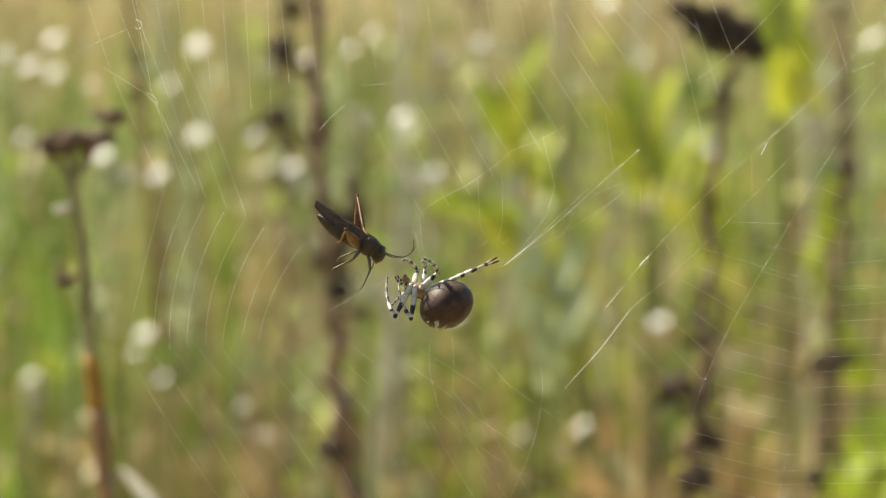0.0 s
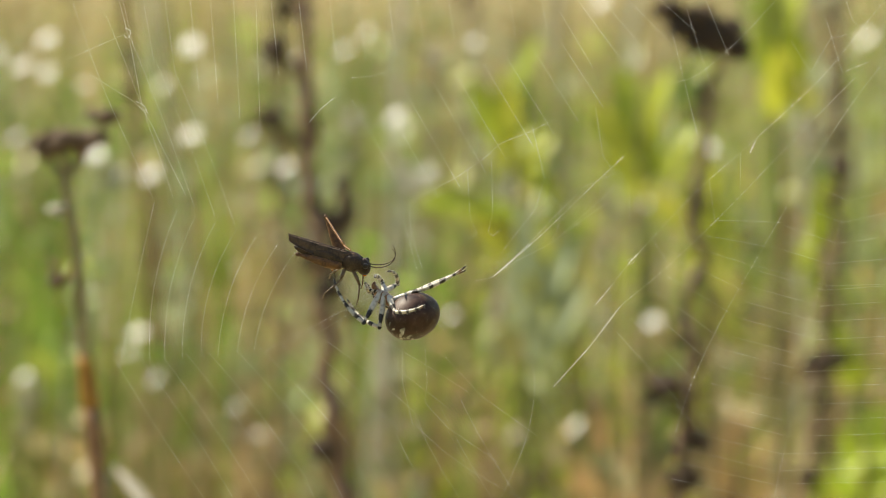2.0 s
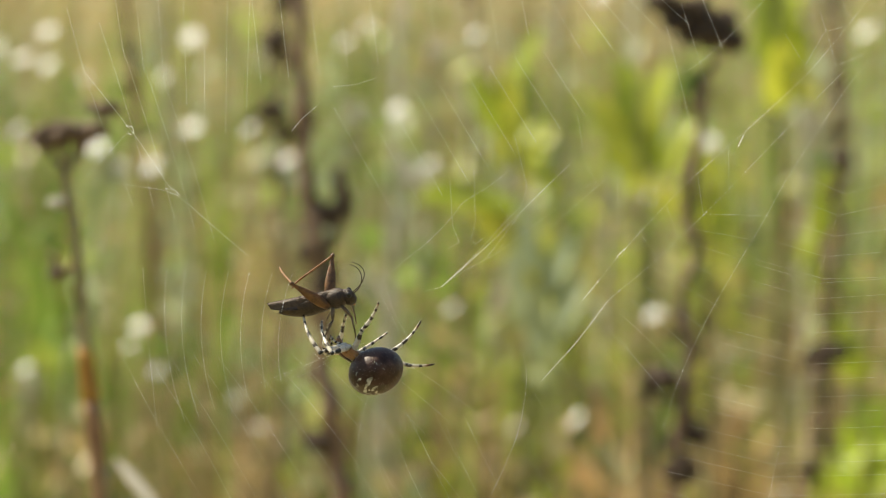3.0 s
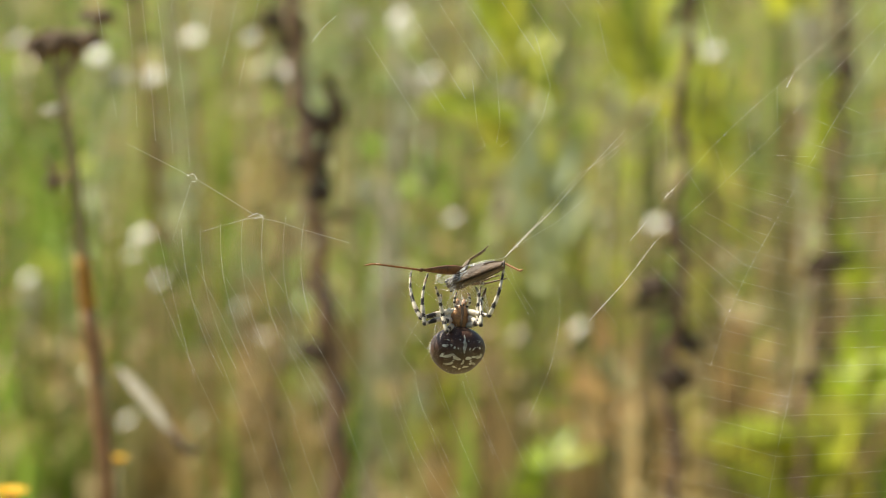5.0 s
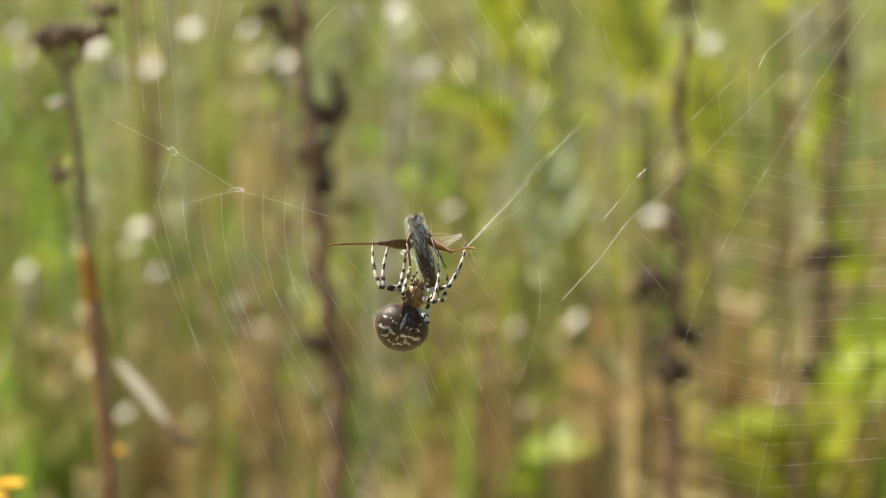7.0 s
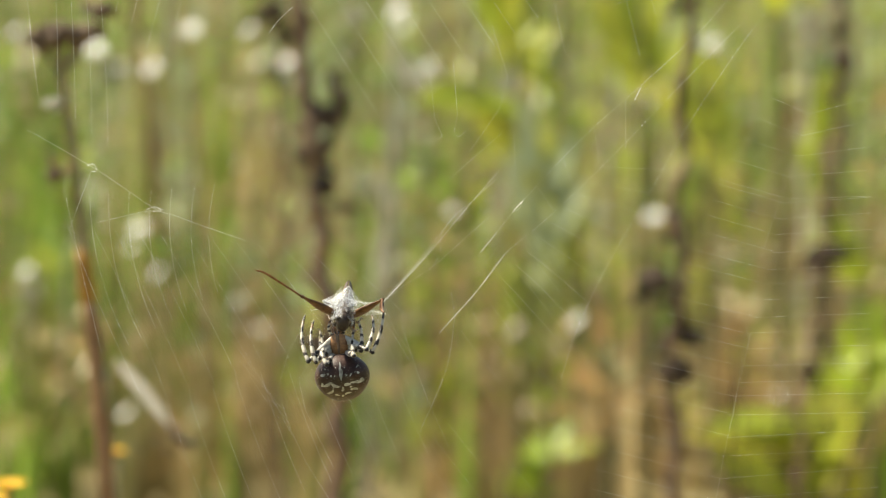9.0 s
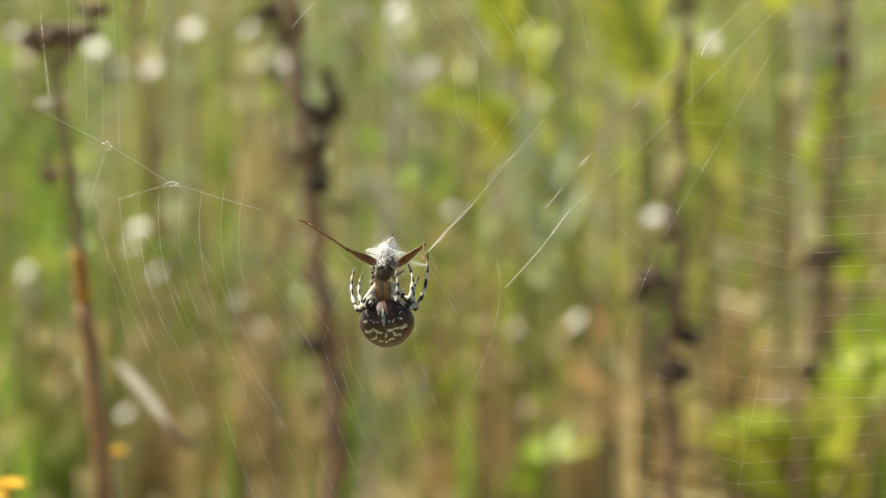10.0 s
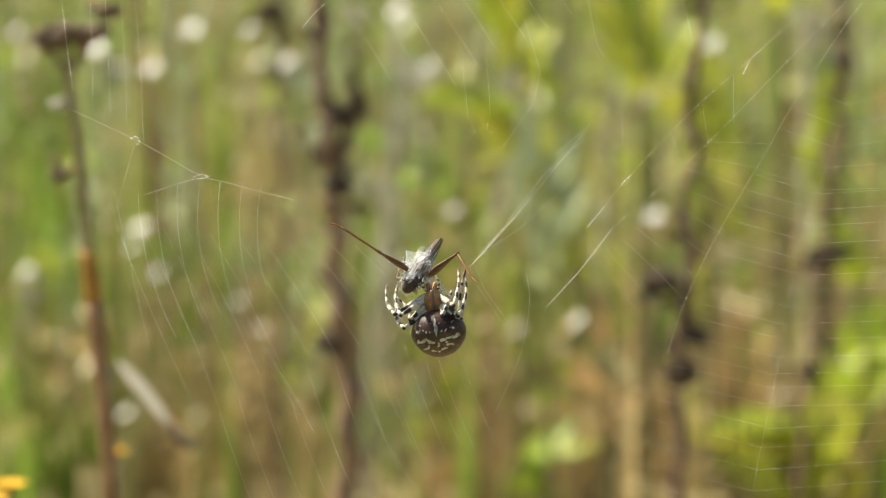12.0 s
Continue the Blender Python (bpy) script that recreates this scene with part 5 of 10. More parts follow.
    for side, s in (("R", 1), ("L", -1)):
        for i, (hip, la, lb) in enumerate(LEG_PLAN):
            bm = bmesh.new()
            ball(bm, (0, 0.4 * MM, 0), (0.75 * MM, 0.95 * MM, 0.7 * MM), None, 6, 10)
            n = 8
            tube(bm, [(0, la * k / n, 0) for k in range(n + 1)], [(0.52 + 0.26 * math.sin(math.pi * min(1, k / n * 1.05 + 0.1)) ** 0.8 - 0.1 * k / n) * MM for k in range(n + 1)], 10)
            ball(bm, (0, la, 0), (0.54 * MM, 0.62 * MM, 0.54 * MM), None, 6, 10)
            up = part("leg", bm, FEMUR, sp)
            up.location = (hip[0] * s, hip[1], hip[2])
            bm = bmesh.new()
            n = 18
            pts, rad = [], []
            for k in range(n + 1):
                u = k / n
                pts.append((0, u * lb, -0.085 * lb * 4 * u * (1 - u)))
                r = 0.50 - 0.28 * u
                r += 0.07 * math.exp(-((u - 0.47) / 0.05) ** 2) + 0.06 * math.exp(-((u - 0.8) / 0.04) ** 2) + 0.10 * math.exp(-((u - 0.25) / 0.12) ** 2)
                rad.append(r * MM)
            rad[-1] = 0.05 * MM
            tube(bm, pts, rad, 10)
            low = part("lower_leg", bm, RINGED, up)
            low.location = (0, la, 0)

            def along(rng, lb=lb):
                u, b = rng.random(), rng.random() * 6.283
                nrm = Vector((math.cos(b), 0.35, math.sin(b))).normalized()
                return Vector((0, u * lb, -0.085 * lb * 4 * u * (1 - u))) + nrm * (0.48 - 0.3 * u) * MM, nrm
            hairs = bristles("hair", 150, i + 7, along, 0.7 * MM, up, 0.000014)
            hairs.parent = low
            legs[side + str(i + 1)] = (up, low)
    return sp, legs


LEG_PLAN = [((0.0015, 0.0019, -0.0004), 0.00896, 0.01411), ((0.0019, 0.0008, -0.0005), 0.00814, 0.01303), ((0.0019, -0.0005, -0.0005), 0.00570, 0.00868), ((0.0015, -0.0017, -0.0004), 0.00760, 0.01194)]
spider, spider_legs = build_spider()
# two levels only: the hairs of a lower leg are joined to its own mesh
for up_, low_ in spider_legs.values():
    for h_ in list(low_.children):
        bm_ = bmesh.new()
        bm_.from_mesh(low_.data)
        n_ = len(bm_.faces)
        bm_.from_mesh(h_.data)
        bm_.faces.ensure_lookup_table()
        low_.data.materials.append(BRISTLE)
        for f_ in bm_.faces[n_:]:
            f_.material_index = 1
        bm_.to_mesh(low_.data)
        bm_.free()
        bpy.data.objects.remove(h_)


# ---- the grasshopper ----
def build_prey():
    gh = thing("grasshopper", "small dark brown grasshopper with rusty hind legs, caught by the spider", "grasshopper")
    bm = bmesh.new()

    def belly(v):
        k = 1.0 - 0.45 * max(0.0, -v.y) ** 2
        return Vector((v.x * k * 0.85, v.y, v.z * k))
    ball(bm, (0, -2.5 * MM, -0.3 * MM), (2.5 * MM, 7.8 * MM, 2.7 * MM), None, 22, 16, belly)
    body = part("abdomen", bm, CHITIN_DARK, gh)
    for k in range(7):
        bm = bmesh.new()
        y = (-1.2 - 1.15 * k) * MM
        r = (2.5 - 0.2 * k) * MM
        tube(bm, [(0, y + 0.25 * MM, -0.3 * MM), (0, y, -0.3 * MM), (0, y - 0.25 * MM, -0.3 * MM)], [r * 0.97, r * 1.06, r * 0.97], 14, 0.86, False)
        part("abdomen_ring", bm, CHITIN_DARK, body)
    bm = bmesh.new()

    def saddle(v):
        return Vector((v.x * 0.9, v.y, v.z * (1.0 if v.z < 0 else 1.08) - 0.1 * (1 - abs(v.x)) * (v.z > 0.7)))
    ball(bm, (0, 4.4 * MM, 0), (2.5 * MM, 3.2 * MM, 2.75 * MM), None, 12, 16, saddle)
    part("thorax", bm, CHITIN_DARK, gh)
    bm = bmesh.new()
    ball(bm, (0, 7.5 * MM, -0.4 * MM), (1.7 * MM, 1.8 * MM, 2.45 * MM), Matrix.Rotation(radians(20), 3, "X"), 12, 14)
    head = part("head", bm, CHITIN_DARK, gh)
    limbs = []
    for s in (1, -1):
        bm = bmesh.new()
        ball(bm, (1.35 * s * MM, 7.9 * MM, 0.8 * MM), (0.5 * MM, 0.65 * MM, 0.85 * MM), None, 8, 10)
        part("eye", bm, EYE_BLACK, head)
        bm = bmesh.new()
        pts = [(0, 0, 0)]
        for k in range(1, 15):
            a = k / 14
            pts.append((1.6 * a * s * MM, 5.4 * math.sin(a * 2.3) * MM, 4.2 * (1 - math.cos(a * (2.4 + 0.3 * s))) * MM))
        tube(bm, pts, [0.16 * MM - 0.006 * MM * k for k in range(15)], 6)
        feeler = part("antenna", bm, CHITIN_DARK, head)
        feeler.location = (0.48 * s * MM, 8.7 * MM, 0.57 * MM)
        limbs.append((feeler, 150))
    bm = bmesh.new()
    ball(bm, (0, 8.3 * MM, -2.6 * MM), (0.5 * MM, 0.5 * MM, 0.58 * MM), None, 8, 10)
    drop = part("mouth_drop", bm, JUICE, head, "amber drop of juice at the mouth")
    for s in (1, -1):
        # folded wing covers, roofed along the back
        verts, faces = [], []
        n = 12
        for k in range(n + 1):
            u = k / n
            y = (4.6 - 17.0 * u) * MM
            w = (0.6 + 3.0 * math.sin(math.pi * min(1.0, u * 0.80 + 0.12)) ** 0.7) * MM
            for j in range(5):
                q = j / 4
                verts.append((s * (0.12 * MM + w * 0.5 * q), y + 0.5 * MM * q, (2.75 + 0.25 * u * u) * MM - w * 0.75 * q * q))
        m0 = len(verts)
        verts += [(x - s * 0.06 * MM, y, z - 0.10 * MM) for x, y, z in verts]
        for k in range(n):
            for j in range(4):
                a = k * 5 + j
                faces.append((a, a + 1, a + 6, a + 5))
                faces.append((m0 + a, m0 + a + 5, m0 + a + 6, m0 + a + 1))
        for k in range(n):
            for j in (0, 4):
                a = k * 5 + j
                faces.append((a, a + 5, m0 + a + 5, m0 + a))
        sheet_part("wing_cover", verts, faces, CHITIN_WING, gh)
        for i, (hy, kx, ky, kz, fx, fy, fz) in enumerate(((5.4, 3.2, 8.0, -4.0, 3.4, 8.6, -8.2), (3.4, 3.6, 3.0, -4.2, 4.4, 0.2, -8.6))):
            bm = bmesh.new()
            hip, knee, toe = Vector((1.4 * s, hy, -1.4)), Vector((kx * s, ky, kz)), Vector((fx * s, fy, fz))
            tube(bm, [p * MM for p in (hip - hip, (knee - hip) * 0.5 + Vector((0, 0, 0.2)), knee - hip)], [0.42 * MM, 0.5 * MM, 0.32 * MM], 8)
            tube(bm, [p * MM for p in (knee - hip, toe - hip, toe - hip + Vector((0.1 * fx * s, 0, -1.6)))], [0.27 * MM, 0.18 * MM, 0.16 * MM], 7)
            leg = part("walking_leg", bm, CHITIN_TAN, gh)
            leg.location = hip * MM * 0.95
            limbs.append((leg, (-80, -50)[i]))
    hind = {}
    for key, s in (("A", 1), ("B", -1)):
        la, lb = HIND_PLAN
        bm = bmesh.new()
        n = 14
        rad = []
        for k in range(n + 1):
            u = k / n
            rad.append((0.34 + 1.22 * math.sin(math.pi * min(1, u * 0.84 + 0.16)) ** 1.3 * (1 - 0.50 * u)) * MM)
        tube(bm, [(0, la * k / n, 0) for k in range(n + 1)], rad, 12, 0.55)
        ball(bm, (0, la, 0), (0.42 * MM, 0.62 * MM, 0.55 * MM), None, 7, 10)
        fem = part("hind_leg", bm, CHITIN_RUST, gh, "rusty orange hind leg")
        fem.location = (-1.9 * s * MM, 2.2 * MM, -0.8 * MM)
        bm = bmesh.new()
        tube(bm, [(0, lb * 0.8 * k / 8, 0) for k in range(9)], [0.30 * MM, 0.25 * MM, 0.24 * MM, 0.23 * MM, 0.23 * MM, 0.23 * MM, 0.23 * MM, 0.25 * MM, 0.27 * MM], 8)
        for k in range(8):
            for e in (1, -1):
                y = lb * (0.25 + 0.065 * k)
                tube(bm, [(0.15 * e * MM, y, 0.15 * MM), (0.38 * e * MM, y + 0.45 * MM, 0.5 * MM)], [0.08 * MM, 0.02 * MM], 4)
        tube(bm, curve_points([(0, lb * 0.79, 0), (0, lb * 0.88, -0.15 * MM), (0, lb * 0.95, -0.5 * MM), (0.0, lb, -0.7 * MM)], 8), [0.26 * MM] * 4 + [0.22 * MM] * 3 + [0.16 * MM, 0.08 * MM], 7)
        tib = part("shin", bm, CHITIN_SHIN, fem)
        tib.location = (0, la, 0)
        hind[key] = (fem, tib)
    # a compact body: shorter than its wings would suggest
    for ob in gh.children_recursive:
        if ob.name.split(".")[0] not in ("hind_leg", "shin"):
            ob.data.transform(Matrix.Diagonal((0.95, 0.98, 0.95, 1)))
    return gh, hind, limbs, drop


HIND_PLAN = (0.01085, 0.01384)
prey, prey_legs, prey_limbs, prey_drop = build_prey()

# ---- silk laid on the prey ----
def fibre(bm, points, r):
    """A loose thread on the film, of the second material."""
    a = len(bm.faces)
    tube(bm, points, r, 3, caps=False)
    bm.faces.ensure_lookup_table()
    for f in bm.faces[a:]:
        f.material_index = 1


def silk_strip(wrap, seed, radius, span, length, fibres):
    """A curved swathe of silk: a thin torn film and taut fibres round a body along y."""
    rng = random.Random(seed)
    bm = bmesh.new()
    nu, nv = 16, 14
    grid = {}
    for i in range(nu + 1):
        for j in range(nv + 1):
            a = span * (i / nu - 0.5)
            r = radius * (1 + 0.10 * noise.noise((i * 0.35, j * 0.12, seed * 3.1)))
            grid[i, j] = bm.verts.new((r * math.sin(a), length * (j / nv - 0.5) * (0.72 + 0.28 * math.cos(a * 1.3 + seed)) + 0.4 * MM * noise.noise((i * 0.8, j, seed)), r * math.cos(a)))
    for i in range(nu):
        for j in range(nv):
            rim = i in (0, nu - 1) or j in (0, nv - 1)
            if not rim or rng.random() < 0.6:
                bm.faces.new((grid[i, j], grid[i + 1, j], grid[i + 1, j + 1], grid[i, j + 1]))
    for v in [v for v in bm.verts if not v.link_faces]:
        bm.verts.remove(v)
    for _ in range(fibres):
        a0, y0 = span * rng.uniform(-0.5, 0.5), length * rng.uniform(-0.55, 0.1)
        da, dy = rng.uniform(-0.7, 0.7), length * rng.uniform(0.4, 0.8)
        r = radius * rng.uniform(1.0, 1.08)
        fibre(bm, [(r * math.sin(a0 + da * u), y0 + dy * u, r * math.cos(a0 + da * u)) for u in (0, 0.25, 0.5, 0.75, 1)], 0.000014)
    return part("silk_swathe", bm, SILK_FILM, wrap)


def silk_tent(wrap, seed, wide, tall):
    """A drawn-out cone of silk film with a peak along z."""
    rng = random.Random(seed)
    bm = bmesh.new()
    n = 18
    ways = [(math.cos(2 * math.pi * k / n), math.sin(2 * math.pi * k / n)) for k in range(n)]
    rings = []
    for u in (1.0, 0.72, 0.45, 0.22, 0.05):
        rings.append([bm.verts.new((wide * u * c * (1 + 0.15 * noise.noise((c * 2, q * 2, seed))), 3.0 * MM * u * q, tall * (1 - u) ** 1.5 + 0.3 * MM * noise.noise((c * 3, q * 3, u * 4 + seed)))) for c, q in ways])
    for a, b in zip(rings, rings[1:]):
        for k in range(n):
            if a is not rings[0] or rng.random() < 0.7:
                bm.faces.new((a[k], a[(k + 1) % n], b[(k + 1) % n], b[k]))
    for _ in range(26):
        a = rng.random() * 6.283
        fibre(bm, [(wide * w * math.cos(a), 3.1 * MM * w * math.sin(a), tall * (1 - min(w, 1)) ** 1.5 + 0.08 * MM) for w in (0.02, 0.25, 0.5, 0.75, 1.1)], 0.000014)
    return part("silk_peak", bm, SILK_FILM, wrap)


def silk_fan(wrap, seed):
    """Taut threads and a torn veil drawn out to one side of the body, along z."""
    rng = random.Random(seed)
    bm = bmesh.new()
    for k in range(30):
        y = rng.uniform(-4, 3.5) * MM
        fibre(bm, [(rng.uniform(-1.5, 1.5) * MM, y, -0.5 * MM), (rng.uniform(-0.6, 0.6) * MM, y * 0.5 + rng.uniform(-0.3, 0.3) * MM, 4.6 * MM), (0.2 * MM * rng.uniform(-1, 1), 0.5 * MM * rng.uniform(-1, 1), 9.3 * MM)], 0.000015)
    return part("silk_veil", bm, SILK, wrap)


wrap = thing("silk_wrapping", "white swathes of silk drawn round the prey", "silk")
# when each swathe is laid, and where it sits on the prey
SILK_PLAN = [(2.95, pose(0, 0.0030, 0, 0, 10, 4)), (3.55, pose(0, -0.0025, 0, 0, 150, -6)), (4.40, pose(0, 0.0050, 0, 4, 95, 0)), (4.75, pose(0, -0.0005, 0, -4, -95, 6)),
             (5.10, pose(0, -0.0045, 0, 0, 45, 10)), (5.35, pose(0.0020, 0.0005, 0.0012, 0, 80, 0)), (5.60, pose(0, 0.0015, 0, 0, 200, -8)), (6.55, pose(0, -0.0010, 0, 3, -35, 5)),
             (7.60, pose(-0.0004, 0.0004, 0.0016, 26, 0, 0)), (7.90, pose(0.0004, 0.0010, 0.0010, 22, 14, 0)), (8.10, pose(0, 0.0042, 0, 6, 20, 0)), (4.55, pose(0, 0.0070, -0.0003, 14, 170, 0)), (4.50, pose(-0.0008, 0.0012, 0.0004, 0, -90, 0)), (4.95, pose(0, 0.0036, 0, 0, -160, 4))]
swathes = []
for k in range(len(SILK_PLAN)):
    if k == 12:
        swathes.append(silk_fan(wrap, k))
    elif k in (5, 8, 9):
        swathes.append(silk_tent(wrap, k, (4.4 if k == 5 else 5.6 if k == 8 else 7.4) * MM, (4.5 if k == 8 else 2.6 if k == 9 else 3.8) * MM))
    else:
        swathes.append(silk_strip(wrap, k, (2.5 + 0.05 * k if k != 11 else 2.55) * MM, 5.6 if k == 11 else 3.0, (8.0 if k < 8 else 5.0 if k == 11 else 6.0) * MM, 15))
for ob in swathes:
    ob.data.materials.append(SILK)


# ---- what moves ----
def between(rows, t):
    """The pose at t, between the two rows round it."""
    for (t0, a), (t1, b) in zip(rows, rows[1:]):
        if t <= t1:
            return a.lerp(b, (t - t0) / (t1 - t0))
    return rows[-1][1]


def motions():
    spider_rows = [
        (0.00, pose(-0.00709, 0.00030, 0.47718, 155.1, -2.4, -99.9)),
        (0.20, pose(-0.00770, 0.00030, 0.47786, 157.4, -2.0, -100.0)),
        (0.50, pose(-0.00717, 0.00030, 0.47648, 161.0, -1.4, -100.1)),
        (0.70, pose(-0.00869, 0.00032, 0.47761, 161.0, -2.9, -99.6)),
        (0.80, pose(-0.01074, 0.00032, 0.47695, 161.1, -3.7, -99.3)),
        (1.00, pose(-0.01091, 0.00034, 0.47727, 161.1, -5.1, -98.8)),
        (1.20, pose(-0.01050, 0.00035, 0.47483, 157.6, -7.2, -97.9)),
        (1.50, pose(-0.01289, 0.00037, 0.47467, 152.0, -10.0, -96.0)),
        (1.70, pose(-0.01267, 0.00037, 0.47526, 150.9, -10.1, -95.8)),
        (2.00, pose(-0.01337, 0.00037, 0.47504, 149.2, -10.3, -95.5)),
        (2.20, pose(-0.01455, 0.00038, 0.47327, 151.4, -11.4, -95.2)),
        (2.30, pose(-0.01589, 0.00039, 0.46929, 152.6, -12.0, -95.1)),
        (2.40, pose(-0.01424, 0.00040, 0.46269, 153.9, -12.6, -95.0)),
        (2.50, pose(-0.01503, 0.00041, 0.46130, 155.2, -13.2, -94.9)),
        (2.60, pose(-0.01881, 0.00040, 0.46651, 155.3, -12.3, -95.4)),
        (2.70, pose(-0.02341, 0.00039, 0.46403, 155.5, -11.4, -95.8)),
        (3.20, pose(-0.02081, -0.00068, 0.45925, 125.3, -35.7, -59.8)),
        (3.70, pose(-0.01702, -0.00188, 0.45448, 83.6, -27.7, 5.6)),
        (4.30, pose(-0.01330, -0.00361, 0.45595, 85.8, -5.4, 38.2)),
        (4.40, pose(-0.01008, -0.00356, 0.45722, 85.8, -7.8, 28.3)),
        (4.50, pose(-0.00944, -0.00352, 0.45215, 86.6, -10.2, 18.3)),
        (4.60, pose(-0.01262, -0.00352, 0.45604, 87.8, -7.1, 17.3)),
        (4.80, pose(-0.01009, -0.00352, 0.45753, 89.8, -0.8, 15.6)),
        (5.00, pose(0.00353, -0.00351, 0.44654, 91.4, 5.7, 14.1)),
        (5.20, pose(-0.00275, -0.00353, 0.45348, 90.8, 2.3, 18.8)),
        (5.30, pose(-0.00442, -0.00353, 0.45348, 90.2, 0.6, 21.2)),
        (5.50, pose(-0.00158, -0.00355, 0.44765, 88.7, -2.8, 26.0)),
        (5.70, pose(-0.00113, -0.00354, 0.44825, 89.2, -1.7, 24.4)),
        (5.80, pose(-0.00158, -0.00354, 0.45331, 89.5, -1.1, 23.6)),
        (6.00, pose(0.00090, -0.00354, 0.45044, 90.0, 0.0, 22.0)),
        (6.20, pose(-0.00283, -0.00351, 0.45165, 89.4, -2.4, 13.2)),
        (6.30, pose(-0.00320, -0.00351, 0.45163, 89.4, -3.6, 8.8)),
        (6.50, pose(-0.00123, -0.00350, 0.45585, 90.0, -6.2, 0.0)),
        (6.70, pose(-0.00009, -0.00350, 0.44824, 89.8, 5.4, -1.6)),
        (6.80, pose(-0.00505, -0.00350, 0.44908, 89.5, 11.1, -2.4)),
        (7.00, pose(-0.00722, -0.00350, 0.44975, 88.4, 21.7, -4.3)),
        (7.20, pose(-0.00142, -0.00356, 0.44705, 97.6, 14.0, 28.9)),
        (7.70, pose(-0.00439, -0.00352, 0.44960, 92.2, 8.0, 15.2)),
        (8.30, pose(-0.02106, -0.00350, 0.45037, 90.0, 0.3, 6.8)),
        (8.80, pose(-0.03114, -0.00350, 0.45407, 90.0, -5.2, 0.0)),
        (9.00, pose(-0.02526, -0.00350, 0.43813, 90.0, -6.2, 0.0)),
        (9.10, pose(-0.02372, -0.00350, 0.43519, 90.2, -7.0, -2.0)),
        (9.20, pose(-0.02797, -0.00350, 0.44560, 90.6, -7.8, -4.0)),
        (9.30, pose(-0.03152, -0.00350, 0.45678, 90.9, -8.6, -6.1)),
        (9.40, pose(-0.02276, -0.00350, 0.45856, 91.3, -9.4, -8.1)),
        (9.50, pose(-0.01541, -0.00351, 0.44750, 91.8, -10.1, -10.2)),
        (9.60, pose(-0.00798, -0.00351, 0.44446, 91.5, -9.6, -9.1)),
        (9.70, pose(-0.00925, -0.00350, 0.45043, 91.3, -9.0, -8.1)),
        (9.80, pose(-0.01447, -0.00350, 0.45348, 91.0, -8.4, -7.1)),
        (10.00, pose(-0.01446, -0.00350, 0.45129, 90.6, -7.2, -5.0)),
        (10.20, pose(-0.01259, -0.00351, 0.45374, 91.4, -9.2, -8.7)),
        (10.30, pose(-0.01208, -0.00351, 0.45068, 91.9, -10.1, -10.6)),
        (10.50, pose(-0.00953, -0.00351, 0.45230, 93.0, -11.9, -14.3)),
        (10.70, pose(-0.00876, -0.00351, 0.44571, 91.4, -9.4, -8.5)),
        (10.80, pose(-0.01101, -0.00350, 0.44975, 90.8, -8.0, -5.7)),
        (11.00, pose(-0.00518, -0.00350, 0.44508, 90.0, -5.2, 0.0)),
        (11.20, pose(-0.00568, -0.00350, 0.45044, 90.7, -8.0, -4.8)),
        (11.30, pose(-0.00762, -0.00350, 0.45318, 91.2, -9.4, -7.3)),
        (11.50, pose(-0.00730, -0.00351, 0.44884, 92.6, -12.0, -12.3)),
        (11.70, pose(-0.00842, -0.00351, 0.44859, 91.8, -11.0, -9.4)),
        (11.80, pose(-0.00715, -0.00350, 0.44722, 91.4, -10.4, -7.9)),
        (12.00, pose(-0.00241, -0.00350, 0.44890, 90.8, -9.3, -5.1)),
    ]
    walk(spider, spider_rows)
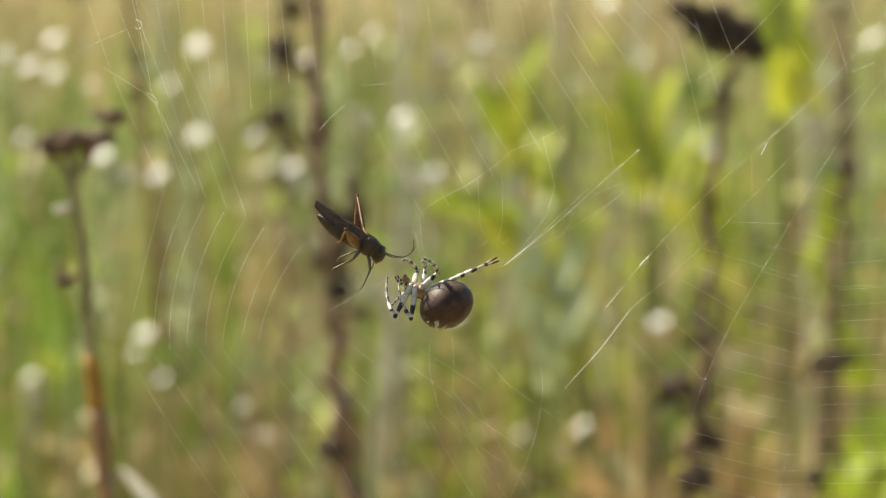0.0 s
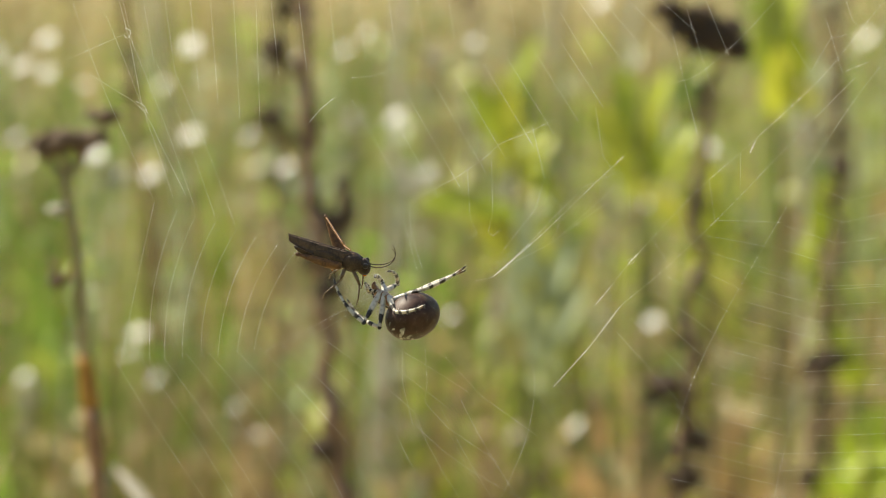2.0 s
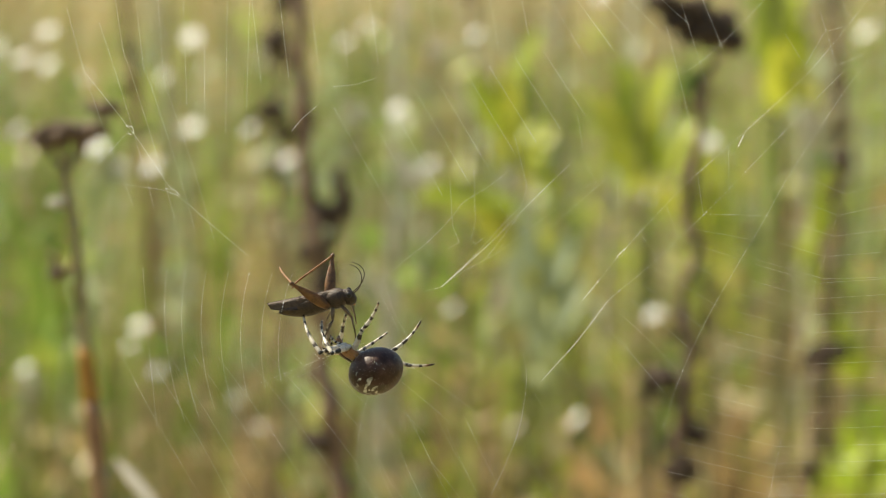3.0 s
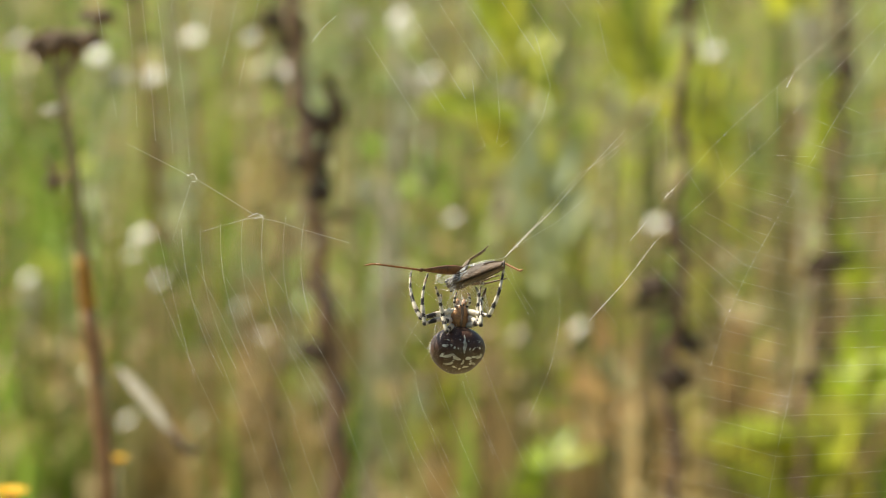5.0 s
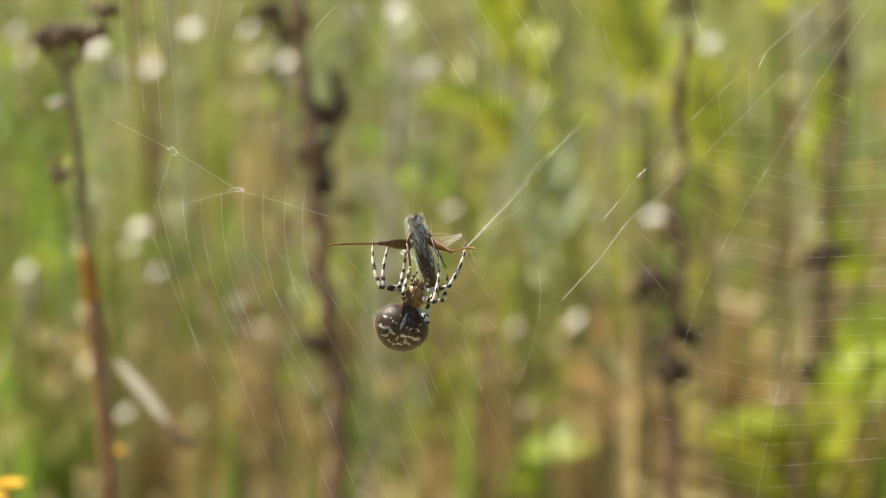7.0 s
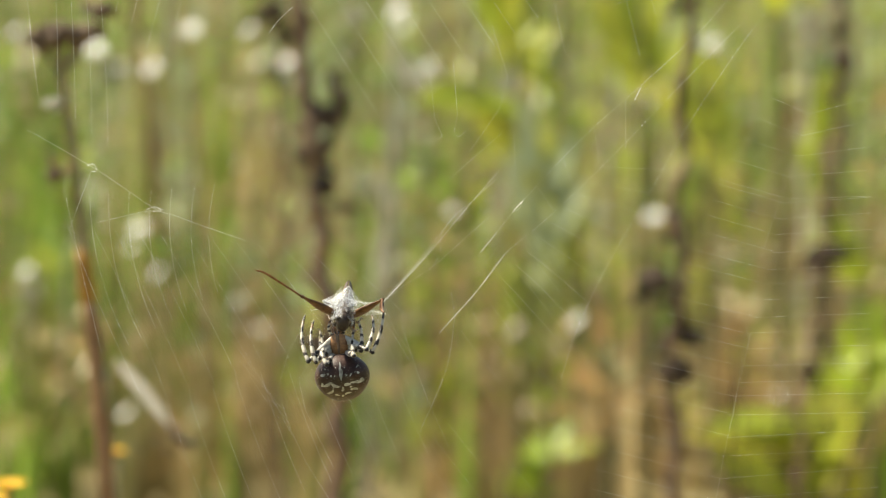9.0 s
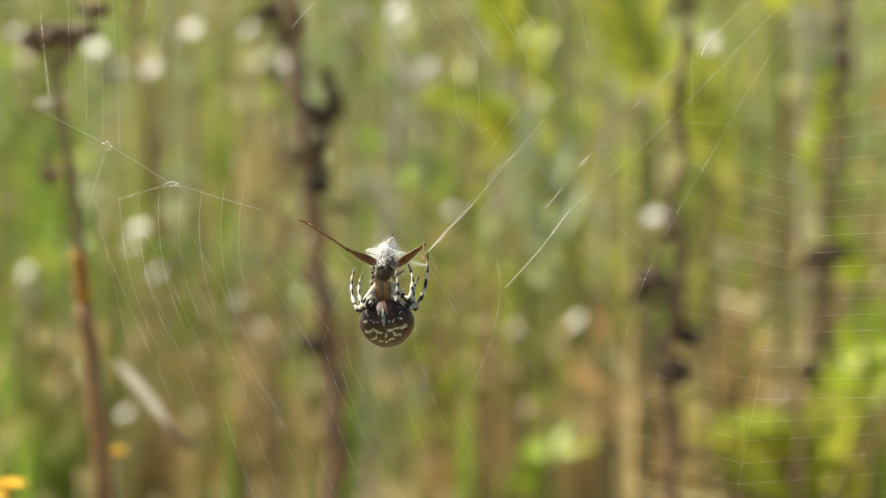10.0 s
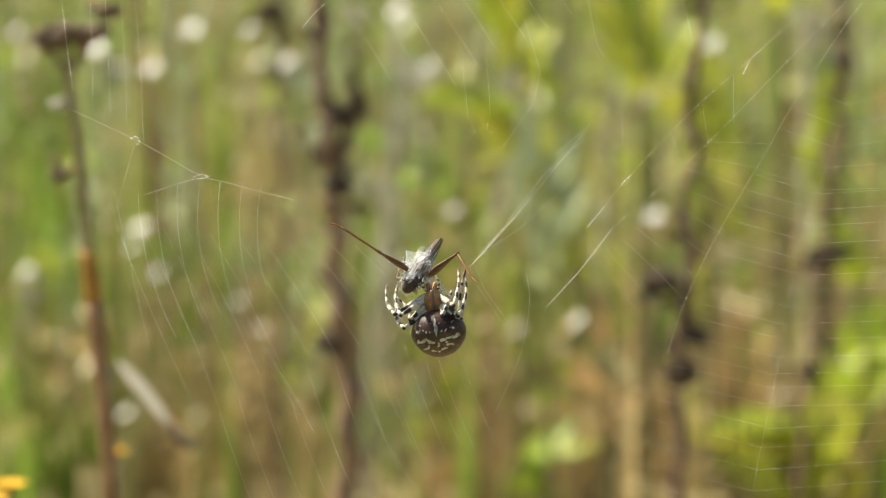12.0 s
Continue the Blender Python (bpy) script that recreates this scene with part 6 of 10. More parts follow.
    walk(spider_legs["R1"][0], [
        (0.00, pose(0.00150, 0.00190, -0.00040, 70.2, -19.7, -135.8)),
        (0.50, pose(0.00150, 0.00190, -0.00040, 77.4, 1.5, -145.4)),
        (1.00, pose(0.00150, 0.00190, -0.00040, 110.4, -37.5, 166.7)),
        (1.50, pose(0.00150, 0.00190, -0.00040, 94.8, -30.8, -178.3)),
        (2.00, pose(0.00150, 0.00190, -0.00040, 81.2, -21.7, -172.5)),
        (2.50, pose(0.00150, 0.00190, -0.00040, 103.8, -35.5, 174.2)),
        (2.70, pose(0.00150, 0.00190, -0.00040, 115.8, -42.0, -179.0)),
        (4.30, pose(0.00150, 0.00190, -0.00040, 81.3, -10.6, 159.2)),
        (4.50, pose(0.00150, 0.00190, -0.00040, 97.8, -30.7, 147.8)),
        (5.00, pose(0.00150, 0.00190, -0.00040, 102.2, -20.2, 159.2)),
        (5.50, pose(0.00150, 0.00190, -0.00040, 106.4, -21.5, 158.1)),
        (6.00, pose(0.00150, 0.00190, -0.00040, 98.4, -14.7, 154.4)),
        (6.50, pose(0.00150, 0.00190, -0.00040, 118.0, -48.1, 124.1)),
        (7.00, pose(0.00150, 0.00190, -0.00040, 140.8, -26.4, 151.7)),
        (7.20, pose(0.00150, 0.00190, -0.00040, 106.6, -14.8, 153.3)),
        (8.80, pose(0.00150, 0.00190, -0.00040, 153.0, -47.2, 86.7)),
        (9.00, pose(0.00150, 0.00190, -0.00040, 121.8, -48.8, 113.0)),
        (9.50, pose(0.00150, 0.00190, -0.00040, 96.5, -71.9, 122.6)),
        (10.00, pose(0.00150, 0.00190, -0.00040, 148.4, -68.3, 74.2)),
        (10.50, pose(0.00150, 0.00190, -0.00040, 148.8, -52.4, 85.3)),
        (11.00, pose(0.00150, 0.00190, -0.00040, 106.9, -40.3, 123.5)),
        (11.50, pose(0.00150, 0.00190, -0.00040, 138.2, -34.1, 76.0)),
        (12.00, pose(0.00150, 0.00190, -0.00040, 120.6, -39.3, 86.2)),
    ])
    walk(spider_legs["R1"][1], [
        (0.00, pose(0.00000, 0.00896, 0.00000, 138.3, -0.0, 0.0)),
        (0.50, pose(0.00000, 0.00896, 0.00000, 88.6, 0.0, 0.0)),
        (1.00, pose(0.00000, 0.00896, 0.00000, 109.6, -0.0, 0.0)),
        (1.50, pose(0.00000, 0.00896, 0.00000, 110.6, 0.0, 0.0)),
        (2.00, pose(0.00000, 0.00896, 0.00000, 122.4, 0.0, 0.0)),
        (2.50, pose(0.00000, 0.00896, 0.00000, 113.2, 0.0, -0.0)),
        (2.70, pose(0.00000, 0.00896, 0.00000, 117.6, 0.0, -0.0)),
        (4.30, pose(0.00000, 0.00896, 0.00000, 80.7, -0.0, -0.0)),
        (4.50, pose(0.00000, 0.00896, 0.00000, 95.0, -0.0, -0.0)),
        (5.00, pose(0.00000, 0.00896, 0.00000, 95.8, 0.0, 0.0)),
        (5.50, pose(0.00000, 0.00896, 0.00000, 90.0, -0.0, 0.0)),
        (6.00, pose(0.00000, 0.00896, 0.00000, 103.0, -0.0, 0.0)),
        (6.50, pose(0.00000, 0.00896, 0.00000, 112.8, 0.0, 0.0)),
        (7.00, pose(0.00000, 0.00896, 0.00000, 91.9, 0.0, -0.0)),
        (7.20, pose(0.00000, 0.00896, 0.00000, 102.8, 0.0, 0.0)),
        (8.80, pose(0.00000, 0.00896, 0.00000, 107.8, -0.0, 0.0)),
        (9.00, pose(0.00000, 0.00896, 0.00000, 115.8, -0.0, 0.0)),
        (9.50, pose(0.00000, 0.00896, 0.00000, 120.9, -0.0, -0.0)),
        (10.00, pose(0.00000, 0.00896, 0.00000, 121.3, -0.0, 0.0)),
        (10.50, pose(0.00000, 0.00896, 0.00000, 113.2, -0.0, -0.0)),
        (11.00, pose(0.00000, 0.00896, 0.00000, 126.4, 0.0, 0.0)),
        (11.50, pose(0.00000, 0.00896, 0.00000, 119.8, -0.0, 0.0)),
        (12.00, pose(0.00000, 0.00896, 0.00000, 143.3, -0.0, 0.0)),
    ])
    walk(spider_legs["R2"][0], [
        (0.00, pose(0.00190, 0.00080, -0.00050, 57.3, -3.2, -133.4)),
        (0.50, pose(0.00190, 0.00080, -0.00050, 56.1, -22.0, -130.7)),
        (1.00, pose(0.00190, 0.00080, -0.00050, 56.1, -8.9, -131.5)),
        (1.50, pose(0.00190, 0.00080, -0.00050, 67.8, -5.7, -151.5)),
        (2.00, pose(0.00190, 0.00080, -0.00050, 65.1, 6.3, -149.1)),
        (2.50, pose(0.00190, 0.00080, -0.00050, 85.5, -21.2, -165.9)),
        (2.70, pose(0.00190, 0.00080, -0.00050, 101.5, -51.1, -172.3)),
        (3.50, pose(0.00190, 0.00080, -0.00050, 108.0, -23.5, 157.8)),
        (4.30, pose(0.00190, 0.00080, -0.00050, 100.1, 3.4, 133.4)),
        (4.50, pose(0.00190, 0.00080, -0.00050, 121.2, -13.7, 174.4)),
        (5.00, pose(0.00190, 0.00080, -0.00050, 88.9, -10.3, 159.8)),
        (5.50, pose(0.00190, 0.00080, -0.00050, 113.6, -26.3, 110.8)),
        (6.00, pose(0.00190, 0.00080, -0.00050, 104.2, 15.2, 168.6)),
        (6.50, pose(0.00190, 0.00080, -0.00050, 104.7, -11.3, 172.1)),
        (7.00, pose(0.00190, 0.00080, -0.00050, 103.4, -20.1, 170.3)),
        (7.20, pose(0.00190, 0.00080, -0.00050, 91.4, 15.8, 164.5)),
        (8.00, pose(0.00190, 0.00080, -0.00050, 103.8, -11.6, 135.6)),
        (8.80, pose(0.00190, 0.00080, -0.00050, 130.9, -27.6, 96.9)),
        (9.00, pose(0.00190, 0.00080, -0.00050, 119.8, -25.8, 113.1)),
        (9.50, pose(0.00190, 0.00080, -0.00050, 117.2, -39.2, 104.4)),
        (10.00, pose(0.00190, 0.00080, -0.00050, 117.0, -32.1, 111.3)),
        (10.50, pose(0.00190, 0.00080, -0.00050, 121.3, -28.8, 104.6)),
        (11.00, pose(0.00190, 0.00080, -0.00050, 83.5, -19.4, 137.8)),
        (11.50, pose(0.00190, 0.00080, -0.00050, 102.4, -45.2, 117.4)),
        (12.00, pose(0.00190, 0.00080, -0.00050, 102.4, -22.5, 130.4)),
    ])
    walk(spider_legs["R2"][1], [
        (0.00, pose(0.00000, 0.00814, 0.00000, 147.9, -0.0, 0.0)),
        (0.50, pose(0.00000, 0.00814, 0.00000, 117.2, -0.0, 0.0)),
        (1.00, pose(0.00000, 0.00814, 0.00000, 126.9, -0.0, -0.0)),
        (1.50, pose(0.00000, 0.00814, 0.00000, 123.8, 0.0, -0.0)),
        (2.00, pose(0.00000, 0.00814, 0.00000, 121.7, 0.0, 0.0)),
        (2.50, pose(0.00000, 0.00814, 0.00000, 141.9, 0.0, -0.0)),
        (2.70, pose(0.00000, 0.00814, 0.00000, 133.0, -0.0, 0.0)),
        (4.30, pose(0.00000, 0.00814, 0.00000, 129.3, -0.0, 0.0)),
        (4.50, pose(0.00000, 0.00814, 0.00000, 56.8, 0.0, -0.0)),
        (4.75, pose(0.00000, 0.00814, 0.00000, 102.2, 0.0, 0.0)),
        (5.00, pose(0.00000, 0.00814, 0.00000, 147.7, -0.0, 0.0)),
        (5.50, pose(0.00000, 0.00814, 0.00000, 128.0, -0.0, 0.0)),
        (6.00, pose(0.00000, 0.00814, 0.00000, 127.7, -0.0, -0.0)),
        (6.50, pose(0.00000, 0.00814, 0.00000, 135.9, -0.0, -0.0)),
        (7.00, pose(0.00000, 0.00814, 0.00000, 134.2, -0.0, 0.0)),
        (7.20, pose(0.00000, 0.00814, 0.00000, 137.1, -0.0, 0.0)),
        (8.80, pose(0.00000, 0.00814, 0.00000, 131.8, -0.0, 0.0)),
        (9.00, pose(0.00000, 0.00814, 0.00000, 132.1, -0.0, 0.0)),
        (9.50, pose(0.00000, 0.00814, 0.00000, 138.8, 0.0, -0.0)),
        (10.00, pose(0.00000, 0.00814, 0.00000, 144.2, -0.0, 0.0)),
        (10.50, pose(0.00000, 0.00814, 0.00000, 138.4, 0.0, 0.0)),
        (11.00, pose(0.00000, 0.00814, 0.00000, 146.1, -0.0, 0.0)),
        (11.50, pose(0.00000, 0.00814, 0.00000, 120.6, 0.0, -0.0)),
        (12.00, pose(0.00000, 0.00814, 0.00000, 142.6, 0.0, 0.0)),
    ])
    walk(spider_legs["R3"][0], [
        (0.00, pose(0.00190, -0.00050, -0.00050, -105.5, -15.9, -59.5)),
        (0.50, pose(0.00190, -0.00050, -0.00050, -99.9, -11.9, -57.4)),
        (0.75, pose(0.00190, -0.00050, -0.00050, -147.1, -30.5, -5.0)),
        (1.00, pose(0.00190, -0.00050, -0.00050, 169.5, -6.4, 43.9)),
        (1.50, pose(0.00190, -0.00050, -0.00050, 157.0, 5.6, 48.1)),
        (2.00, pose(0.00190, -0.00050, -0.00050, 156.9, 9.5, 41.5)),
        (2.50, pose(0.00190, -0.00050, -0.00050, 165.3, -0.8, 36.1)),
        (2.60, pose(0.00190, -0.00050, -0.00050, -158.8, -33.2, 14.3)),
        (2.70, pose(0.00190, -0.00050, -0.00050, -100.1, -39.8, -33.1)),
        (3.23, pose(0.00190, -0.00050, -0.00050, -37.7, -16.7, -61.5)),
        (3.77, pose(0.00190, -0.00050, -0.00050, 10.7, 16.8, -57.2)),
        (4.30, pose(0.00190, -0.00050, -0.00050, 73.5, 32.6, -24.1)),
        (4.50, pose(0.00190, -0.00050, -0.00050, 34.2, 1.9, -7.8)),
        (5.00, pose(0.00190, -0.00050, -0.00050, 76.1, 11.7, -10.0)),
        (5.50, pose(0.00190, -0.00050, -0.00050, 63.8, 1.9, -32.6)),
        (6.00, pose(0.00190, -0.00050, -0.00050, 54.2, -18.9, -2.4)),
        (6.17, pose(0.00190, -0.00050, -0.00050, 85.1, -2.6, 32.9)),
        (6.33, pose(0.00190, -0.00050, -0.00050, 119.2, -8.2, 70.8)),
        (6.50, pose(0.00190, -0.00050, -0.00050, 145.4, -32.4, 102.6)),
        (7.00, pose(0.00190, -0.00050, -0.00050, 160.6, -40.1, 133.5)),
        (7.10, pose(0.00190, -0.00050, -0.00050, 115.8, -22.7, 154.4)),
        (7.20, pose(0.00190, -0.00050, -0.00050, 81.6, 1.9, 157.2)),
        (8.80, pose(0.00190, -0.00050, -0.00050, 126.2, -39.3, 111.8)),
        (9.00, pose(0.00190, -0.00050, -0.00050, 107.6, -34.5, 143.0)),
        (9.50, pose(0.00190, -0.00050, -0.00050, 86.9, -23.9, 160.8)),
        (10.00, pose(0.00190, -0.00050, -0.00050, 82.1, -21.7, 165.9)),
        (10.50, pose(0.00190, -0.00050, -0.00050, 87.5, -21.4, 158.9)),
        (11.00, pose(0.00190, -0.00050, -0.00050, 84.1, -23.0, 139.8)),
        (11.50, pose(0.00190, -0.00050, -0.00050, 75.6, -8.8, 175.4)),
        (12.00, pose(0.00190, -0.00050, -0.00050, 75.1, -16.9, 131.8)),
    ])
    walk(spider_legs["R3"][1], [
        (0.00, pose(0.00000, 0.00570, 0.00000, 87.6, -0.0, 0.0)),
        (0.50, pose(0.00000, 0.00570, 0.00000, 95.6, -0.0, 0.0)),
        (1.00, pose(0.00000, 0.00570, 0.00000, 79.3, -0.0, 0.0)),
        (1.50, pose(0.00000, 0.00570, 0.00000, 58.4, -0.0, 0.0)),
        (2.00, pose(0.00000, 0.00570, 0.00000, 60.5, -0.0, -0.0)),
        (2.50, pose(0.00000, 0.00570, 0.00000, 75.3, -0.0, -0.0)),
        (2.70, pose(0.00000, 0.00570, 0.00000, 32.7, 0.0, 0.0)),
        (3.50, pose(0.00000, 0.00570, 0.00000, -30.0, 0.0, -0.0)),
        (4.30, pose(0.00000, 0.00570, 0.00000, -92.7, -0.0, 0.0)),
        (4.50, pose(0.00000, 0.00570, 0.00000, -89.2, 0.0, 0.0)),
        (5.00, pose(0.00000, 0.00570, 0.00000, -98.9, -0.0, -0.0)),
        (5.50, pose(0.00000, 0.00570, 0.00000, -121.6, -0.0, 0.0)),
        (6.00, pose(0.00000, 0.00570, 0.00000, -105.1, 0.0, 0.0)),
        (6.25, pose(0.00000, 0.00570, 0.00000, -170.2, -0.0, -0.0)),
        (6.50, pose(0.00000, 0.00570, 0.00000, 124.7, -0.0, -0.0)),
        (7.00, pose(0.00000, 0.00570, 0.00000, 90.4, -0.0, -0.0)),
        (7.20, pose(0.00000, 0.00570, 0.00000, 107.0, -0.0, 0.0)),
        (8.80, pose(0.00000, 0.00570, 0.00000, 131.3, -0.0, -0.0)),
        (9.00, pose(0.00000, 0.00570, 0.00000, 127.4, -0.0, 0.0)),
        (9.50, pose(0.00000, 0.00570, 0.00000, 141.6, -0.0, -0.0)),
        (10.00, pose(0.00000, 0.00570, 0.00000, 129.5, -0.0, -0.0)),
        (10.50, pose(0.00000, 0.00570, 0.00000, 142.2, -0.0, 0.0)),
        (11.00, pose(0.00000, 0.00570, 0.00000, 111.2, -0.0, 0.0)),
        (11.50, pose(0.00000, 0.00570, 0.00000, 136.9, -0.0, 0.0)),
        (12.00, pose(0.00000, 0.00570, 0.00000, 156.1, -0.0, -0.0)),
    ])
    walk(spider_legs["R4"][0], [
        (0.00, pose(0.00150, -0.00170, -0.00040, -96.6, 41.1, 67.8)),
        (0.50, pose(0.00150, -0.00170, -0.00040, -77.1, 39.5, 110.7)),
        (1.00, pose(0.00150, -0.00170, -0.00040, -67.1, 43.9, 113.0)),
        (1.50, pose(0.00150, -0.00170, -0.00040, -113.5, 30.0, 49.4)),
        (2.00, pose(0.00150, -0.00170, -0.00040, -120.2, 27.1, 45.0)),
        (2.50, pose(0.00150, -0.00170, -0.00040, -131.7, 7.4, 9.1)),
        (2.70, pose(0.00150, -0.00170, -0.00040, -134.1, -7.9, -10.1)),
        (3.50, pose(0.00150, -0.00170, -0.00040, 156.3, 1.5, -17.3)),
        (4.30, pose(0.00150, -0.00170, -0.00040, 86.4, -2.0, -28.6)),
        (4.50, pose(0.00150, -0.00170, -0.00040, 61.7, -9.6, 0.9)),
        (5.00, pose(0.00150, -0.00170, -0.00040, 68.3, 5.1, -28.7)),
        (5.50, pose(0.00150, -0.00170, -0.00040, 56.6, 15.7, -66.7)),
        (6.00, pose(0.00150, -0.00170, -0.00040, 44.8, 6.8, -46.5)),
        (6.50, pose(0.00150, -0.00170, -0.00040, 47.8, 24.7, -81.2)),
        (7.00, pose(0.00150, -0.00170, -0.00040, 77.6, 31.3, -41.7)),
        (7.20, pose(0.00150, -0.00170, -0.00040, 61.0, 25.1, -62.5)),
        (8.80, pose(0.00150, -0.00170, -0.00040, 74.3, 20.3, -41.1)),
        (9.00, pose(0.00150, -0.00170, -0.00040, 80.7, 14.2, -27.7)),
        (9.50, pose(0.00150, -0.00170, -0.00040, 42.2, 32.0, -95.1)),
        (10.00, pose(0.00150, -0.00170, -0.00040, 35.8, 32.1, -92.7)),
        (10.50, pose(0.00150, -0.00170, -0.00040, 56.5, 17.0, -77.7)),
        (11.00, pose(0.00150, -0.00170, -0.00040, 79.5, 28.7, -33.7)),
        (11.50, pose(0.00150, -0.00170, -0.00040, 26.1, 26.2, -114.5)),
        (12.00, pose(0.00150, -0.00170, -0.00040, 87.9, 44.2, -29.5)),
    ])
    walk(spider_legs["R4"][1], [
        (0.00, pose(0.00000, 0.00760, 0.00000, 11.3, -0.0, 0.0)),
        (0.50, pose(0.00000, 0.00760, 0.00000, 15.8, -0.0, 0.0)),
        (1.00, pose(0.00000, 0.00760, 0.00000, 2.6, 0.3, -6.6)),
        (1.50, pose(0.00000, 0.00760, 0.00000, 11.7, 0.0, 0.0)),
        (2.00, pose(0.00000, 0.00760, 0.00000, 16.4, -0.0, 0.0)),
        (2.50, pose(0.00000, 0.00760, 0.00000, 15.9, -0.0, -0.0)),
        (2.70, pose(0.00000, 0.00760, 0.00000, 18.9, -0.0, -0.0)),
        (3.50, pose(0.00000, 0.00760, 0.00000, -56.0, -0.0, -0.0)),
        (4.30, pose(0.00000, 0.00760, 0.00000, -131.0, -0.0, -0.0)),
        (4.50, pose(0.00000, 0.00760, 0.00000, -125.7, -0.0, -0.0)),
        (5.00, pose(0.00000, 0.00760, 0.00000, -117.5, -0.0, 0.0)),
        (5.50, pose(0.00000, 0.00760, 0.00000, -109.3, -0.0, -0.0)),
        (6.00, pose(0.00000, 0.00760, 0.00000, -89.4, -0.0, 0.0)),
        (6.50, pose(0.00000, 0.00760, 0.00000, -122.3, -0.0, 0.0)),
        (7.00, pose(0.00000, 0.00760, 0.00000, -145.6, -0.0, 0.0)),
        (7.20, pose(0.00000, 0.00760, 0.00000, -118.4, -0.0, 0.0)),
        (8.80, pose(0.00000, 0.00760, 0.00000, -138.3, 0.0, -0.0)),
        (9.00, pose(0.00000, 0.00760, 0.00000, -140.1, 0.0, 0.0)),
        (9.50, pose(0.00000, 0.00760, 0.00000, -128.1, -0.0, 0.0)),
        (10.00, pose(0.00000, 0.00760, 0.00000, -122.7, -0.0, 0.0)),
        (10.50, pose(0.00000, 0.00760, 0.00000, -138.3, -0.0, 0.0)),
        (11.00, pose(0.00000, 0.00760, 0.00000, -106.3, -0.0, -0.0)),
        (11.50, pose(0.00000, 0.00760, 0.00000, -111.3, 0.0, 0.0)),
        (12.00, pose(0.00000, 0.00760, 0.00000, -109.0, 0.0, -0.0)),
    ])
    walk(spider_legs["L1"][0], [
        (0.00, pose(-0.00150, 0.00190, -0.00040, -160.7, 42.1, -89.1)),
        (0.50, pose(-0.00150, 0.00190, -0.00040, -124.4, 47.2, -60.6)),
        (0.75, pose(-0.00150, 0.00190, -0.00040, -141.3, 11.1, -75.2)),
        (1.00, pose(-0.00150, 0.00190, -0.00040, -150.2, -26.8, -79.7)),
        (1.50, pose(-0.00150, 0.00190, -0.00040, -157.6, -1.7, -84.5)),
        (2.00, pose(-0.00150, 0.00190, -0.00040, -155.1, 0.2, -81.8)),
        (2.50, pose(-0.00150, 0.00190, -0.00040, -131.7, -25.6, -89.4)),
        (2.70, pose(-0.00150, 0.00190, -0.00040, -138.3, 9.5, -86.0)),
        (3.50, pose(-0.00150, 0.00190, -0.00040, -177.1, 44.1, -107.3)),
        (4.30, pose(-0.00150, 0.00190, -0.00040, 111.2, 48.1, -164.9)),
        (4.50, pose(-0.00150, 0.00190, -0.00040, 156.4, 45.4, -103.6)),
        (5.00, pose(-0.00150, 0.00190, -0.00040, 164.1, 43.4, -88.2)),
        (5.50, pose(-0.00150, 0.00190, -0.00040, 118.5, 55.9, -160.8)),
        (6.00, pose(-0.00150, 0.00190, -0.00040, 156.2, 48.8, -93.4)),
        (6.50, pose(-0.00150, 0.00190, -0.00040, 111.8, 47.9, -146.1)),
        (7.00, pose(-0.00150, 0.00190, -0.00040, 128.2, 31.8, -111.4)),
        (7.20, pose(-0.00150, 0.00190, -0.00040, 160.3, 57.6, -80.7)),
        (8.80, pose(-0.00150, 0.00190, -0.00040, 127.5, 30.1, -92.4)),
        (9.00, pose(-0.00150, 0.00190, -0.00040, 122.6, 42.3, -103.2)),
        (9.50, pose(-0.00150, 0.00190, -0.00040, 118.9, 37.0, -92.5)),
        (10.00, pose(-0.00150, 0.00190, -0.00040, 116.9, 36.8, -93.0)),
        (10.50, pose(-0.00150, 0.00190, -0.00040, 100.8, 33.3, -127.9)),
        (11.00, pose(-0.00150, 0.00190, -0.00040, 141.2, 48.2, -98.2)),
        (11.50, pose(-0.00150, 0.00190, -0.00040, 134.5, 33.6, -86.1)),
        (12.00, pose(-0.00150, 0.00190, -0.00040, 174.9, 25.5, -70.0)),
    ])
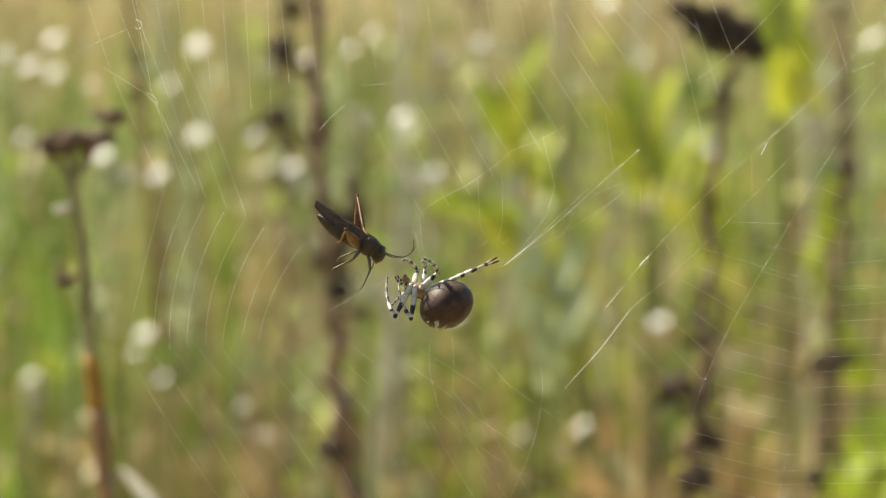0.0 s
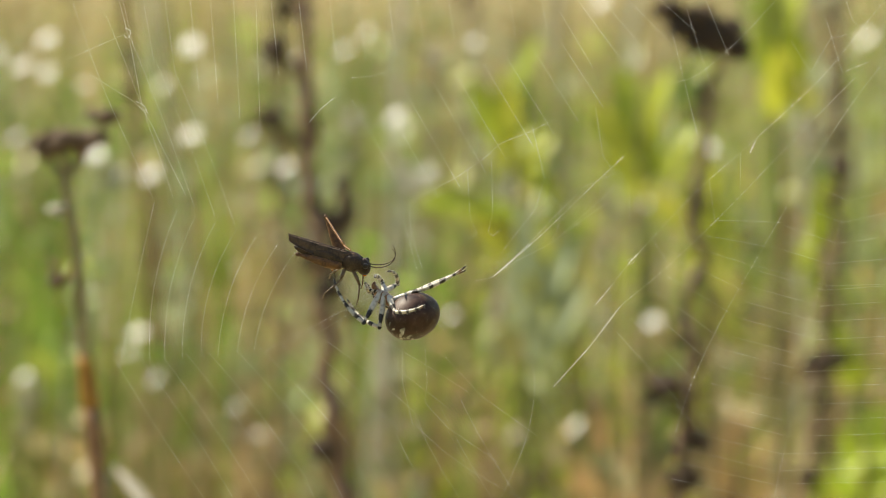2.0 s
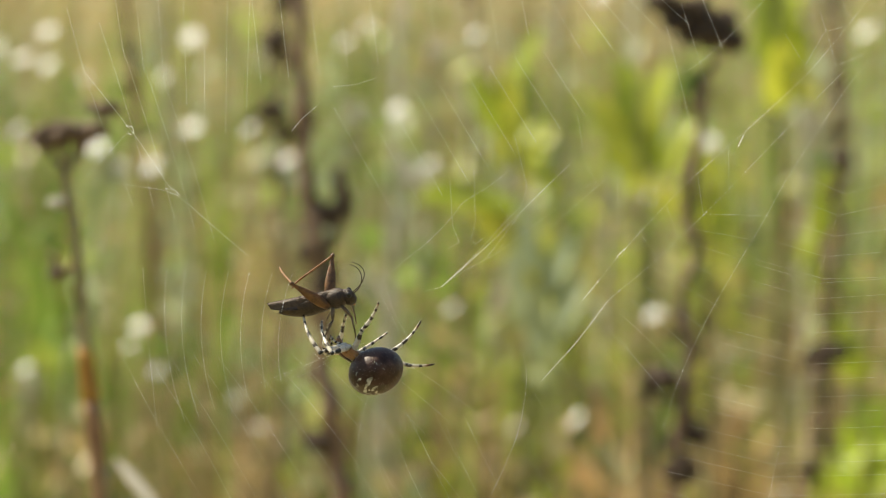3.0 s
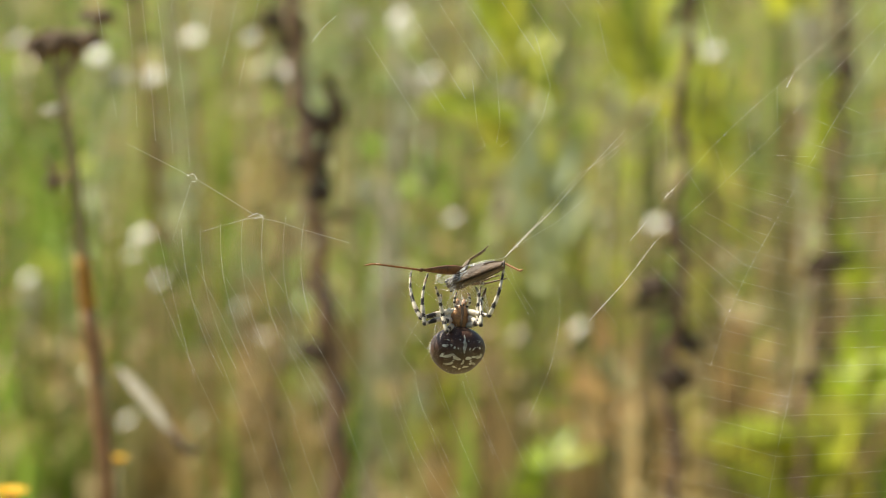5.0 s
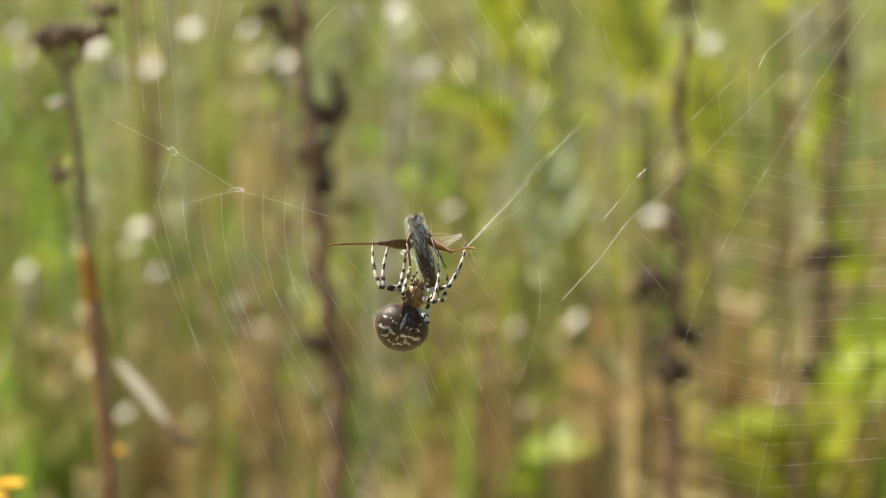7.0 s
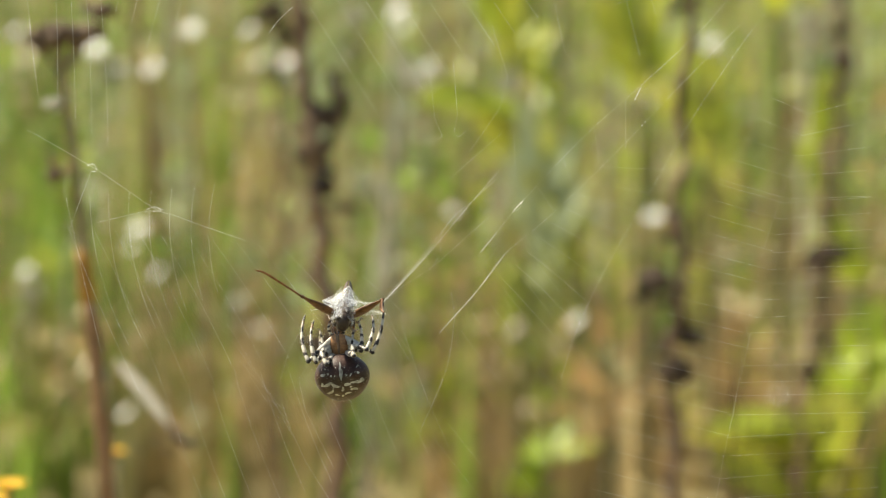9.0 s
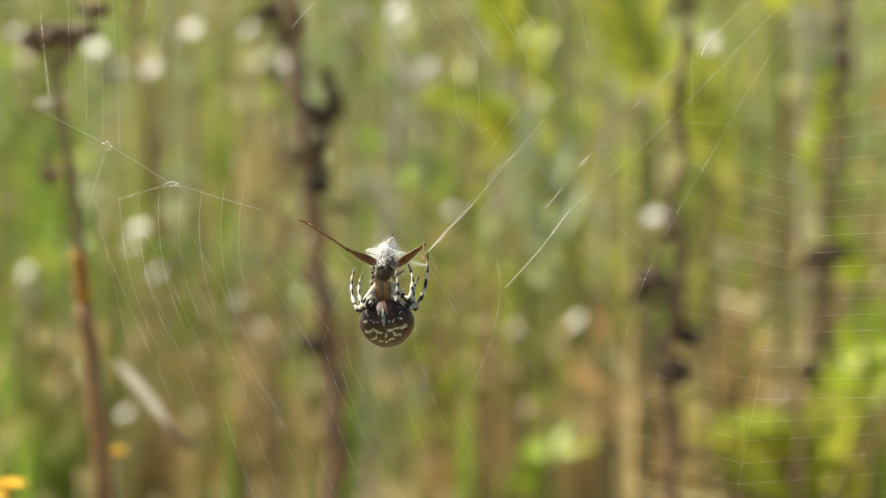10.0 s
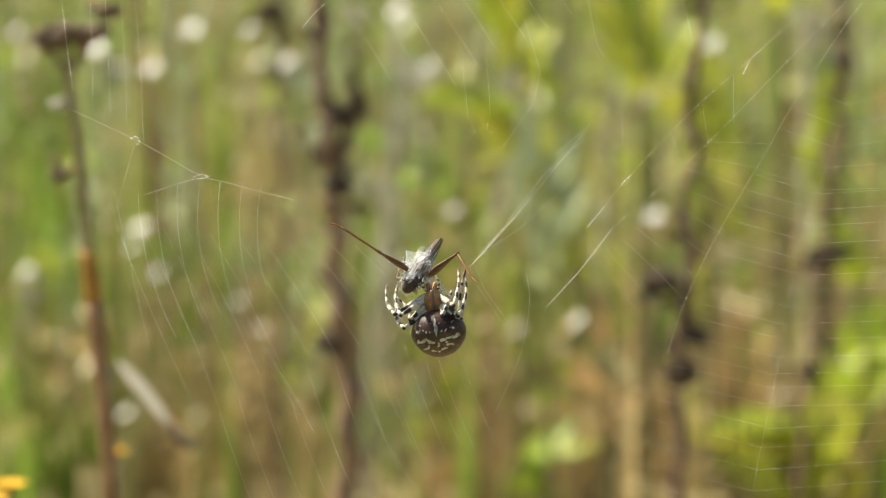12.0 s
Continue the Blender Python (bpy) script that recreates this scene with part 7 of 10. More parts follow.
    walk(spider_legs["L1"][1], [
        (0.00, pose(0.00000, 0.00896, 0.00000, 148.2, -0.0, 0.0)),
        (0.50, pose(0.00000, 0.00896, 0.00000, 127.2, -0.0, 0.0)),
        (1.00, pose(0.00000, 0.00896, 0.00000, 135.6, -0.0, 0.0)),
        (1.50, pose(0.00000, 0.00896, 0.00000, 146.9, -0.0, 0.0)),
        (2.00, pose(0.00000, 0.00896, 0.00000, 149.9, -0.0, -0.0)),
        (2.50, pose(0.00000, 0.00896, 0.00000, 114.0, -0.0, -0.0)),
        (2.70, pose(0.00000, 0.00896, 0.00000, 141.3, -0.0, 0.0)),
        (4.30, pose(0.00000, 0.00896, 0.00000, 132.0, -0.0, 0.0)),
        (4.50, pose(0.00000, 0.00896, 0.00000, 115.2, 0.0, -0.0)),
        (5.00, pose(0.00000, 0.00896, 0.00000, 103.4, 0.0, 0.0)),
        (5.50, pose(0.00000, 0.00896, 0.00000, 105.4, 0.0, -0.0)),
        (6.00, pose(0.00000, 0.00896, 0.00000, 123.8, 0.0, 0.0)),
        (6.50, pose(0.00000, 0.00896, 0.00000, 119.4, -0.0, -0.0)),
        (7.00, pose(0.00000, 0.00896, 0.00000, 103.1, -0.0, 0.0)),
        (7.20, pose(0.00000, 0.00896, 0.00000, 109.4, -0.0, 0.0)),
        (8.80, pose(0.00000, 0.00896, 0.00000, 138.6, -0.0, 0.0)),
        (9.00, pose(0.00000, 0.00896, 0.00000, 137.6, -0.0, -0.0)),
        (9.50, pose(0.00000, 0.00896, 0.00000, 137.6, -0.0, 0.0)),
        (10.00, pose(0.00000, 0.00896, 0.00000, 147.2, -0.0, 0.0)),
        (10.50, pose(0.00000, 0.00896, 0.00000, 133.0, -0.0, 0.0)),
        (11.00, pose(0.00000, 0.00896, 0.00000, 109.2, -0.0, -0.0)),
        (11.50, pose(0.00000, 0.00896, 0.00000, 95.8, -0.0, 0.0)),
        (12.00, pose(0.00000, 0.00896, 0.00000, 93.5, -0.0, 0.0)),
    ])
    walk(spider_legs["L2"][0], [
        (0.00, pose(-0.00190, 0.00080, -0.00050, 26.7, 29.9, 82.9)),
        (0.50, pose(-0.00190, 0.00080, -0.00050, 78.4, 41.4, 128.3)),
        (1.00, pose(-0.00190, 0.00080, -0.00050, -153.0, 60.0, -93.4)),
        (1.50, pose(-0.00190, 0.00080, -0.00050, -144.7, 60.2, -82.6)),
        (2.00, pose(-0.00190, 0.00080, -0.00050, -148.1, 59.1, -88.4)),
        (2.50, pose(-0.00190, 0.00080, -0.00050, -131.5, 52.7, -76.0)),
        (2.70, pose(-0.00190, 0.00080, -0.00050, -169.0, 67.0, -125.4)),
        (4.30, pose(-0.00190, 0.00080, -0.00050, 91.1, 44.3, 169.9)),
        (4.50, pose(-0.00190, 0.00080, -0.00050, 135.3, 29.9, -130.7)),
        (5.00, pose(-0.00190, 0.00080, -0.00050, 133.8, 59.7, -116.7)),
        (5.50, pose(-0.00190, 0.00080, -0.00050, 105.4, 40.4, -152.6)),
        (6.00, pose(-0.00190, 0.00080, -0.00050, 130.9, 45.8, -126.0)),
        (6.50, pose(-0.00190, 0.00080, -0.00050, 112.6, 24.6, -146.0)),
        (7.00, pose(-0.00190, 0.00080, -0.00050, 120.3, 31.1, -130.5)),
        (7.20, pose(-0.00190, 0.00080, -0.00050, 134.7, 43.7, -112.1)),
        (8.80, pose(-0.00190, 0.00080, -0.00050, 100.3, 32.1, -117.3)),
        (9.00, pose(-0.00190, 0.00080, -0.00050, 97.2, 34.1, -127.6)),
        (9.50, pose(-0.00190, 0.00080, -0.00050, 94.9, 15.1, -135.9)),
        (10.00, pose(-0.00190, 0.00080, -0.00050, 97.3, 27.1, -112.9)),
        (10.50, pose(-0.00190, 0.00080, -0.00050, 90.7, 25.2, -124.0)),
        (11.00, pose(-0.00190, 0.00080, -0.00050, 72.9, 53.8, -175.7)),
        (11.50, pose(-0.00190, 0.00080, -0.00050, 102.7, 17.4, -117.2)),
        (12.00, pose(-0.00190, 0.00080, -0.00050, 133.9, 27.7, -97.8)),
    ])
    walk(spider_legs["L2"][1], [
        (0.00, pose(0.00000, 0.00814, 0.00000, 136.3, -0.0, 0.0)),
        (0.50, pose(0.00000, 0.00814, 0.00000, 93.3, 0.0, -0.0)),
        (1.00, pose(0.00000, 0.00814, 0.00000, 147.2, -0.0, -0.0)),
        (1.50, pose(0.00000, 0.00814, 0.00000, 149.5, 0.0, -0.0)),
        (2.00, pose(0.00000, 0.00814, 0.00000, 149.3, -0.0, 0.0)),
        (2.50, pose(0.00000, 0.00814, 0.00000, 124.9, -0.0, -0.0)),
        (2.70, pose(0.00000, 0.00814, 0.00000, 130.8, 0.0, 0.0)),
        (4.30, pose(0.00000, 0.00814, 0.00000, 139.1, 0.0, -0.0)),
        (4.50, pose(0.00000, 0.00814, 0.00000, 136.3, 0.0, 0.0)),
        (5.00, pose(0.00000, 0.00814, 0.00000, 118.3, -0.0, 0.0)),
        (5.50, pose(0.00000, 0.00814, 0.00000, 143.1, -0.0, 0.0)),
        (6.00, pose(0.00000, 0.00814, 0.00000, 132.0, -0.0, 0.0)),
        (6.50, pose(0.00000, 0.00814, 0.00000, 131.9, -0.0, 0.0)),
        (7.00, pose(0.00000, 0.00814, 0.00000, 111.6, 0.0, -0.0)),
        (7.20, pose(0.00000, 0.00814, 0.00000, 134.4, -0.0, -0.0)),
        (8.80, pose(0.00000, 0.00814, 0.00000, 153.5, -0.0, -0.0)),
        (9.00, pose(0.00000, 0.00814, 0.00000, 149.3, 0.0, 0.0)),
        (9.50, pose(0.00000, 0.00814, 0.00000, 151.7, -0.0, 0.0)),
        (10.00, pose(0.00000, 0.00814, 0.00000, 159.0, -0.0, 0.0)),
        (10.50, pose(0.00000, 0.00814, 0.00000, 158.2, -0.0, -0.0)),
        (11.00, pose(0.00000, 0.00814, 0.00000, 107.1, -0.0, -0.0)),
        (11.50, pose(0.00000, 0.00814, 0.00000, 149.2, -0.0, -0.0)),
        (12.00, pose(0.00000, 0.00814, 0.00000, 129.9, 0.0, 0.0)),
    ])
    walk(spider_legs["L3"][0], [
        (0.00, pose(-0.00190, -0.00050, -0.00050, -131.0, 23.6, -96.1)),
        (0.25, pose(-0.00190, -0.00050, -0.00050, -135.1, 55.4, -124.1)),
        (0.50, pose(-0.00190, -0.00050, -0.00050, 156.6, 72.2, 147.4)),
        (0.75, pose(-0.00190, -0.00050, -0.00050, -149.1, 64.5, -129.1)),
        (1.00, pose(-0.00190, -0.00050, -0.00050, -143.0, 44.3, -91.6)),
        (1.50, pose(-0.00190, -0.00050, -0.00050, 146.9, 66.7, 147.2)),
        (2.00, pose(-0.00190, -0.00050, -0.00050, 104.8, 74.3, 125.7)),
        (2.50, pose(-0.00190, -0.00050, -0.00050, 71.7, 78.2, 109.7)),
        (2.60, pose(-0.00190, -0.00050, -0.00050, -121.9, 54.3, -85.1)),
        (2.70, pose(-0.00190, -0.00050, -0.00050, -119.0, 7.1, -83.6)),
        (3.50, pose(-0.00190, -0.00050, -0.00050, -164.5, -29.6, -100.4)),
        (4.30, pose(-0.00190, -0.00050, -0.00050, 120.6, -63.4, -66.7)),
        (4.50, pose(-0.00190, -0.00050, -0.00050, 46.4, -23.7, 27.5)),
        (5.00, pose(-0.00190, -0.00050, -0.00050, 73.9, -31.2, 21.2)),
        (5.50, pose(-0.00190, -0.00050, -0.00050, 84.1, -39.1, -3.8)),
        (6.00, pose(-0.00190, -0.00050, -0.00050, 62.7, -26.3, 8.7)),
        (6.50, pose(-0.00190, -0.00050, -0.00050, 94.7, -18.6, -8.2)),
        (7.00, pose(-0.00190, -0.00050, -0.00050, 56.7, -13.2, 18.7)),
        (7.20, pose(-0.00190, -0.00050, -0.00050, 46.9, -40.9, 34.8)),
        (8.80, pose(-0.00190, -0.00050, -0.00050, 89.9, -22.8, 35.0)),
        (9.00, pose(-0.00190, -0.00050, -0.00050, 86.3, -23.1, 31.5)),
        (9.50, pose(-0.00190, -0.00050, -0.00050, 90.8, -19.8, 26.6)),
        (10.00, pose(-0.00190, -0.00050, -0.00050, 99.3, -12.4, 13.9)),
        (10.50, pose(-0.00190, -0.00050, -0.00050, 93.5, -8.4, 8.1)),
        (11.00, pose(-0.00190, -0.00050, -0.00050, 72.0, -8.8, 39.3)),
        (11.50, pose(-0.00190, -0.00050, -0.00050, 79.5, -9.2, 35.0)),
        (12.00, pose(-0.00190, -0.00050, -0.00050, 42.3, -38.1, 89.9)),
    ])
    walk(spider_legs["L3"][1], [
        (0.00, pose(0.00000, 0.00570, 0.00000, 115.2, 0.0, 0.0)),
        (0.50, pose(0.00000, 0.00570, 0.00000, 81.9, -0.0, 0.0)),
        (1.00, pose(0.00000, 0.00570, 0.00000, 137.1, -0.0, -0.0)),
        (1.50, pose(0.00000, 0.00570, 0.00000, 91.3, -0.0, 0.0)),
        (2.00, pose(0.00000, 0.00570, 0.00000, 112.0, -0.0, 0.0)),
        (2.50, pose(0.00000, 0.00570, 0.00000, 121.3, -0.0, 0.0)),
        (2.70, pose(0.00000, 0.00570, 0.00000, 98.5, 0.0, 0.0)),
        (3.23, pose(0.00000, 0.00570, 0.00000, 40.4, 0.0, 0.0)),
        (3.77, pose(0.00000, 0.00570, 0.00000, -17.7, 0.0, -0.0)),
        (4.30, pose(0.00000, 0.00570, 0.00000, -75.8, -0.0, 0.0)),
        (4.50, pose(0.00000, 0.00570, 0.00000, -120.6, -0.0, 0.0)),
        (5.00, pose(0.00000, 0.00570, 0.00000, -79.2, -0.0, 0.0)),
        (5.50, pose(0.00000, 0.00570, 0.00000, -127.5, -0.0, -0.0)),
        (6.00, pose(0.00000, 0.00570, 0.00000, -103.8, 0.0, 0.0)),
        (6.50, pose(0.00000, 0.00570, 0.00000, -94.7, -0.0, 0.0)),
        (7.00, pose(0.00000, 0.00570, 0.00000, -80.1, -0.0, -0.0)),
        (7.20, pose(0.00000, 0.00570, 0.00000, -116.5, 0.0, 0.0)),
        (8.80, pose(0.00000, 0.00570, 0.00000, -145.9, 0.0, 0.0)),
        (9.00, pose(0.00000, 0.00570, 0.00000, -139.1, -0.0, -0.0)),
        (9.50, pose(0.00000, 0.00570, 0.00000, -150.3, -0.0, 0.0)),
        (10.00, pose(0.00000, 0.00570, 0.00000, -151.6, 0.0, 0.0)),
        (10.50, pose(0.00000, 0.00570, 0.00000, -147.3, -0.0, 0.0)),
        (11.00, pose(0.00000, 0.00570, 0.00000, -128.1, -0.0, 0.0)),
        (11.50, pose(0.00000, 0.00570, 0.00000, -139.5, -0.0, 0.0)),
        (12.00, pose(0.00000, 0.00570, 0.00000, -110.1, 0.0, 0.0)),
    ])
    walk(spider_legs["L4"][0], [
        (0.00, pose(-0.00150, -0.00170, -0.00040, -100.7, -41.8, -101.4)),
        (0.50, pose(-0.00150, -0.00170, -0.00040, -89.7, -43.1, -126.9)),
        (1.00, pose(-0.00150, -0.00170, -0.00040, -103.9, -47.2, -90.8)),
        (1.50, pose(-0.00150, -0.00170, -0.00040, -97.4, -35.3, -96.9)),
        (2.00, pose(-0.00150, -0.00170, -0.00040, -97.4, -35.0, -99.8)),
        (2.50, pose(-0.00150, -0.00170, -0.00040, -133.2, -22.7, -23.4)),
        (2.70, pose(-0.00150, -0.00170, -0.00040, -130.9, -7.9, -10.1)),
        (3.50, pose(-0.00150, -0.00170, -0.00040, -165.5, -13.0, -38.0)),
        (4.30, pose(-0.00150, -0.00170, -0.00040, 163.3, -32.4, -59.9)),
        (4.40, pose(-0.00150, -0.00170, -0.00040, 159.5, 2.8, -89.6)),
        (4.50, pose(-0.00150, -0.00170, -0.00040, 136.1, 30.5, -127.4)),
        (5.00, pose(-0.00150, -0.00170, -0.00040, 100.6, 23.4, -148.7)),
        (5.50, pose(-0.00150, -0.00170, -0.00040, 124.1, 30.5, -143.0)),
        (6.00, pose(-0.00150, -0.00170, -0.00040, 90.1, 22.9, -166.2)),
        (6.50, pose(-0.00150, -0.00170, -0.00040, 98.7, 17.1, -160.5)),
        (7.00, pose(-0.00150, -0.00170, -0.00040, 113.4, 2.5, -166.6)),
        (7.20, pose(-0.00150, -0.00170, -0.00040, 139.7, 23.4, -100.5)),
        (8.80, pose(-0.00150, -0.00170, -0.00040, 87.9, 13.7, -131.7)),
        (9.00, pose(-0.00150, -0.00170, -0.00040, 92.5, 14.5, -134.4)),
        (9.50, pose(-0.00150, -0.00170, -0.00040, 115.8, 24.3, -107.0)),
        (10.00, pose(-0.00150, -0.00170, -0.00040, 113.6, 18.2, -109.1)),
        (10.50, pose(-0.00150, -0.00170, -0.00040, 165.1, 20.4, -88.3)),
        (11.00, pose(-0.00150, -0.00170, -0.00040, 135.3, 34.5, -102.6)),
        (11.50, pose(-0.00150, -0.00170, -0.00040, 131.3, 14.9, -73.7)),
        (12.00, pose(-0.00150, -0.00170, -0.00040, 154.1, 22.5, -75.3)),
    ])
    walk(spider_legs["L4"][1], [
        (0.00, pose(0.00000, 0.00760, 0.00000, 26.4, 0.0, 0.0)),
        (0.50, pose(0.00000, 0.00760, 0.00000, 31.4, -0.0, 0.0)),
        (1.00, pose(0.00000, 0.00760, 0.00000, 21.6, 0.0, 0.0)),
        (1.50, pose(0.00000, 0.00760, 0.00000, 24.4, 0.0, -0.0)),
        (2.00, pose(0.00000, 0.00760, 0.00000, 26.9, 0.0, 0.0)),
        (2.50, pose(0.00000, 0.00760, 0.00000, 26.0, 0.0, 0.0)),
        (2.70, pose(0.00000, 0.00760, 0.00000, 15.0, -0.0, 0.0)),
        (3.23, pose(0.00000, 0.00760, 0.00000, 68.3, -0.4, -0.2)),
        (3.77, pose(0.00000, 0.00760, 0.00000, 121.6, -0.4, -0.7)),
        (4.30, pose(0.00000, 0.00760, 0.00000, 174.8, -0.1, -1.0)),
        (4.50, pose(0.00000, 0.00760, 0.00000, 106.7, -0.0, -0.0)),
        (5.00, pose(0.00000, 0.00760, 0.00000, 137.1, 0.0, -0.0)),
        (5.50, pose(0.00000, 0.00760, 0.00000, 134.9, -0.0, -0.0)),
        (6.00, pose(0.00000, 0.00760, 0.00000, 148.4, 0.0, -0.0)),
        (6.50, pose(0.00000, 0.00760, 0.00000, 135.5, -0.0, -0.0)),
        (7.00, pose(0.00000, 0.00760, 0.00000, 125.6, -0.0, -0.0)),
        (7.20, pose(0.00000, 0.00760, 0.00000, 136.3, -0.0, 0.0)),
        (8.80, pose(0.00000, 0.00760, 0.00000, 162.9, -0.0, 0.0)),
        (9.00, pose(0.00000, 0.00760, 0.00000, 156.5, -0.0, 0.0)),
        (9.50, pose(0.00000, 0.00760, 0.00000, 132.5, -0.0, 0.0)),
        (10.00, pose(0.00000, 0.00760, 0.00000, 138.4, -0.0, -0.0)),
        (10.50, pose(0.00000, 0.00760, 0.00000, 88.9, 0.0, -0.0)),
        (11.00, pose(0.00000, 0.00760, 0.00000, 127.7, 0.0, 0.0)),
        (11.50, pose(0.00000, 0.00760, 0.00000, 115.1, 0.0, 0.0)),
        (12.00, pose(0.00000, 0.00760, 0.00000, 109.4, -0.0, 0.0)),
    ])
    prey_rows = [
        (0.00, pose(-0.02297, 0.00150, 0.48992, -32.9, 12.7, -98.1)),
        (0.20, pose(-0.02208, 0.00150, 0.48828, -34.9, 12.4, -98.5)),
        (0.50, pose(-0.01999, 0.00150, 0.48691, -36.9, 12.1, -99.0)),
        (0.70, pose(-0.02002, 0.00150, 0.48765, -31.3, 15.5, -99.2)),
        (0.80, pose(-0.02152, 0.00150, 0.48864, -27.2, 16.1, -98.1)),
        (1.00, pose(-0.02210, 0.00150, 0.48842, -23.3, 18.5, -97.8)),
        (1.20, pose(-0.02257, 0.00150, 0.48708, -23.5, 20.3, -98.6)),
        (1.50, pose(-0.02408, 0.00150, 0.48548, -25.1, 22.9, -100.3)),
        (1.70, pose(-0.02436, 0.00150, 0.48499, -21.9, 23.4, -99.1)),
        (2.00, pose(-0.02599, 0.00150, 0.48486, -18.0, 26.8, -98.3)),
        (2.20, pose(-0.02360, 0.00150, 0.48254, -15.5, 39.0, -99.9)),
        (2.30, pose(-0.02280, 0.00150, 0.48582, -44.3, 51.1, -127.2)),
        (2.40, pose(-0.02367, 0.00150, 0.48089, -56.1, 56.9, -141.3)),
        (2.50, pose(-0.02289, 0.00150, 0.47705, -62.0, 60.2, -148.6)),
        (2.60, pose(-0.02570, 0.00150, 0.48103, -37.8, 48.4, -120.2)),
        (2.70, pose(-0.03046, 0.00150, 0.47568, 20.6, 14.1, -84.8)),
        (4.30, pose(-0.01567, 0.00150, 0.46771, -90.0, 18.0, 180.0)),
        (4.40, pose(-0.01426, 0.00150, 0.46875, -90.0, 18.0, 180.0)),
        (4.50, pose(-0.01542, 0.00150, 0.46346, -90.0, 18.0, 180.0)),
        (4.60, pose(-0.02118, 0.00127, 0.46843, -97.5, 7.5, 180.0)),
        (4.70, pose(-0.02251, 0.00103, 0.47017, -105.0, -3.0, 180.0)),
        (4.80, pose(-0.01493, 0.00088, 0.46890, -110.0, -26.5, 180.0)),
        (4.90, pose(-0.00197, 0.00074, 0.46115, -115.0, -50.0, 180.0)),
        (5.00, pose(0.00680, 0.00038, 0.45654, -128.5, -61.0, 180.0)),
        (5.10, pose(0.00546, 0.00008, 0.46092, -142.0, -72.0, 180.0)),
        (5.20, pose(-0.00201, -0.00029, 0.46408, 173.0, -18.5, 180.0)),
        (5.30, pose(-0.00600, 0.00039, 0.46338, 128.0, 35.0, 180.0)),
        (5.50, pose(-0.00529, 0.00141, 0.46148, 93.0, 7.0, 180.0)),
        (5.70, pose(-0.00531, 0.00187, 0.46098, 78.0, -0.0, 180.0)),
        (5.80, pose(-0.00551, 0.00268, 0.46457, 49.0, -2.5, 180.0)),
        (5.90, pose(-0.00396, 0.00319, 0.46201, 20.0, -5.0, 180.0)),
        (6.00, pose(-0.00137, 0.00330, 0.45850, 1.0, -8.0, 180.0)),
        (6.10, pose(-0.00178, 0.00321, 0.46149, -18.0, -10.0, 180.0)),
        (6.20, pose(-0.00296, 0.00279, 0.46368, -44.0, -11.0, 180.0)),
        (6.30, pose(-0.00267, 0.00212, 0.46499, -70.0, -12.0, 180.0)),
        (6.50, pose(-0.00189, 0.00113, 0.46927, -102.0, -33.0, 180.0)),
        (6.70, pose(-0.00119, -0.00030, 0.45918, 178.0, -15.0, 180.0)),
        (6.80, pose(-0.00534, 0.00016, 0.46130, 138.0, -1.5, 180.0)),
        (6.90, pose(-0.00520, 0.00125, 0.46353, 98.0, 12.0, 180.0)),
        (7.00, pose(-0.00490, 0.00144, 0.46063, 92.0, 15.0, 180.0)),
        (7.10, pose(-0.00062, 0.00163, 0.45608, 86.0, 18.0, 180.0)),
        (7.20, pose(-0.00261, 0.00187, 0.45543, 78.0, 6.0, 180.0)),
        (7.70, pose(-0.00523, 0.00264, 0.45745, 50.5, 2.3, 180.0)),
        (8.30, pose(-0.02141, 0.00322, 0.45800, 17.5, -2.3, 180.0)),
        (8.80, pose(-0.03096, 0.00327, 0.46167, -10.0, -6.0, 180.0)),
        (9.00, pose(-0.02400, 0.00326, 0.44598, -12.0, -6.0, 180.0)),
        (9.10, pose(-0.02265, 0.00325, 0.44291, -13.2, -7.6, 180.0)),
        (9.20, pose(-0.02708, 0.00324, 0.45319, -14.4, -9.2, 180.0)),
        (9.30, pose(-0.03081, 0.00323, 0.46425, -15.6, -10.8, 180.0)),
        (9.40, pose(-0.02223, 0.00322, 0.46590, -16.8, -12.4, 180.0)),
        (9.50, pose(-0.01506, 0.00321, 0.45471, -18.0, -14.0, 180.0)),
        (9.60, pose(-0.00752, 0.00323, 0.45159, -16.4, -12.8, 180.0)),
        (9.70, pose(-0.00867, 0.00324, 0.45749, -14.8, -11.6, 180.0)),
        (9.80, pose(-0.01378, 0.00325, 0.46046, -13.2, -10.4, 180.0)),
        (10.00, pose(-0.01352, 0.00327, 0.45811, -10.0, -8.0, 180.0)),
        (10.20, pose(-0.01159, 0.00327, 0.46067, -10.0, -8.8, 180.0)),
        (10.30, pose(-0.01105, 0.00327, 0.45766, -10.0, -9.2, 180.0)),
        (10.50, pose(-0.00844, 0.00327, 0.45939, -10.0, -10.0, 180.0)),
        (10.70, pose(-0.00881, 0.00326, 0.45272, -12.4, -14.8, 180.0)),
        (10.80, pose(-0.01163, 0.00325, 0.45672, -13.6, -17.2, 180.0)),
        (11.00, pose(-0.00692, 0.00323, 0.45196, -16.0, -22.0, 180.0)),
        (11.20, pose(-0.00740, 0.00318, 0.45715, -20.8, -29.2, 180.0)),
        (11.30, pose(-0.00932, 0.00315, 0.45980, -23.2, -32.8, 180.0)),
        (11.50, pose(-0.00895, 0.00309, 0.45524, -28.0, -40.0, 180.0)),
        (11.70, pose(-0.01076, 0.00309, 0.45523, -28.0, -40.0, 180.0)),
        (11.80, pose(-0.00983, 0.00309, 0.45397, -28.0, -40.0, 180.0)),
        (12.00, pose(-0.00578, 0.00309, 0.45589, -28.0, -40.0, 180.0)),
    ]
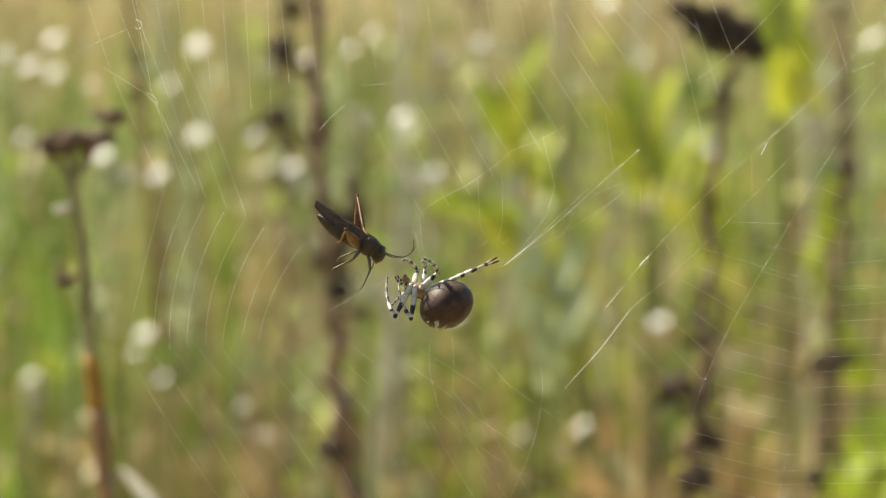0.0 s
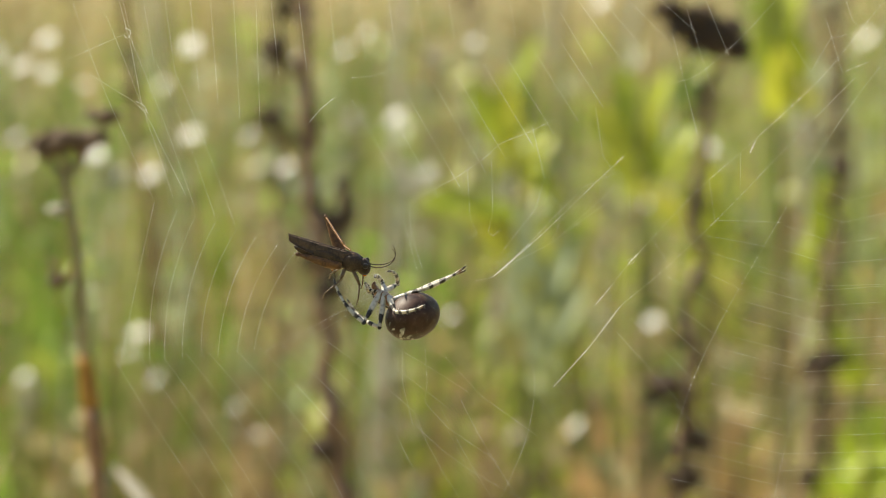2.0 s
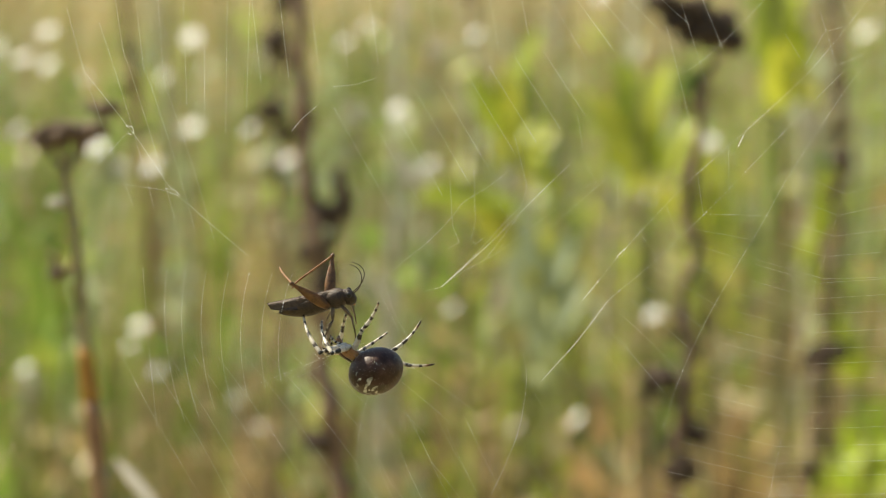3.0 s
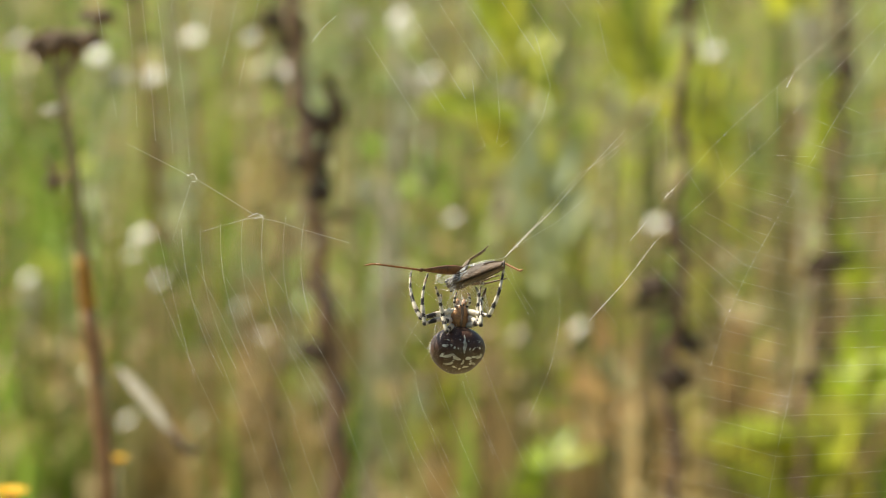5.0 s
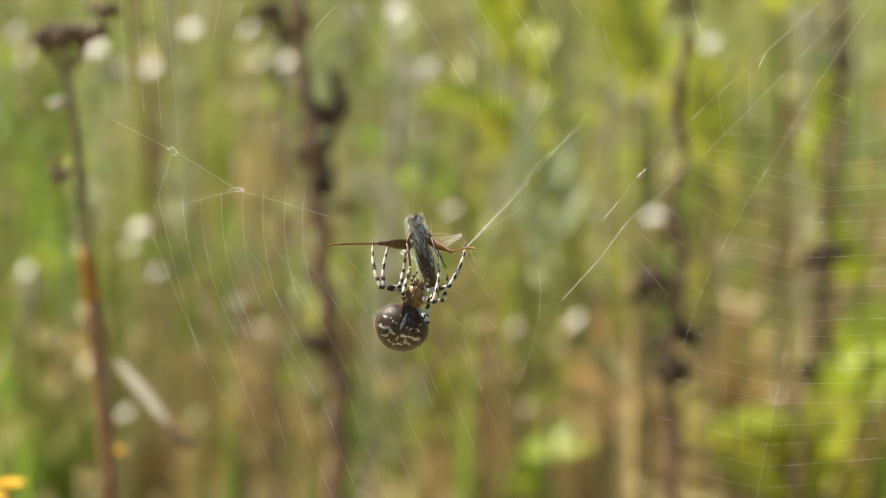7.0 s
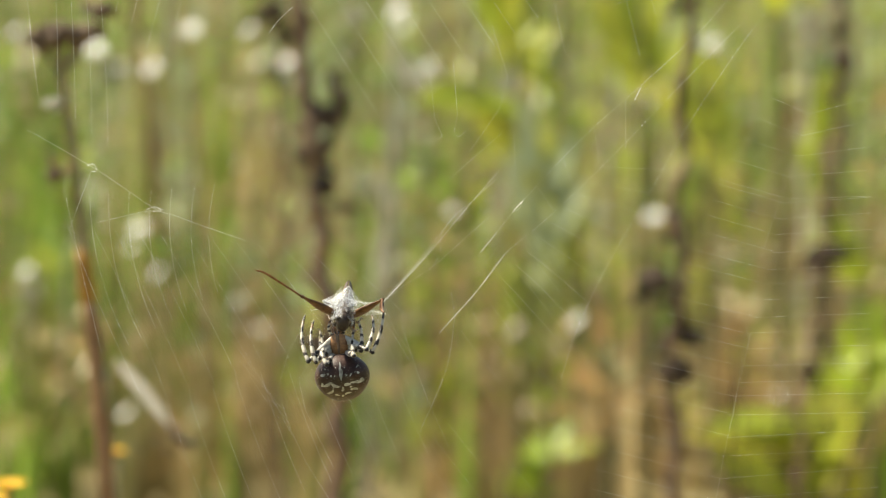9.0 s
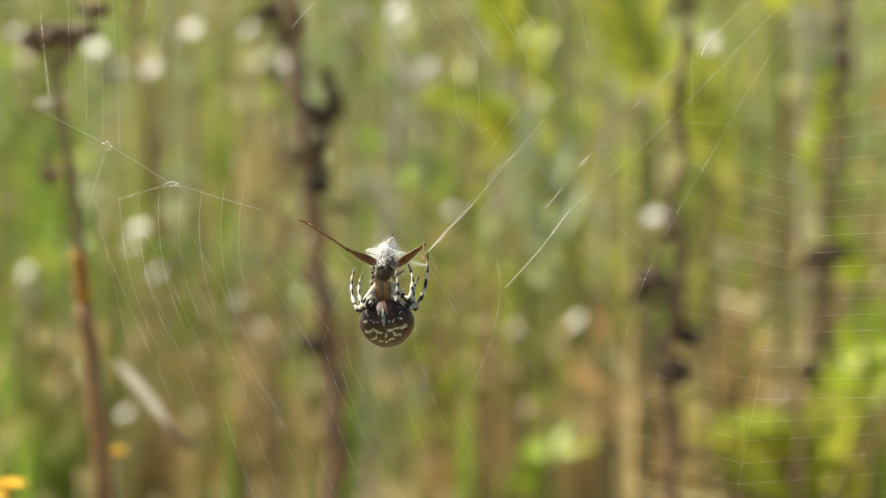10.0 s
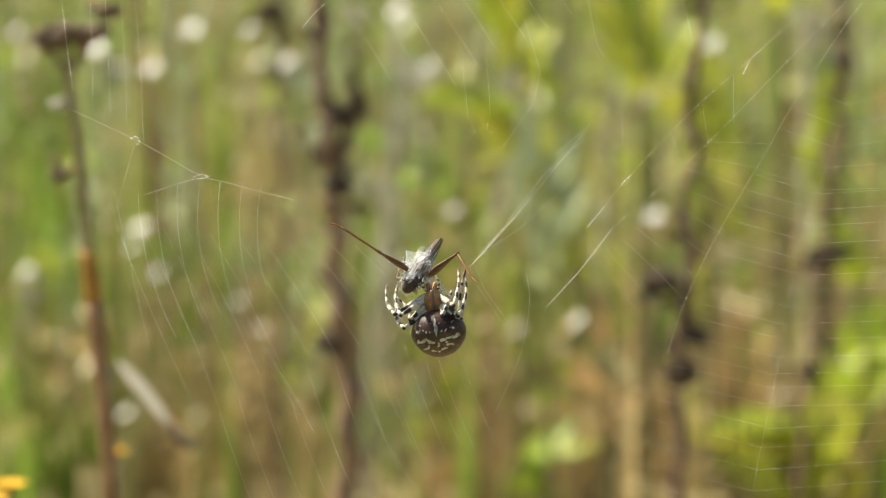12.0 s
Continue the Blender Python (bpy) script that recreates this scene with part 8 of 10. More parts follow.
    walk(prey, prey_rows)
    walk(prey_drop, [(0.0, pose(0, 0, 0)), (2.7, pose(0, 0, 0)), (4.0, pose(0, -0.0009, 0.0016)), (12.0, pose(0, -0.0009, 0.0016))])
    # feelers and walking legs are pressed to the body as the silk goes round it
    for ob, turn in prey_limbs:
        at_ = Matrix.Translation(ob.location)
        walk(ob, [(t, at_ @ pose(0, 0, 0, turn * u, 0, 0)) for t, u in ((0.0, 0.0), (2.7, 0.0), (3.2, 0.3), (3.7, 0.55), (4.3, 0.8), (5.0, 1.0), (12.0, 1.0))])
    walk(prey_legs["A"][0], [
        (0.00, pose(-0.00190, 0.00220, -0.00080, 52.8, 19.1, 176.8)),
        (0.50, pose(-0.00190, 0.00220, -0.00080, 48.6, 15.0, 180.0)),
        (1.00, pose(-0.00190, 0.00220, -0.00080, 44.6, 27.6, 172.1)),
        (1.50, pose(-0.00190, 0.00220, -0.00080, 47.8, 25.0, -180.0)),
        (2.00, pose(-0.00190, 0.00220, -0.00080, 46.5, 34.2, 173.6)),
        (2.50, pose(-0.00190, 0.00220, -0.00080, 24.5, 75.0, -180.0)),
        (2.60, pose(-0.00190, 0.00220, -0.00080, 82.1, 56.8, -160.0)),
        (2.70, pose(-0.00190, 0.00220, -0.00080, 113.7, 38.2, -169.9)),
        (4.30, pose(-0.00190, 0.00220, -0.00080, 89.6, 25.5, -173.0)),
        (4.40, pose(-0.00190, 0.00220, -0.00080, 92.9, 23.1, -173.0)),
        (4.50, pose(-0.00190, 0.00220, -0.00080, 95.9, 21.2, -173.2)),
        (4.60, pose(-0.00190, 0.00220, -0.00080, 84.0, 23.2, -173.2)),
        (4.70, pose(-0.00190, 0.00220, -0.00080, 71.6, 24.8, -173.6)),
        (4.80, pose(-0.00190, 0.00220, -0.00080, 40.8, 31.3, -178.5)),
        (4.90, pose(-0.00190, 0.00220, -0.00080, 4.7, 31.8, -180.0)),
        (5.00, pose(-0.00190, 0.00220, -0.00080, -9.5, 31.9, -176.4)),
        (5.10, pose(-0.00190, 0.00220, -0.00080, -22.0, 32.9, -172.5)),
        (5.20, pose(-0.00190, 0.00220, -0.00080, -37.0, 8.8, 144.4)),
        (5.30, pose(-0.00190, 0.00220, -0.00080, -29.2, 3.5, 136.4)),
        (5.50, pose(-0.00190, 0.00220, -0.00080, -54.6, 1.3, 133.9)),
        (5.70, pose(-0.00190, 0.00220, -0.00080, -63.9, -23.6, 119.0)),
        (5.80, pose(-0.00190, 0.00220, -0.00080, -72.1, -60.4, 99.5)),
        (5.90, pose(-0.00190, 0.00220, -0.00080, 63.8, -71.0, -44.5)),
        (6.00, pose(-0.00190, 0.00220, -0.00080, 86.4, -0.9, -66.0)),
        (6.10, pose(-0.00190, 0.00220, -0.00080, 88.4, -14.7, -65.3)),
        (6.20, pose(-0.00190, 0.00220, -0.00080, 103.6, 18.5, -61.9)),
        (6.30, pose(-0.00190, 0.00220, -0.00080, 133.7, 50.1, -41.4)),
        (6.50, pose(-0.00190, 0.00220, -0.00080, 123.6, 13.4, -74.4)),
        (6.70, pose(-0.00190, 0.00220, -0.00080, -146.6, 27.5, -8.9)),
        (6.80, pose(-0.00190, 0.00220, -0.00080, -129.9, 28.8, -10.5)),
        (6.90, pose(-0.00190, 0.00220, -0.00080, -112.1, 25.6, -8.3)),
        (7.00, pose(-0.00190, 0.00220, -0.00080, -110.0, 25.8, -8.4)),
        (7.10, pose(-0.00190, 0.00220, -0.00080, -107.5, 25.3, -8.2)),
        (7.20, pose(-0.00190, 0.00220, -0.00080, -91.5, 29.7, -9.1)),
        (7.70, pose(-0.00190, 0.00220, -0.00080, -55.6, 47.4, -2.4)),
        (8.30, pose(-0.00190, 0.00220, -0.00080, 19.2, 60.9, 60.2)),
        (8.80, pose(-0.00190, 0.00220, -0.00080, 52.7, 37.5, 106.4)),
        (9.00, pose(-0.00190, 0.00220, -0.00080, 58.7, 41.1, 103.2)),
        (9.10, pose(-0.00190, 0.00220, -0.00080, 61.3, 35.7, 107.2)),
        (9.20, pose(-0.00190, 0.00220, -0.00080, 62.7, 30.5, 110.5)),
        (9.30, pose(-0.00190, 0.00220, -0.00080, 63.4, 24.9, 113.7)),
        (9.40, pose(-0.00190, 0.00220, -0.00080, 63.7, 18.4, 117.2)),
        (9.50, pose(-0.00190, 0.00220, -0.00080, 61.7, 10.1, 121.6)),
        (9.60, pose(-0.00190, 0.00220, -0.00080, 64.2, 16.1, 118.5)),
        (9.70, pose(-0.00190, 0.00220, -0.00080, 65.4, 21.7, 115.7)),
        (9.80, pose(-0.00190, 0.00220, -0.00080, 65.6, 26.8, 113.2)),
        (10.00, pose(-0.00190, 0.00220, -0.00080, 64.6, 35.9, 108.2)),
        (10.20, pose(-0.00190, 0.00220, -0.00080, 65.4, 35.0, 108.7)),
        (10.30, pose(-0.00190, 0.00220, -0.00080, 65.8, 34.2, 109.1)),
        (10.50, pose(-0.00190, 0.00220, -0.00080, 66.5, 33.3, 109.7)),
        (10.70, pose(-0.00190, 0.00220, -0.00080, 63.7, 29.8, 111.6)),
        (10.80, pose(-0.00190, 0.00220, -0.00080, 61.7, 28.0, 112.6)),
        (11.00, pose(-0.00190, 0.00220, -0.00080, 57.1, 23.3, 115.7)),
        (11.20, pose(-0.00190, 0.00220, -0.00080, 50.2, 4.6, 129.7)),
        (11.30, pose(-0.00190, 0.00220, -0.00080, 52.3, 0.3, 133.2)),
        (11.50, pose(-0.00190, 0.00220, -0.00080, 54.7, -8.6, 139.8)),
        (11.70, pose(-0.00190, 0.00220, -0.00080, 55.2, -9.5, 140.4)),
        (11.80, pose(-0.00190, 0.00220, -0.00080, 55.4, -10.0, 140.7)),
        (12.00, pose(-0.00190, 0.00220, -0.00080, 56.4, -10.7, 141.3)),
    ])
    walk(prey_legs["A"][1], [
        (0.00, pose(0.00000, 0.01085, 0.00000, 173.8, -7.4, -44.8)),
        (0.50, pose(0.00000, 0.01085, 0.00000, -178.6, 1.9, -54.0)),
        (1.00, pose(0.00000, 0.01085, 0.00000, 177.1, -3.0, -35.0)),
        (1.50, pose(0.00000, 0.01085, 0.00000, 175.1, -5.7, -49.2)),
        (2.00, pose(0.00000, 0.01085, 0.00000, 170.5, -9.5, -36.4)),
        (2.25, pose(0.00000, 0.01085, 0.00000, -164.0, 23.5, -45.8)),
        (2.50, pose(0.00000, 0.01085, 0.00000, -130.4, 57.0, -35.5)),
        (2.70, pose(0.00000, 0.01085, 0.00000, -144.6, 24.9, -5.8)),
        (4.30, pose(0.00000, 0.01085, 0.00000, -12.0, 39.2, -2.3)),
        (4.40, pose(0.00000, 0.01085, 0.00000, -14.4, 38.1, -8.4)),
        (4.50, pose(0.00000, 0.01085, 0.00000, -16.7, 36.8, -14.3)),
        (4.60, pose(0.00000, 0.01085, 0.00000, -13.1, 35.1, -21.9)),
        (4.70, pose(0.00000, 0.01085, 0.00000, -12.6, 32.9, -33.7)),
        (4.80, pose(0.00000, 0.01085, 0.00000, 10.4, 33.5, 3.8)),
        (4.90, pose(0.00000, 0.01085, 0.00000, 45.1, 19.8, 32.3)),
        (5.00, pose(0.00000, 0.01085, 0.00000, 51.0, 19.8, 32.3)),
        (5.10, pose(0.00000, 0.01085, 0.00000, 58.5, 22.0, 30.6)),
        (5.20, pose(0.00000, 0.01085, 0.00000, 24.4, 24.7, 27.3)),
        (5.30, pose(0.00000, 0.01085, 0.00000, -13.2, 26.6, 6.8)),
        (5.50, pose(0.00000, 0.01085, 0.00000, -20.8, 13.2, -37.3)),
        (5.70, pose(0.00000, 0.01085, 0.00000, -15.9, 21.6, -11.4)),
        (5.80, pose(0.00000, 0.01085, 0.00000, -1.1, 25.0, 13.1)),
        (5.90, pose(0.00000, 0.01085, 0.00000, 1.2, 24.9, 38.4)),
        (6.00, pose(0.00000, 0.01085, 0.00000, -17.9, 33.7, 99.8)),
        (6.10, pose(0.00000, 0.01085, 0.00000, 1.0, 30.2, 73.1)),
        (6.20, pose(0.00000, 0.01085, 0.00000, -1.1, 30.2, 85.7)),
        (6.30, pose(0.00000, 0.01085, 0.00000, -0.8, 30.5, 102.3)),
        (6.50, pose(0.00000, 0.01085, 0.00000, -15.0, 2.9, -19.4)),
        (6.70, pose(0.00000, 0.01085, 0.00000, -30.5, 13.7, 6.2)),
        (6.80, pose(0.00000, 0.01085, 0.00000, -8.9, 9.2, -6.5)),
        (6.90, pose(0.00000, 0.01085, 0.00000, 14.5, 8.8, 1.8)),
        (7.00, pose(0.00000, 0.01085, 0.00000, 20.0, 7.9, 4.6)),
        (7.10, pose(0.00000, 0.01085, 0.00000, 24.9, 6.4, 8.3)),
        (7.20, pose(0.00000, 0.01085, 0.00000, 20.5, 7.1, 6.6)),
        (7.70, pose(0.00000, 0.01085, 0.00000, 10.9, 12.7, -13.2)),
        (8.30, pose(0.00000, 0.01085, 0.00000, 17.1, 18.6, -37.5)),
        (8.80, pose(0.00000, 0.01085, 0.00000, 38.8, 25.6, -51.5)),
        (9.00, pose(0.00000, 0.01085, 0.00000, 36.7, 15.4, -37.5)),
        (9.10, pose(0.00000, 0.01085, 0.00000, 30.1, 17.8, -41.3)),
        (9.20, pose(0.00000, 0.01085, 0.00000, 22.4, 20.3, -46.8)),
        (9.30, pose(0.00000, 0.01085, 0.00000, 14.2, 22.4, -53.6)),
        (9.40, pose(0.00000, 0.01085, 0.00000, 6.7, 23.7, -61.0)),
        (9.50, pose(0.00000, 0.01085, 0.00000, -0.6, 24.1, -69.3)),
        (9.60, pose(0.00000, 0.01085, 0.00000, 8.6, 23.7, -62.9)),
        (9.70, pose(0.00000, 0.01085, 0.00000, 15.7, 22.7, -58.1)),
        (9.80, pose(0.00000, 0.01085, 0.00000, 22.2, 21.5, -54.1)),
        (10.00, pose(0.00000, 0.01085, 0.00000, 35.2, 18.3, -48.0)),
        (10.20, pose(0.00000, 0.01085, 0.00000, 35.1, 18.8, -48.7)),
        (10.30, pose(0.00000, 0.01085, 0.00000, 35.3, 18.9, -48.9)),
        (10.50, pose(0.00000, 0.01085, 0.00000, 35.3, 19.3, -49.5)),
        (10.70, pose(0.00000, 0.01085, 0.00000, 36.8, 19.9, -50.4)),
        (10.80, pose(0.00000, 0.01085, 0.00000, 37.3, 20.7, -51.5)),
        (11.00, pose(0.00000, 0.01085, 0.00000, 40.5, 22.5, -53.9)),
        (11.20, pose(0.00000, 0.01085, 0.00000, 35.6, 27.9, -61.5)),
        (11.30, pose(0.00000, 0.01085, 0.00000, 28.6, 26.1, -58.3)),
        (11.50, pose(0.00000, 0.01085, 0.00000, 8.6, 24.5, -53.0)),
        (11.70, pose(0.00000, 0.01085, 0.00000, 18.4, 26.7, -63.1)),
        (11.80, pose(0.00000, 0.01085, 0.00000, 21.7, 28.3, -68.2)),
        (12.00, pose(0.00000, 0.01085, 0.00000, 25.8, 32.5, -79.1)),
    ])
    walk(prey_legs["B"][0], [
        (0.00, pose(0.00190, 0.00220, -0.00080, 150.3, 17.4, 51.0)),
        (0.50, pose(0.00190, 0.00220, -0.00080, 119.1, 27.4, 21.8)),
        (1.00, pose(0.00190, 0.00220, -0.00080, 157.5, -11.9, 23.6)),
        (1.50, pose(0.00190, 0.00220, -0.00080, 174.9, -25.0, -0.0)),
        (2.00, pose(0.00190, 0.00220, -0.00080, -179.5, -28.0, -0.0)),
        (2.50, pose(0.00190, 0.00220, -0.00080, -156.3, -75.0, 0.0)),
        (2.60, pose(0.00190, 0.00220, -0.00080, 166.7, -42.9, 15.5)),
        (2.70, pose(0.00190, 0.00220, -0.00080, 147.7, -10.9, 6.9)),
        (4.30, pose(0.00190, 0.00220, -0.00080, 93.9, 35.5, 34.0)),
        (4.40, pose(0.00190, 0.00220, -0.00080, 88.8, 26.8, 33.7)),
        (4.50, pose(0.00190, 0.00220, -0.00080, 84.0, 18.6, 34.3)),
        (4.60, pose(0.00190, 0.00220, -0.00080, 94.5, 11.9, 34.4)),
        (4.70, pose(0.00190, 0.00220, -0.00080, 105.8, 9.0, 33.8)),
        (4.80, pose(0.00190, 0.00220, -0.00080, 112.7, 24.9, 39.6)),
        (4.90, pose(0.00190, 0.00220, -0.00080, 107.3, 56.0, 54.2)),
        (5.00, pose(0.00190, 0.00220, -0.00080, 93.9, 45.0, 51.0)),
        (5.10, pose(0.00190, 0.00220, -0.00080, 82.2, 34.9, 51.5)),
        (5.20, pose(0.00190, 0.00220, -0.00080, 170.6, 28.8, 46.2)),
        (5.30, pose(0.00190, 0.00220, -0.00080, -116.0, 2.6, 95.4)),
        (5.50, pose(0.00190, 0.00220, -0.00080, -128.4, -4.0, 99.6)),
        (5.70, pose(0.00190, 0.00220, -0.00080, -136.7, -14.0, 108.8)),
        (5.80, pose(0.00190, 0.00220, -0.00080, -162.6, -28.4, 134.6)),
        (5.90, pose(0.00190, 0.00220, -0.00080, 158.3, -27.7, 155.5)),
        (6.00, pose(0.00190, 0.00220, -0.00080, 133.1, -40.1, 133.9)),
        (6.10, pose(0.00190, 0.00220, -0.00080, 142.2, -36.9, 138.4)),
        (6.20, pose(0.00190, 0.00220, -0.00080, 134.0, -38.0, 136.8)),
        (6.30, pose(0.00190, 0.00220, -0.00080, 127.4, -40.5, 134.1)),
        (6.50, pose(0.00190, 0.00220, -0.00080, 140.7, -37.6, 137.7)),
        (6.70, pose(0.00190, 0.00220, -0.00080, 161.6, -66.1, 65.9)),
        (6.80, pose(0.00190, 0.00220, -0.00080, -125.0, -56.1, 8.9)),
        (6.90, pose(0.00190, 0.00220, -0.00080, -85.2, -49.2, 5.8)),
        (7.00, pose(0.00190, 0.00220, -0.00080, -78.8, -43.7, 6.9)),
        (7.10, pose(0.00190, 0.00220, -0.00080, -72.0, -40.1, 8.2)),
        (7.20, pose(0.00190, 0.00220, -0.00080, -69.9, -44.3, 6.2)),
        (7.70, pose(0.00190, 0.00220, -0.00080, -43.9, -52.0, -1.3)),
        (8.30, pose(0.00190, 0.00220, -0.00080, 3.3, -58.6, -31.6)),
        (8.80, pose(0.00190, 0.00220, -0.00080, 43.3, -50.2, -63.9)),
        (9.00, pose(0.00190, 0.00220, -0.00080, 37.6, -34.9, -87.9)),
        (9.10, pose(0.00190, 0.00220, -0.00080, 37.2, -36.7, -85.0)),
        (9.20, pose(0.00190, 0.00220, -0.00080, 36.8, -39.0, -81.2)),
        (9.30, pose(0.00190, 0.00220, -0.00080, 36.1, -41.0, -77.6)),
        (9.40, pose(0.00190, 0.00220, -0.00080, 35.0, -42.4, -75.0)),
        (9.50, pose(0.00190, 0.00220, -0.00080, 34.7, -43.2, -73.5)),
        (9.60, pose(0.00190, 0.00220, -0.00080, 34.2, -42.4, -74.9)),
        (9.70, pose(0.00190, 0.00220, -0.00080, 34.0, -42.1, -75.6)),
        (9.80, pose(0.00190, 0.00220, -0.00080, 34.2, -41.7, -76.4)),
        (10.00, pose(0.00190, 0.00220, -0.00080, 34.7, -40.2, -79.2)),
        (10.20, pose(0.00190, 0.00220, -0.00080, 33.3, -39.3, -81.0)),
        (10.30, pose(0.00190, 0.00220, -0.00080, 32.8, -38.7, -82.2)),
        (10.50, pose(0.00190, 0.00220, -0.00080, 31.2, -37.7, -84.3)),
        (10.70, pose(0.00190, 0.00220, -0.00080, 27.5, -37.8, -84.1)),
        (10.80, pose(0.00190, 0.00220, -0.00080, 25.5, -38.1, -83.4)),
        (11.00, pose(0.00190, 0.00220, -0.00080, 20.9, -38.3, -82.5)),
        (11.20, pose(0.00190, 0.00220, -0.00080, 19.5, -39.8, -77.5)),
        (11.30, pose(0.00190, 0.00220, -0.00080, 19.2, -40.4, -75.3)),
        (11.50, pose(0.00190, 0.00220, -0.00080, 19.0, -41.2, -72.2)),
        (11.70, pose(0.00190, 0.00220, -0.00080, 18.7, -41.4, -71.5)),
        (11.80, pose(0.00190, 0.00220, -0.00080, 18.4, -41.5, -71.2)),
        (12.00, pose(0.00190, 0.00220, -0.00080, 17.5, -41.7, -70.3)),
    ])
    walk(prey_legs["B"][1], [
        (0.00, pose(0.00000, 0.01085, 0.00000, 154.4, -46.7, 3.2)),
        (0.50, pose(0.00000, 0.01085, 0.00000, 158.1, -36.3, -8.5)),
        (1.00, pose(0.00000, 0.01085, 0.00000, 163.4, -21.1, -26.4)),
        (1.50, pose(0.00000, 0.01085, 0.00000, 166.8, -15.9, -49.3)),
        (2.00, pose(0.00000, 0.01085, 0.00000, 170.5, -9.4, -44.3)),
        (2.25, pose(0.00000, 0.01085, 0.00000, 101.2, -54.0, -3.0)),
        (2.50, pose(0.00000, 0.01085, 0.00000, 13.0, -23.4, 59.8)),
        (2.70, pose(0.00000, 0.01085, 0.00000, 6.6, -29.2, 84.6)),
        (4.30, pose(0.00000, 0.01085, 0.00000, 51.6, -11.4, 51.6)),
        (4.40, pose(0.00000, 0.01085, 0.00000, 46.7, -7.5, 48.1)),
        (4.50, pose(0.00000, 0.01085, 0.00000, 44.0, -3.3, 44.0)),
        (4.60, pose(0.00000, 0.01085, 0.00000, 46.6, 5.5, 35.4)),
        (4.70, pose(0.00000, 0.01085, 0.00000, 45.9, 13.7, 27.4)),
        (4.80, pose(0.00000, 0.01085, 0.00000, 29.7, 29.2, 6.2)),
        (4.90, pose(0.00000, 0.01085, 0.00000, 3.0, 34.0, -12.5)),
        (5.00, pose(0.00000, 0.01085, 0.00000, 0.4, 34.0, -14.0)),
        (5.10, pose(0.00000, 0.01085, 0.00000, 5.4, 33.6, -3.6)),
        (5.20, pose(0.00000, 0.01085, 0.00000, -13.7, 32.7, -17.9)),
        (5.30, pose(0.00000, 0.01085, 0.00000, -25.3, 33.5, -15.3)),
        (5.50, pose(0.00000, 0.01085, 0.00000, -56.1, 25.7, -25.7)),
        (5.70, pose(0.00000, 0.01085, 0.00000, -23.6, 39.2, -6.7)),
        (5.80, pose(0.00000, 0.01085, 0.00000, -22.9, 43.0, 4.9)),
        (5.90, pose(0.00000, 0.01085, 0.00000, -16.6, 46.8, 19.8)),
        (6.00, pose(0.00000, 0.01085, 0.00000, 7.3, 47.2, 26.7)),
        (6.10, pose(0.00000, 0.01085, 0.00000, -14.4, 46.8, 19.1)),
        (6.20, pose(0.00000, 0.01085, 0.00000, -4.3, 48.1, 30.5)),
        (6.30, pose(0.00000, 0.01085, 0.00000, 7.7, 47.9, 42.0)),
        (6.50, pose(0.00000, 0.01085, 0.00000, 0.3, 48.9, 20.5)),
        (6.70, pose(0.00000, 0.01085, 0.00000, 54.4, 43.1, 36.5)),
        (6.80, pose(0.00000, 0.01085, 0.00000, 35.1, 56.6, 15.7)),
        (6.90, pose(0.00000, 0.01085, 0.00000, 2.3, 61.9, -14.4)),
        (7.00, pose(0.00000, 0.01085, 0.00000, -3.4, 61.8, -25.7)),
        (7.10, pose(0.00000, 0.01085, 0.00000, -9.3, 61.3, -36.4)),
        (7.20, pose(0.00000, 0.01085, 0.00000, -3.3, 61.4, -33.4)),
        (7.70, pose(0.00000, 0.01085, 0.00000, -11.5, 61.0, -40.1)),
        (8.30, pose(0.00000, 0.01085, 0.00000, -24.3, 58.5, -55.1)),
        (8.80, pose(0.00000, 0.01085, 0.00000, -36.7, 52.8, -72.3)),
        (9.00, pose(0.00000, 0.01085, 0.00000, -10.8, 65.7, -19.1)),
        (9.10, pose(0.00000, 0.01085, 0.00000, -26.8, 62.3, -41.6)),
        (9.20, pose(0.00000, 0.01085, 0.00000, -41.8, 53.5, -65.7)),
        (9.30, pose(0.00000, 0.01085, 0.00000, -43.2, 51.4, -69.4)),
        (9.40, pose(0.00000, 0.01085, 0.00000, -44.7, 49.3, -72.8)),
        (9.50, pose(0.00000, 0.01085, 0.00000, -46.8, 46.9, -76.2)),
        (9.60, pose(0.00000, 0.01085, 0.00000, -45.4, 48.4, -74.1)),
        (9.70, pose(0.00000, 0.01085, 0.00000, -43.6, 49.9, -71.7)),
        (9.80, pose(0.00000, 0.01085, 0.00000, -42.0, 51.3, -69.3)),
        (10.00, pose(0.00000, 0.01085, 0.00000, -39.1, 54.0, -64.1)),
        (10.20, pose(0.00000, 0.01085, 0.00000, -40.2, 55.2, -61.6)),
        (10.30, pose(0.00000, 0.01085, 0.00000, -40.9, 55.9, -60.3)),
        (10.50, pose(0.00000, 0.01085, 0.00000, -41.6, 57.4, -57.2)),
        (10.70, pose(0.00000, 0.01085, 0.00000, -42.0, 57.9, -56.2)),
        (10.80, pose(0.00000, 0.01085, 0.00000, -41.7, 58.2, -55.4)),
        (11.00, pose(0.00000, 0.01085, 0.00000, -41.2, 58.9, -53.9)),
        (11.20, pose(0.00000, 0.01085, 0.00000, -50.3, 55.1, -60.8)),
        (11.30, pose(0.00000, 0.01085, 0.00000, -51.6, 55.8, -59.8)),
        (11.50, pose(0.00000, 0.01085, 0.00000, -50.9, 59.6, -54.1)),
        (11.70, pose(0.00000, 0.01085, 0.00000, -61.4, 49.9, -65.2)),
        (11.80, pose(0.00000, 0.01085, 0.00000, -61.5, 49.9, -65.3)),
